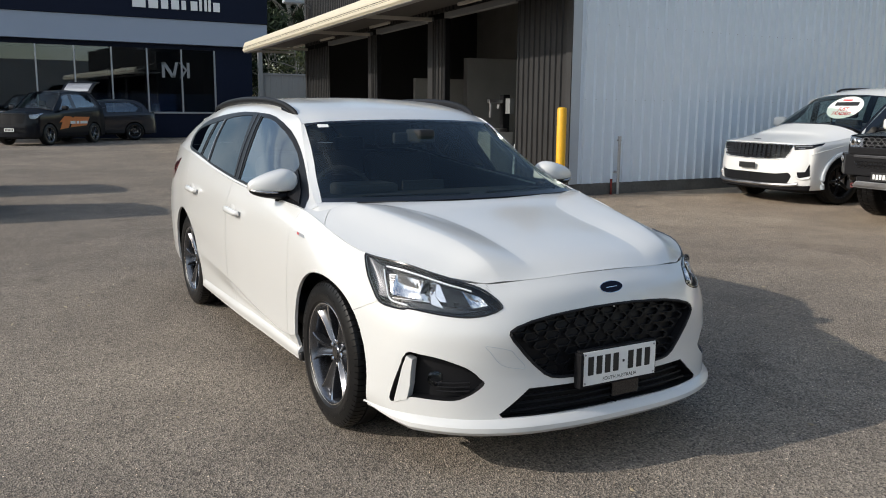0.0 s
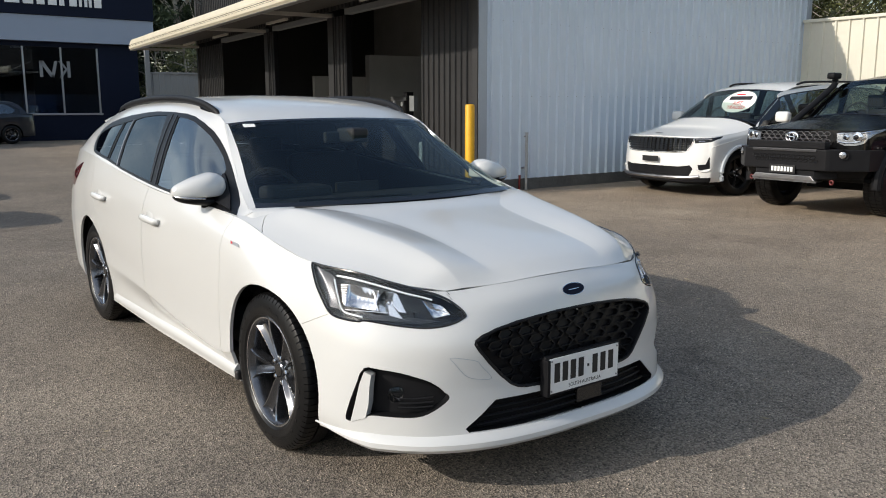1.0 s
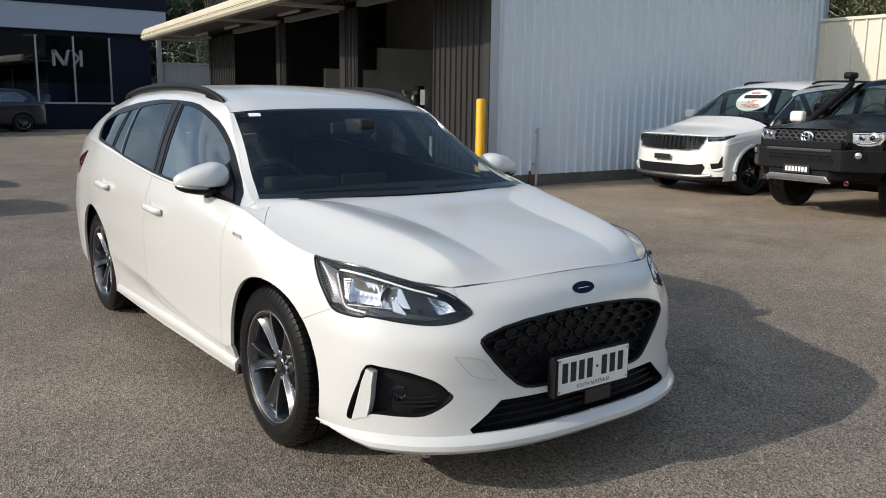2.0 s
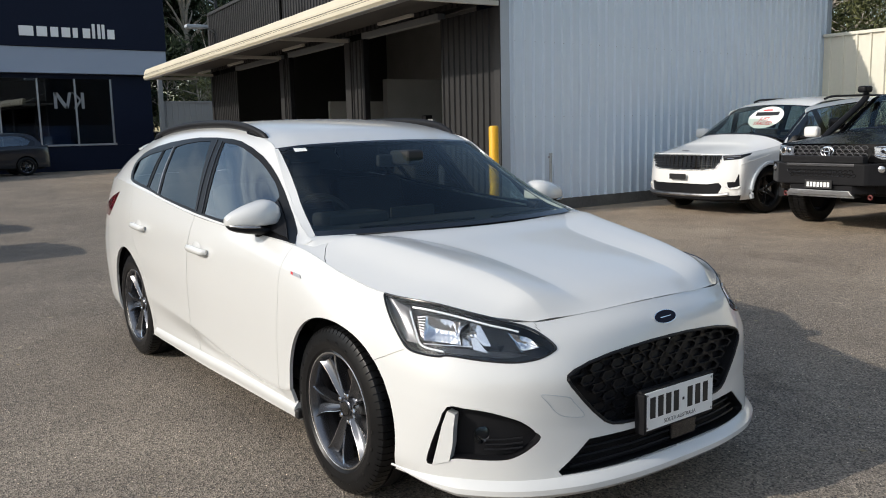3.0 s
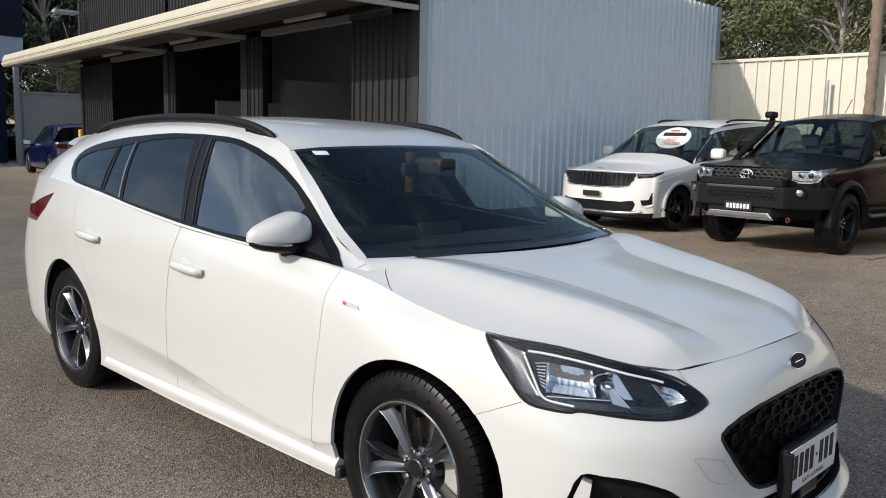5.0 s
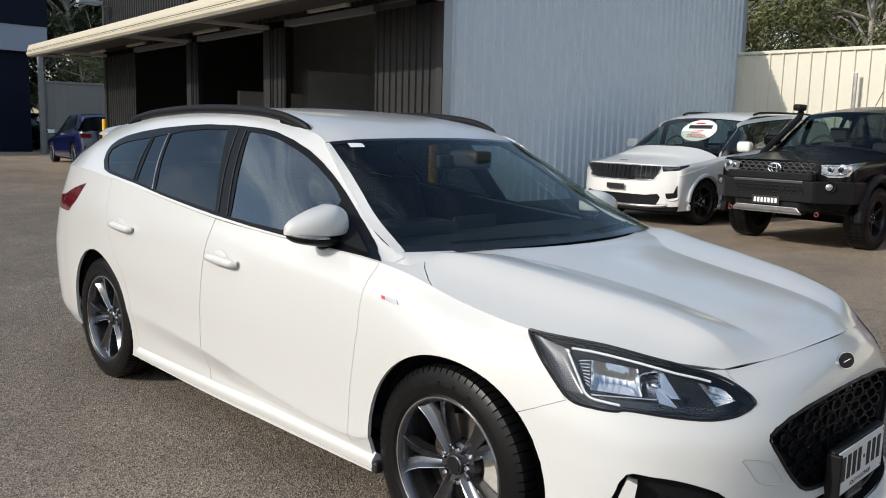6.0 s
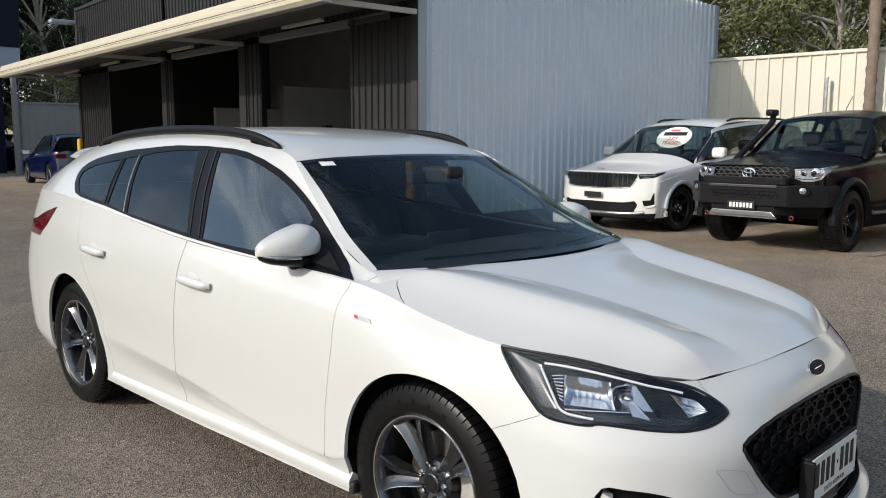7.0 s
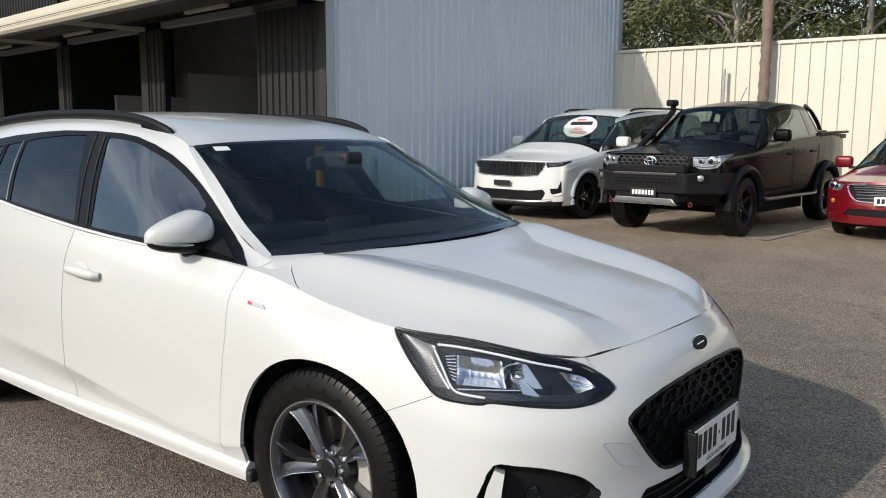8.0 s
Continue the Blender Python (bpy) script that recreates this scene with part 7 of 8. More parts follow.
# the black pickup with bull bar, snorkel and tray
def pickup():
    s = dict(half=.90, nose=.88, tail=4.28, base=3.085, sill=.50, lead=1.10, belt=1.22, cowl=1.27, cowl_y=.42, tyre=.395, rim=.235, tyre_w=.275, head_y=1.18, roof=1.845, roof_half=.66, roof_end=2.74,
             glass_end=2.82, tail_drop=.03, rise=.17, brow=.07, round=.22, upright=.05, grain=.024, arch=.085, track=.05, seat=.35, steer=0, blocks=44, mirror_up=.15,
             windows=[[(1.1, .35), (1.4, 1.0), (2.5, 2.4), (3.05, 2.45), (2.98, .3)], [(3.25, .3), (3.28, 2.45), (4.6, 2.45), (4.75, .3)], [(5.0, .3), (4.9, 2.3), (5.5, 2.2), (5.85, .4)]],
             trim=[(.8, .10), (1.2, 1.0), (2.4, 2.6), (5.5, 2.5), (5.95, .15)],
             cuts=[("lamp", [(2.18, 4.40), (3.2, 4.60), (4.3, 4.76), (5.05, 4.85), (5.62, 4.88), (5.45, 4.40), (4.9, 3.65), (4.2, 3.10), (3.4, 2.90), (2.6, 2.88), (2.2, 3.15)]),
                   ("grille", [(-.1, 4.50), (1.95, 4.50), (2.05, 3.5), (1.9, 2.85), (-.1, 2.80)])],
             made=dict(lamp=("headlight", M_CLEARLAMP, 0.0), grille=("grille", M_GRILLE, -0.015)))
    car, low, side, sheet = vehicle("black_pickup", "black dual-cab pickup with steel bull bar, snorkel and sports bar", pose(8.66, 2.73, 0, 0, 0, -90 - 5), M_BLACKPAINT, s, "black", True)
    # lamp internals
    for near in (True, False):
        f = -1 if near else 1
        for (u, v), r in (((3.55, 3.85), .062), ((2.75, 3.75), .040)):
            p = low.at(u, v)
            c = np.array([p[0] * f, p[1] - .004, p[2]])
            link_mesh("reflector", *bowl_faces(c, (f * .2, -1, 0), r, -.02), M_REFLECTOR, car)
            link_mesh("projector", *bowl_faces(c + np.array([0, -.012, 0]), (f * .2, -1, 0), r * .55, -.015), M_GLOSSBLACK, car)
    strip_on(low, [(2.3, 4.28), (3.2, 4.45), (4.3, 4.60), (4.9, 4.62)], .012, .004, .8, M_REFLECTOR, car, "lamp_strip")
    strip_on(low, [(2.3, 3.25), (2.8, 3.12), (3.6, 3.25), (4.4, 3.75)], .013, .003, .7, M_REFLECTOR, car, "lamp_strip")
    # honeycomb bars in the upper grille and the oval emblem
    for r in range(4):
        for c in range(-6, 7):
            x, z = .092 * (c + .5 * (r % 2)), 1.050 - .046 * r
            if abs(x) > .47 or (abs(x) < .09 and 0 < r < 3):
                continue
            hx = [(x + .044 * math.cos(a), z + .024 * math.sin(a)) for a in np.linspace(0, 2 * math.pi, 6, endpoint=False)]
            yy = -.885 + .06 * (abs(x) / .9) ** 2
            link_mesh("grille_cell", *tube_faces([(a, yy, b) for a, b in hx] + [(hx[0][0], yy, hx[0][1])], .0055, 6), M_DARKSTEEL, car)
    el = [(.085 * math.cos(a), -.915, 1.00 + .058 * math.sin(a)) for a in np.linspace(0, 2 * math.pi, 32, endpoint=False)]
    link_mesh("emblem", *tube_faces(el + el[:1], .011, 8), M_CHROME, car)
    el = [(.034 * math.cos(a), -.92, 1.00 + .052 * math.sin(a)) for a in np.linspace(0, 2 * math.pi, 24, endpoint=False)]
    link_mesh("emblem", *tube_faces(el + el[:1], .009, 8), M_CHROME, car)
    el = [(.066 * math.cos(a), -.92, 1.025 + .024 * math.sin(a)) for a in np.linspace(0, 2 * math.pi, 24, endpoint=False)]
    link_mesh("emblem", *tube_faces(el + el[:1], .009, 8), M_CHROME, car)
    # bull bar bumper
    bar = thing("bull_bar", Matrix.Identity(4), "black steel bull bar with a silver skid plate", "")
    bar.parent = car
    out = [(-.93, -.40), (-.93, -.70), (-.62, -1.03), (-.58, -1.06), (.58, -1.06), (.62, -1.03), (.93, -.70), (.93, -.40), (.6, -.60), (-.6, -.60)]
    prism("bar_body", out, .60, .86, M_PLASTIC, bar, axis=2, bevel=.012)
    prism("bar_lower", [(x * .72, y + .03) for x, y in out], .49, .598, M_PLASTIC, bar, axis=2, bevel=.012)
    part("light_bar", box((-.46, -1.075, .825), (.46, -1.0, .862), 0.008), M_DARKSTEEL, bar, "slim dark light bar")
    prism("top_frame", [(-.56, -1.05), (-.52, -1.07), (.52, -1.07), (.56, -1.05), (.56, -.95), (-.56, -.95)], .866, .955, M_PLASTIC, bar, axis=2, bevel=.01)
    for r in range(2):
        for c in range(-6, 7):
            x, z = .07 * (c + .5 * (r % 2)), .765 - .045 * r
            hx = [(x + .030 * math.cos(a), -1.066, z + .020 * math.sin(a)) for a in np.linspace(0, 2 * math.pi, 6, endpoint=False)]
            link_mesh("mesh_cell", *tube_faces(hx + hx[:1], .005, 5), M_GLOSSBLACK, bar)
    prism("skid_plate", [(-.46, -1.04), (.46, -1.04), (.40, -.80), (-.40, -.80)], .445, .468, M_STEEL, bar, axis=2)
    prism("skid_face", [(-.46, .47), (.46, .47), (.40, .53), (-.40, .53)], -1.07, -1.0, M_STEEL, bar, axis=1, bevel=.006)
    for f in (-1, 1):
        c = np.array([f * .73, -.93, .80])
        link_mesh("fog_lamp", *bowl_faces(c, (f * .55, -1, 0), .062, .03), M_PLASTIC, bar)
        link_mesh("fog_reflector", *bowl_faces(c + np.array([f * -.003, -.012, 0]), (f * .55, -1, 0), .040, -.012), M_CLEARLAMP, bar)
        hook = [(f * .58 + .024 * math.cos(a), -.90, .455 + .024 * math.sin(a)) for a in np.linspace(0, 2 * math.pi, 16, endpoint=False)]
        link_mesh("recovery_hook", *tube_faces(hook + hook[:1], .011, 8), M_HOOK, bar, "red recovery hook")
        # wheel-arch flares
        for y in (0, 3.085):
            arc = [(f * .915, y + .505 * math.cos(a), .395 + .505 * math.sin(a)) for a in np.linspace(-.05, math.pi + .05, 24)]
            link_mesh("arch_flare", *tube_faces(arc, .055, 8, 1.0), M_PLASTIC, car)
        link_mesh("side_step", *tube_faces([(f * .93, .55, .50), (f * .95, .62, .47), (f * .95, 2.45, .47), (f * .93, 2.52, .50)], .035, 10, .7), M_STEEL, car)
        for y, z in ((1.45, 1.06), (2.35, 1.09)):
            o = part("door_handle", box((f * .885, y, z), (f * .925, y + .17, z + .035), 0.012, 3), M_PLASTIC, car)
        link_mesh("door_seam", *tube_faces([(f * .902, 1.66, 1.2), (f * .903, 1.66, .9), (f * .903, 1.66, .6)], .004, 5), M_LINER, car)
        link_mesh("door_seam", *tube_faces([(f * .902, 2.68, 1.2), (f * .903, 2.66, .9), (f * .903, 2.56, .62)], .004, 5), M_LINER, car)
        # sports bar
        link_mesh("sports_bar", *tube_faces(cr_line([(f * .62, 2.75, 1.80), (f * .64, 2.95, 1.72), (f * .68, 3.15, 1.55), (f * .70, 3.28, 1.40)], 6), .032, 10), M_GLOSSBLACK, car)
        link_mesh("sports_bar", *tube_faces(cr_line([(f * .60, 2.80, 1.62), (f * .66, 3.0, 1.50), (f * .69, 3.10, 1.36)], 6), .02, 8), M_STEEL, car)
        bm = box((f * .74, 2.95, 1.371), (f * .60, 3.45, 1.43), 0.01)
        part("bar_foot", bm, M_GLOSSBLACK, car)
        link_mesh("tray_rail", *tube_faces([(f * .86, 2.78, 1.375), (f * .85, 4.10, 1.405)], .03, 8, .7), M_PLASTIC, car)
    # plain black blocks for the chassis, widened to fill the shade beneath the body
    part("chassis", box((-.72, .52, .24), (.72, 2.58, .50), 0.02), M_LINER, car)
    part("chassis_fill_rear", box((-.55, 2.60, .40), (.55, 3.95, .60), 0.02), M_LINER, car)
    part("tray_cover", box((-.83, 2.78, 1.30), (.83, 4.12, 1.37), 0.01), M_PLASTIC, car, "black tray cover")
    # snorkel on its right side
    sn = cr_line([(-.89, .30, 1.12), (-.87, .42, 1.22), (-.80, .75, 1.46), (-.755, 1.05, 1.68), (-.755, 1.08, 1.78)], 6)
    so = link_mesh("snorkel", *tube_faces(sn, .045, 12), M_PLASTIC, car, "black air snorkel")
    part("snorkel_head", box((-.82, .95, 1.775), (-.69, 1.15, 1.87), 0.04, 4), M_PLASTIC, so, smooth=True)
    link_mesh("aerial", *tube_faces([(.10, 1.55, 1.86), (.10, 1.75, 2.06)], .006, 6), M_PLASTIC, car)
    number_plate(car, -1.068, .600, .372, .107, True, 0, 7)
    return car


pickup()


# the red hatchback at the end of the row
def hatch_spec(**kw):
    s = dict(half=.895, nose=.88, tail=3.55, base=2.70, sill=.22, lead=.76, belt=.92, cowl=.97, cowl_y=.22, tyre=.32, rim=.225, tyre_w=.215, head_y=1.15, roof=1.45, roof_half=.58, roof_end=2.85,
             glass_end=3.15, rise=.10, round=.34, upright=.16, grain=.022, arch=.05, seat=.3, bow=.14,
             windows=[[(1.1, .35), (1.4, 1.0), (2.5, 2.4), (3.3, 2.45), (3.2, .3)], [(3.45, .3), (3.5, 2.45), (4.6, 2.4), (5.2, 1.2), (4.9, .3)]],
             trim=[(.8, .10), (1.2, 1.0), (2.4, 2.6), (4.8, 2.6), (5.6, 1.3), (5.4, .15)],
             cuts=[("lamp", [(2.6, 4.35), (3.4, 4.55), (4.3, 4.75), (5.0, 4.84), (5.5, 4.88), (5.35, 4.5), (4.8, 3.85), (4.2, 3.45), (3.5, 3.2), (2.75, 3.3)]),
                   ("grille", [(-.1, 4.45), (1.7, 4.40), (2.2, 4.1), (2.05, 3.2), (1.6, 2.4), (-.1, 2.25)]),
                   ("intake", [(-.1, 1.7), (2.0, 1.7), (2.3, 1.2), (-.1, 1.1)]),
                   ("fog", [(3.1, 2.5), (3.7, 2.55), (3.8, 2.0), (3.2, 1.95)])],
             made=dict(lamp=("headlight", M_CLEARLAMP, 0.0), grille=("grille", M_GRILLE, -0.015), intake=("lower_intake", M_PLASTIC, -0.015), fog=("fog_pocket", M_PLASTIC, -0.01)))
    s.update(kw)
    return s


def red_hatch():
    car, low, side, sheet = vehicle("red_hatchback", "metallic red hatchback with a chrome grille outline", pose(9.86, .10, 0, 0, 0, -90 - 4), M_RED, hatch_spec(tint=M_PRIVACY), "split")
    strip_on(low, [(1.2, 4.45), (1.75, 4.36), (2.22, 4.08), (2.1, 3.2), (1.65, 2.42), (.8, 2.28), (0, 2.26)], .013, .004, .8, M_CHROME, car, "grille_outline")
    for k in range(6):
        v = 2.6 + .3 * k
        strip_on(low, [(0, v), (.9, v), (1.6 + .06 * k, v)], .009, -.004, .7, M_STEEL, car, "grille_bar")
    for near in (True, False):
        f = -1 if near else 1
        for (u, v), r in (((3.75, 4.0), .050), ((3.15, 3.85), .034)):
            p = low.at(u, v)
            c = np.array([p[0] * f, p[1] - .004, p[2]])
            link_mesh("reflector", *bowl_faces(c, (f * .3, -1, 0), r, -.02), M_REFLECTOR, car)
            link_mesh("projector", *bowl_faces(c + np.array([0, -.012, 0]), (f * .3, -1, 0), r * .55, -.015), M_GLOSSBLACK, car)
        p = low.at(3.45, 2.28)
        link_mesh("fog_lamp", *bowl_faces((p[0] * f, p[1] - .006, p[2]), (f * .3, -1, 0), .03, -.012), M_AMBER, car)
    number_plate(car, -.90, .53, .372, .107, False, 0, 6)
    return car


red_hatch()
blue, blow, bside, bsheet = vehicle("blue_hatchback", "dark blue hatchback parked beside the workshop corner", pose(8.34, 26.7, 0, 0, 0, 173), M_BLUE, hatch_spec(roof=1.58, belt=.97, tyre=.345, rim=.26, tint=M_PRIVACY), "split")
for f in (-1, 1):
    part("tail_light", box((f * .55, 3.44, .86), (f * .86, 3.52, .98), 0.02), M_REDLENS, blue)
part("rear_plate", box((-.186, 3.53, .70), (.186, 3.56, .81)), M_PLATE, blue)

SUV = hatch_spec(half=.93, nose=.90, tail=3.72, base=2.68, sill=.30, lead=.98, belt=1.06, cowl=1.13, cowl_y=.28, tyre=.36, rim=.24, tyre_w=.235, head_y=1.15, roof=1.66, roof_half=.64, roof_end=3.05, glass_end=3.35, grain=.03, upright=.10)
tall = dict(SUV)
tall.update(roof=1.95, lead=1.13, belt=1.24, cowl=1.30, tyre=.375, rim=.25)
suv, slow, sside, ssheet = vehicle("wrapped_suv", "black SUV with orange side graphics and its tailgate raised", pose(-.20, 29.75, 0, 0, 0, -40), M_NAVY, tall, "split")
for k, (y0, z0, y1, z1) in enumerate(((.55, .55, 1.25, 1.02), (1.15, .62, 2.35, 1.00), (.5, .80, 2.2, .98))):
    pts = [(.0, y0, z0), (.0, y0 + .25, z1), (.0, y1, z1 - .02), (.0, y1 - .2, z0 + .05)]
    for f in (-1, 1):
        q = on_net(slow, [(.93, a, b) for _, a, b in pts], .004 + .002 * k, f < 0)
        link_mesh("side_graphic", q, [(0, 1, 2, 3), (3, 2, 1, 0)], M_ORANGE, suv, "orange vinyl side graphic", smooth=False)
for f in (-1, 1):
    for y0, w in ((1.15, .30), (1.52, .16), (1.75, .45)):
        q = on_net(slow, [(.93, y0, .74), (.93, y0, .84), (.93, y0 + w, .84), (.93, y0 + w, .74)], .012, f < 0)
        link_mesh("lettering_bar", q, [(0, 1, 2, 3), (3, 2, 1, 0)], M_PAPER, suv, smooth=False)
number_plate(suv, -.93, .55, .372, .107, False, 0, 6)
raised = Matrix.Translation((0, 2.92, 1.86)) @ Matrix.Rotation(radians(40), 4, "X")
gate_line = [(0, 0), (.22, .05), (.46, .055), (.68, .01), (.84, -.10), (.80, -.14), (.64, -.04), (.44, .0), (.22, -.005), (0, -.05)]
tg = prism("tailgate", gate_line, -.64, .64, M_NAVY, suv, axis=0, bevel=.012)
tg.matrix_local = raised
# pale metal for the glass, with the reflected sky put into its colour
o = prism("tailgate_glass", [(.10, .034), (.22, .058), (.46, .063), (.56, .046), (.55, .040), (.46, .056), (.22, .051), (.10, .027)], -.52, .52, M_FRAME, tg, axis=0)
grey, glow, gside, gsheet = vehicle("grey_suv", "dark grey SUV parked nose-in by the showroom", pose(1.25, 33.75, 0, 0, 0, -84), M_GREYCAR, SUV, "split")
for x, y in ((-5.75, 9.15), (-5.75, 12.45)):
    c = copy_thing(grey, pose(x, y, 0, 0, 0, -90))
    tagged(c, "dark grey SUV parked in the bay beside the yard")
c = copy_thing(grey, pose(11.75, 38.9, 0, 0, 0, 8))
tagged(c, "dark grey SUV standing behind the showroom corner")

# ---- trees ----
def leaf_material(name, dark, light):
    m = bpy.data.materials.new(name)
    m.use_nodes = True
    n, l = m.node_tree.nodes, m.node_tree.links
    p = n["Principled BSDF"]
    g, mx = n.new("ShaderNodeNewGeometry"), n.new("ShaderNodeMix")
    mx.data_type = "RGBA"
    mx.inputs["A"].default_value, mx.inputs["B"].default_value = rgba(dark), rgba(light)
    l.new(g.outputs["Random Per Island"], mx.inputs["Factor"])
    l.new(mx.outputs["Result"], p.inputs["Base Color"])
    p.inputs["Roughness"].default_value = 0.55
    p.inputs["Subsurface Weight"].default_value = 0.0
    return m


M_LEAF = leaf_material("olive_leaves", (0.034, 0.044, 0.015), (0.20, 0.21, 0.078))
M_PINE = leaf_material("dark_conifer_needles", (0.012, 0.024, 0.010), (0.060, 0.085, 0.035))
M_BARK = material("grey_bark", (0.42, 0.38, 0.33), 0.9, vary=0.4, scale=4, fine=40, bump=0.5, bump_scale=30)
M_PALM = material("palm_bark", (0.24, 0.18, 0.14), 0.9, vary=0.35, scale=5, fine=40, bump=0.5, bump_scale=35)


def leaf_cloud(rng, centres, radii, per, size, droop=0.3):
    """Small bent leaves scattered in clumps round the centres."""
    n = len(centres) * per
    c = np.repeat(np.array(centres), per, 0)
    r = np.repeat(np.array(radii), per)
    d = rng.normal(size=(n, 3))
    d /= np.linalg.norm(d, axis=1)[:, None]
    p = c + d * (r * rng.random(n) ** 0.45)[:, None] * np.array([1, 1, 0.75])
    a = rng.normal(size=(n, 3)) + np.array([0, 0, -droop])
    a /= np.linalg.norm(a, axis=1)[:, None]
    b = np.cross(a, rng.normal(size=(n, 3)))
    b /= np.linalg.norm(b, axis=1)[:, None]
    s = size * (0.6 + 0.8 * rng.random(n))[:, None]
    co = np.stack([p - b * s * .22, p + a * s * .6 - b * s * .17, p + a * s * 1.4, p + a * s * .6 + b * s * .17], 1).reshape(-1, 3)
    faces = np.arange(4 * n).reshape(-1, 4)
    return co, faces


def tree(name, label, x, y, h, spread, seed, leaf, trunk_r=0.18, clumps=46, per=130, size=0.16, bare=0.3, low=0.25):
    rng = np.random.default_rng(seed)
    t = thing(name, pose(x, y, 0), label, "tree")
    lines, ends, rads = [], [], []
    bend = rng.normal(size=2) * 0.05 * h
    trunk = cr_line([(0, 0, -0.1), (bend[0] * .3, bend[1] * .3, h * .3), (bend[0] * .8, bend[1] * .8, h * .6), (bend[0], bend[1], h * .92)], 6)
    m = len(trunk)
    co, faces = tube_faces([tuple(p) for p in trunk], [trunk_r * (1 - 0.85 * k / (m - 1)) for k in range(m)], 9)
    for k in range(int(clumps * 0.55)):
        f = low + (0.95 - low) * rng.random()
        i = int(f * (m - 1))
        b0 = trunk[i]
        ang, ln = rng.random() * 2 * math.pi, spread * (0.55 + 0.6 * rng.random()) * (1.15 - 0.6 * f)
        up = h * (0.04 + 0.16 * rng.random())
        e = b0 + np.array([math.cos(ang) * ln, math.sin(ang) * ln, up])
        mid = b0 * .5 + e * .5 + rng.normal(size=3) * 0.08 * ln + np.array([0, 0, up * .25])
        ln3 = cr_line([b0, mid, e], 4)
        c2, f2 = tube_faces([tuple(p) for p in ln3], [max(0.012, trunk_r * .32 * (1 - .8 * q / 8)) for q in range(len(ln3))], 6)
        o = len(co)
        co, faces = list(co) + list(c2), list(faces) + [tuple(i2 + o for i2 in q) for q in f2]
        for q in range(3):
            tw = e + rng.normal(size=3) * spread * .22
            c2, f2 = tube_faces([tuple(ln3[5]), tuple((ln3[5] + tw) / 2 + rng.normal(size=3) * .1), tuple(tw)], [0.02, 0.012, 0.006], 5)
            o = len(co)
            co, faces = list(co) + list(c2), list(faces) + [tuple(i2 + o for i2 in g) for g in f2]
            if rng.random() > bare:
                ends.append(tw)
                rads.append(spread * (.16 + .16 * rng.random()))
        if rng.random() > bare:
            ends.append(e)
            rads.append(spread * (.20 + .18 * rng.random()))
    link_mesh("trunk", co, faces, M_BARK, t)
    c, f = leaf_cloud(rng, ends, rads, per, size)
    link_mesh("crown", c, f, leaf, t, smooth=False)
    return t


for k in range(14):
    yy = 12.5 - 2.35 * k + 0.6 * math.sin(k * 2.3)
    xx = 19.2 + 2.6 * (k % 3) + 0.5 * math.cos(k * 1.7)
    tree("gum_tree", "shaggy olive-green gum tree behind the cream fence", xx, yy, 7.5 + 1.6 * math.sin(k * 1.9), 2.5, 20 + k, M_LEAF, 0.15, 40, 210, 0.125, 0.34, 0.18)
for k in range(9):
    tree("gum_tree", "shaggy olive-green gum tree behind the cream fence", 26.5 + 1.5 * (k % 2), 14 - 3.6 * k, 8.3 + 0.7 * math.sin(k * 2.1), 3.2, 70 + k, M_LEAF, 0.2, 40, 200, 0.19, 0.1, 0.15)
for k, (x, y, h, sp) in enumerate(((10.4, 46, 14, 2.8), (13.2, 50, 17, 3.2), (16.5, 47, 15, 3.0), (11.5, 55, 19, 3.4), (8.0, 58, 18, 3.4), (19.5, 52, 17, 3.4), (14.5, 60, 20, 3.6))):
    tree("pine_tree", "tall dark green conifer behind the showroom", x, y, h, sp, 120 + k, M_PINE, 0.25, 64, 150, 0.28, 0.05, 0.12)
for k, (x, y) in enumerate(((11.0, 47.0), (12.9, 37.2), (14.6, 39.0), (13.2, 44.5))):
    tree("bush_tree", "sparse grey-green bush with bare limbs behind the grey fence", x, y, 5.6, 1.9, 150 + k, M_LEAF, 0.12, 34, 80, 0.16, 0.45, 0.25)


def palm(x, y):
    t = thing("palm_tree", pose(x, y, 0), "palm with a ringed grey-brown trunk beside the fence", "tree")
    n, rows, co, faces = 20, 110, [], []
    for j in range(rows):
        z = 8.6 * j / (rows - 1)
        r = 0.105 + 0.035 * max(0, (z - 3.4) / 1.5 if z < 4.9 else 1) + (0.014 if j % 3 == 0 else 0) - 0.012 * z / 8.6
        ox = 0.10 * math.sin(z * 0.35)
        for k in range(n):
            a = 2 * math.pi * k / n
            q = r * (1 + 0.05 * math.sin(3 * a + j * 1.3))
            co.append((ox + q * math.cos(a), q * math.sin(a), z))
    for j in range(rows - 1):
        for k in range(n):
            m = (k + 1) % n
            faces.append((j * n + k, j * n + m, (j + 1) * n + m, (j + 1) * n + k))
    link_mesh("trunk", co, faces, M_PALM, t)
    rng = np.random.default_rng(5)
    co, faces = [], []
    for k in range(26):
        a, lift = 2 * math.pi * k / 26 + rng.random() * .2, 0.9 * rng.random() - 0.1
        for j in range(30):
            s = 2.4 * j / 29
            c = np.array([math.cos(a) * s, math.sin(a) * s, 8.6 + lift * s - 0.34 * s * s])
            for g in (-1, 1):
                side = np.array([-math.sin(a), math.cos(a), -0.45]) * g
                ln = 0.45 * math.sin(math.pi * (j + 3) / 34)
                w = np.array([math.cos(a), math.sin(a), 0]) * .022
                i = len(co)
                co += [c - w, c + w, c + side * ln + np.array([math.cos(a), math.sin(a), -.1]) * .12]
                faces.append((i, i + 1, i + 2))
    link_mesh("fronds", co, faces, M_LEAF, t, smooth=False)


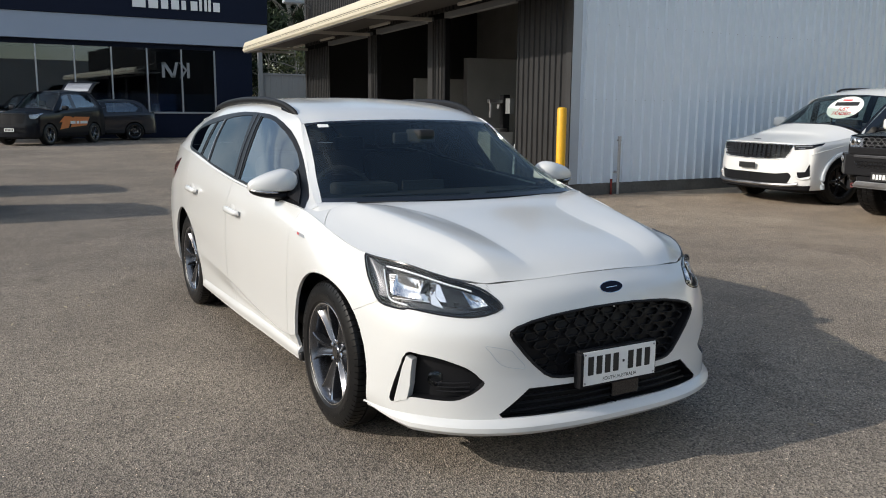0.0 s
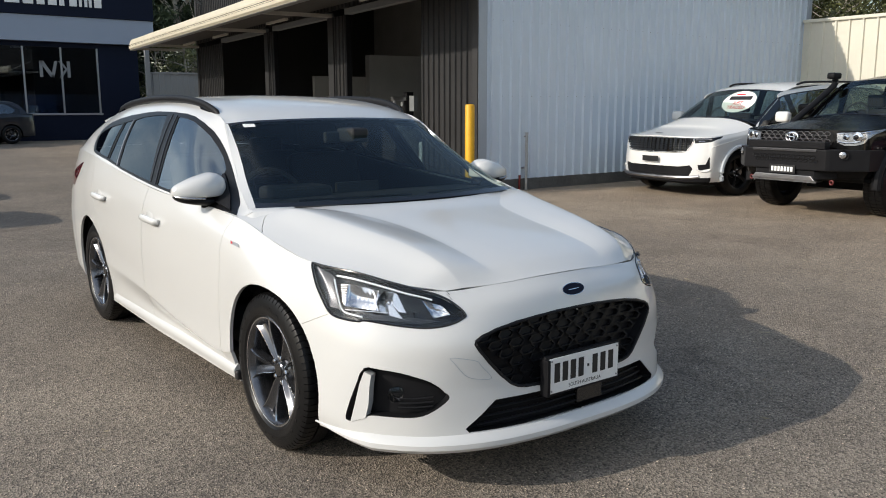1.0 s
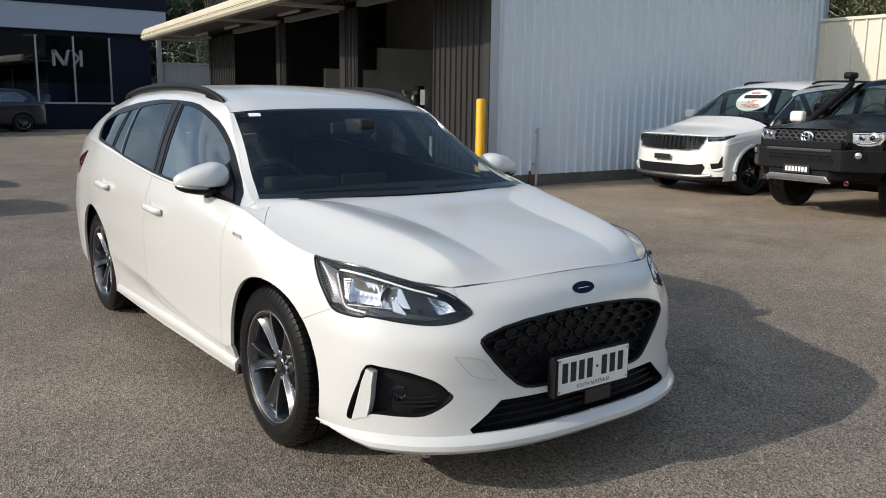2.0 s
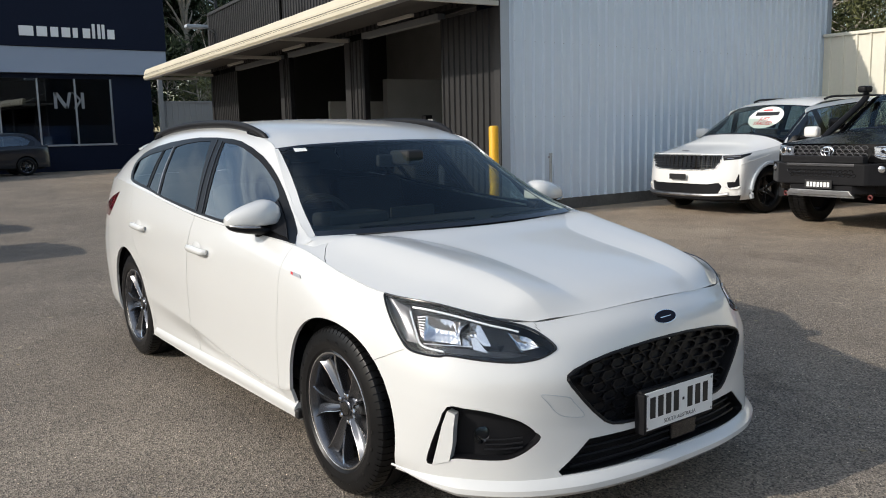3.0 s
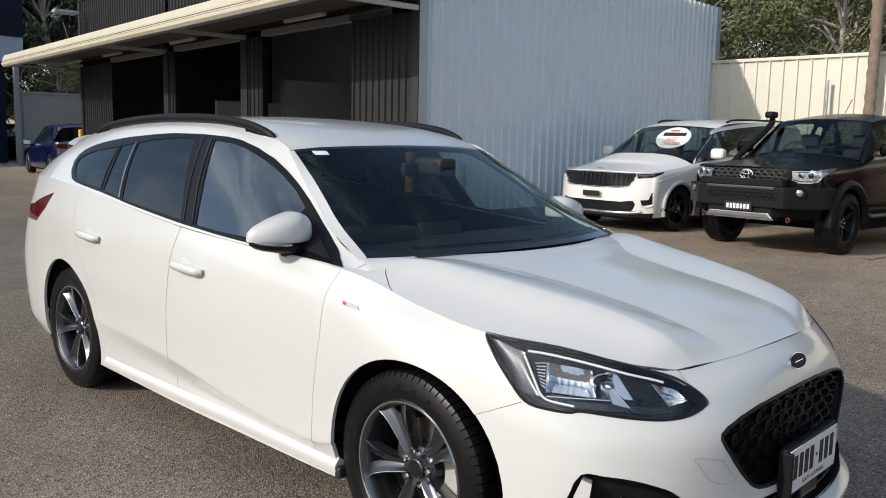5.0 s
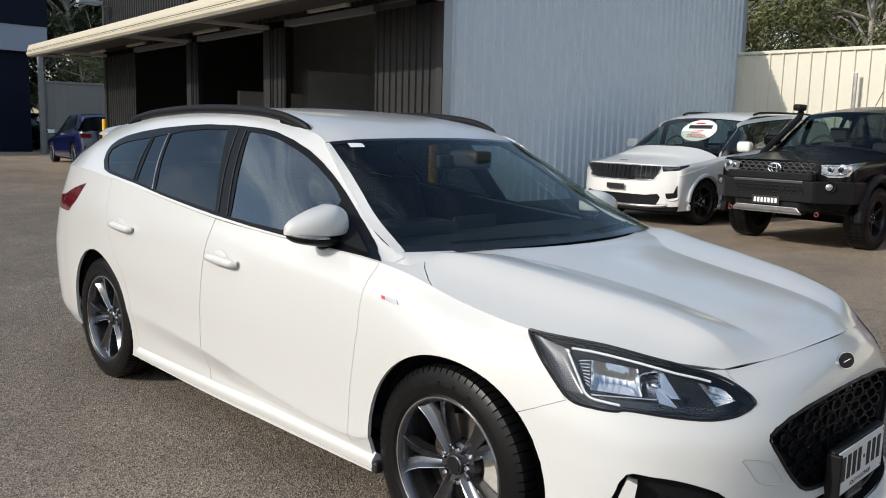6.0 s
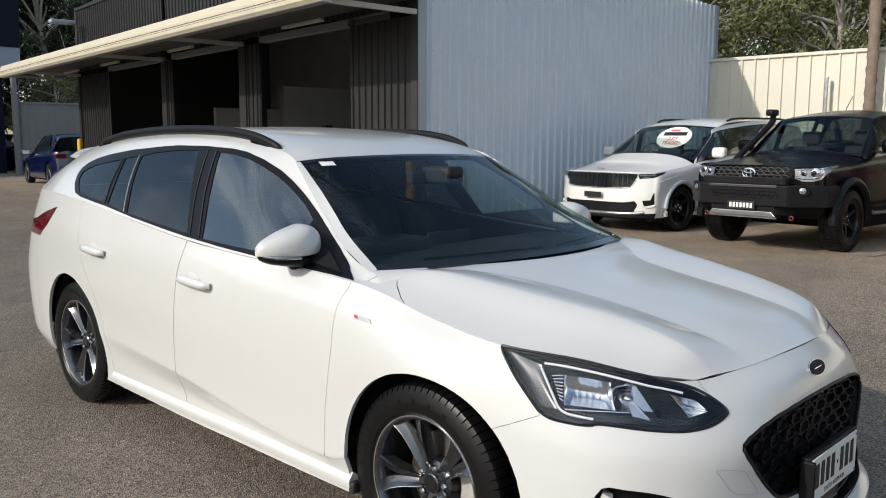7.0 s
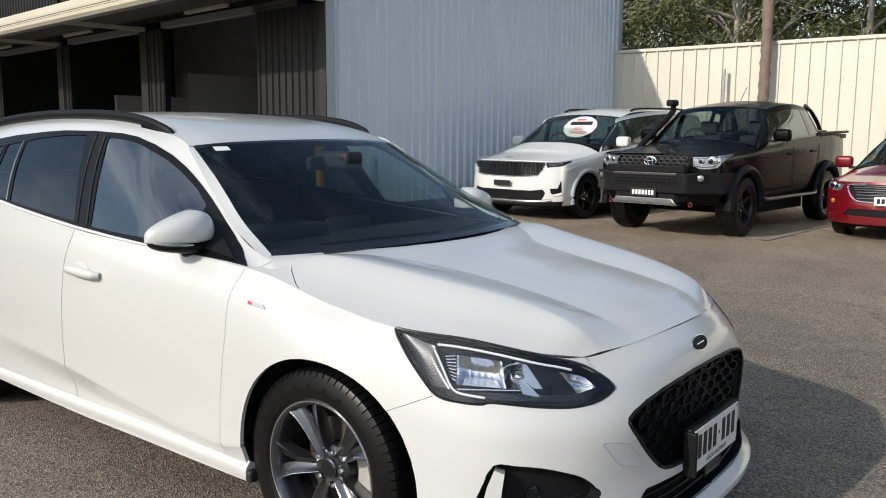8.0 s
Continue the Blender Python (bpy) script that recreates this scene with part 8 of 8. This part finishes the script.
palm(15.36, 3.80)

# ---- bollards, pipe, lamps and workshop clutter ----
def bollard(x, y, h=1.43, r=0.075):
    t = thing("bollard", pose(x, y, 0), "yellow painted steel safety bollard", "bollard", "yellow bollards")
    prof = [(0.0, r), (h - 0.035, r), (h - 0.012, r * 0.90), (h - 0.002, r * 0.6), (h, 0.001)]
    co, f = spin_faces(prof, 28)
    link_mesh("post", [(b, c, a) for a, b, c in co], [q[::-1] for q in f], M_YELLOW, t)
    co, f = spin_faces([(0.0, r + 0.06), (0.012, r + 0.06), (0.014, r)], 28)
    link_mesh("base_plate", [(b, c, a) for a, b, c in co], [q[::-1] for q in f], M_CONCRETE, t)
    return t


bollard(6.02, 7.22)
bollard(7.62, 22.9)

pipe = thing("stand_pipe", pose(7.28, 7.27, 0), "galvanised stand pipe with a small tap by the pale wall", "pipe")
part("pipe", rod((0, 0, 0), (0, 0, .93), .024, segs=14), M_GALV, pipe)
part("cap", rod((0, 0, .93), (0, 0, .965), .030, segs=14), M_GALV, pipe)
part("tap", rod((-.05, 0, .90), (.03, 0, .90), .013, segs=10), M_STEEL, pipe)
part("clamp", box((-.03, .0, .35), (.03, .09, .39), .004), M_GALV, pipe)
red = thing("red_marker", pose(7.16, 7.30, 0), "short red capped pipe at the foot of the wall", "pipe")
part("marker_pipe", rod((0, 0, 0), (0, 0, .26), .022, segs=12), M_REDLENS, red)


def floodlight(s, o, z, reach):
    m = FRONT @ Matrix.Translation((s, o, z))
    t = thing("flood_light", m, "white flood light on a grey arm above the canopy", "lamp", "flood lights")
    part("arm", rod((0, -reach, -.25), (0, 0, 0), .028, segs=10), M_STEEL, t)
    part("head", box((-.16, -.05, -.05), (.16, .62, .05), .03, 3), M_TRIM, t)
    part("lens", box((-.13, .05, -.062), (.13, .58, -.048), .005), M_PAPER, t)
    part("bracket", box((-.05, -reach - .06, -.40), (.05, -reach + .02, -.15), .01), M_DARKCLAD, t)


floodlight(15.7, .30, 4.75, .42)
floodlight(15.9, .36, 5.75, .45)


def carton_stack(s, o, n, mat, label):
    t = thing("carton_stack", FRONT @ Matrix.Translation((s, o, 0)), label, "boxes")
    z = 0.012
    for k in range(n):
        h = 0.30 + 0.06 * ((k * 7) % 3)
        part("carton", box((-.28 + .01 * k, -.22, z), (.28 - .012 * k, .22 - .01 * (k % 2), z + h - .004), .008), mat, t)
        z += h


carton_stack(3.05, -1.15, 4, M_PAPER, "stack of white cartons inside the open door")
carton_stack(3.75, -1.4, 2, M_TRIM, "pale grey cartons on the workshop floor")


def bench(s, o, w):
    t = thing("work_bench", FRONT @ Matrix.Translation((s, o, 0)), "grey steel workbench with drawers in the workshop", "bench")
    part("bench_top", box((0, -.35, .86), (w, .35, .91), .006), M_DIMWALL, t)
    for x in (.05, w - .05):
        for y in (-.30, .30):
            part("leg", box((x - .03, y - .03, .006), (x + .03, y + .03, .86), .004), M_STEEL, t)
    for k in range(3):
        d = part("drawer", box((.12, .25, .25 + .2 * k), (w * .5, .34, .43 + .2 * k), .006), M_TRIM, t)
        part("handle", box((w * .2, .342, .36 + .2 * k), (w * .38, .36, .38 + .2 * k), .004), M_STEEL, d)


bench(6.5, -3.4, 1.9)
bench(10.6, -3.9, 1.9)
cab = thing("white_cabinet", FRONT @ Matrix.Translation((8.0, -3.55, 0)), "white steel cabinet against the block wall", "cabinet")
part("body", box((0, -.3, .012), (.9, .25, 1.75), .01), M_TRIM, cab)
for k in range(2):
    d = part("door", box((.02 + .44 * k, .252, .06), (.44 + .44 * k, .27, 1.70), .006), M_PAPER, cab)
    part("handle", box((.38 + .06 * k, .272, .85), (.40 + .06 * k, .29, 1.0), .004), M_STEEL, d)
tv = thing("wall_panel", FRONT @ Matrix.Translation((11.6, -4.40, 1.2)), "black framed notice panel on the block wall", "panel")
part("board", box((0, -.03, 0), (.7, .0, .5), .008), M_PLASTIC, tv)
part("face", box((.04, .001, .04), (.66, .006, .46)), M_DARKINT, tv)

# tyre changer just inside the first door
mach = thing("tyre_changer", FRONT @ Matrix.Translation((4.45, -0.95, 0)), "grey steel tyre changer with pale control panels in the workshop", "machine")
part("cabinet", box((-.30, -.30, .012), (.30, .25, .92), .02), M_DIMWALL, mach)
part("column", box((-.08, -.32, .921), (.08, -.16, 1.70), .01), M_PLASTIC, mach)
part("turntable", rod((0, 0, .921), (0, 0, .99), .27, segs=28), M_STEEL, mach)
part("arm", box((-.06, -.158, 1.52), (.06, .16, 1.60), .01), M_STEEL, mach)
part("mount_head", rod((0, .10, 1.52), (0, .10, 1.22), .035, segs=12), M_STEEL, mach)
part("control_panel", box((-.30, -.30, 1.30), (-.10, -.20, 1.62), .01), M_GREYFENCE, mach, "pale control panel")
part("gauge", rod((.16, -.16, 1.45), (.16, -.22, 1.45), .05, segs=18), M_GREYFENCE, mach)
part("gauge_bracket", box((.081, -.24, 1.40), (.20, -.221, 1.50), .004), M_STEEL, mach)

# ---- bay lines and litter on the asphalt ----
def painted_line(a, b, w=0.09):
    a, b = Vector(a), Vector(b)
    d = (b - a)
    n = Vector((-d.y, d.x, 0)).normalized() * (w / 2)
    me = link_mesh("bay_line", [a - n, b - n, b + n, a + n], [(0, 1, 2, 3)], M_LINE, None, smooth=False)
    return tagged(me, "worn pale bay line on the asphalt", "marking", kind="structure")


M_LINE = material("worn_line_paint", (0.30, 0.275, 0.235), 0.85, vary=0.45, scale=5, fine=60, tint=(0.20, 0.18, 0.155))
painted_line((8.3, 1.47, .008), (11.4, 1.24, .008))
painted_line((2.0, 25.2, .008), (7.0, 24.6, .008), .10)
rng = np.random.default_rng(11)
lc, lf = [], []
for k in range(420):
    x, y = rng.uniform(-3.5, 9), rng.uniform(-2.2, 9)
    if abs(x) < 1.0 and -1 < y < 3.8:
        continue
    a, s = rng.random() * 6.28, rng.uniform(.008, .030)
    u, v = np.array([math.cos(a), math.sin(a), 0]) * s, np.array([-math.sin(a), math.cos(a), 0]) * s * .4
    c = np.array([x, y, .009])
    i = len(lc)
    lc += [c - u, c - v + np.array([0, 0, .004]), c + u + np.array([0, 0, .006]), c + v]
    lf.append((i, i + 1, i + 2, i + 3))
M_LITTER = leaf_material("dry_leaf_litter", (0.20, 0.15, 0.08), (0.45, 0.38, 0.25))
tagged(link_mesh("leaf_litter", lc, lf, M_LITTER, None, smooth=False), "scattered dry leaves and grit on the asphalt", "litter", kind="stuff")
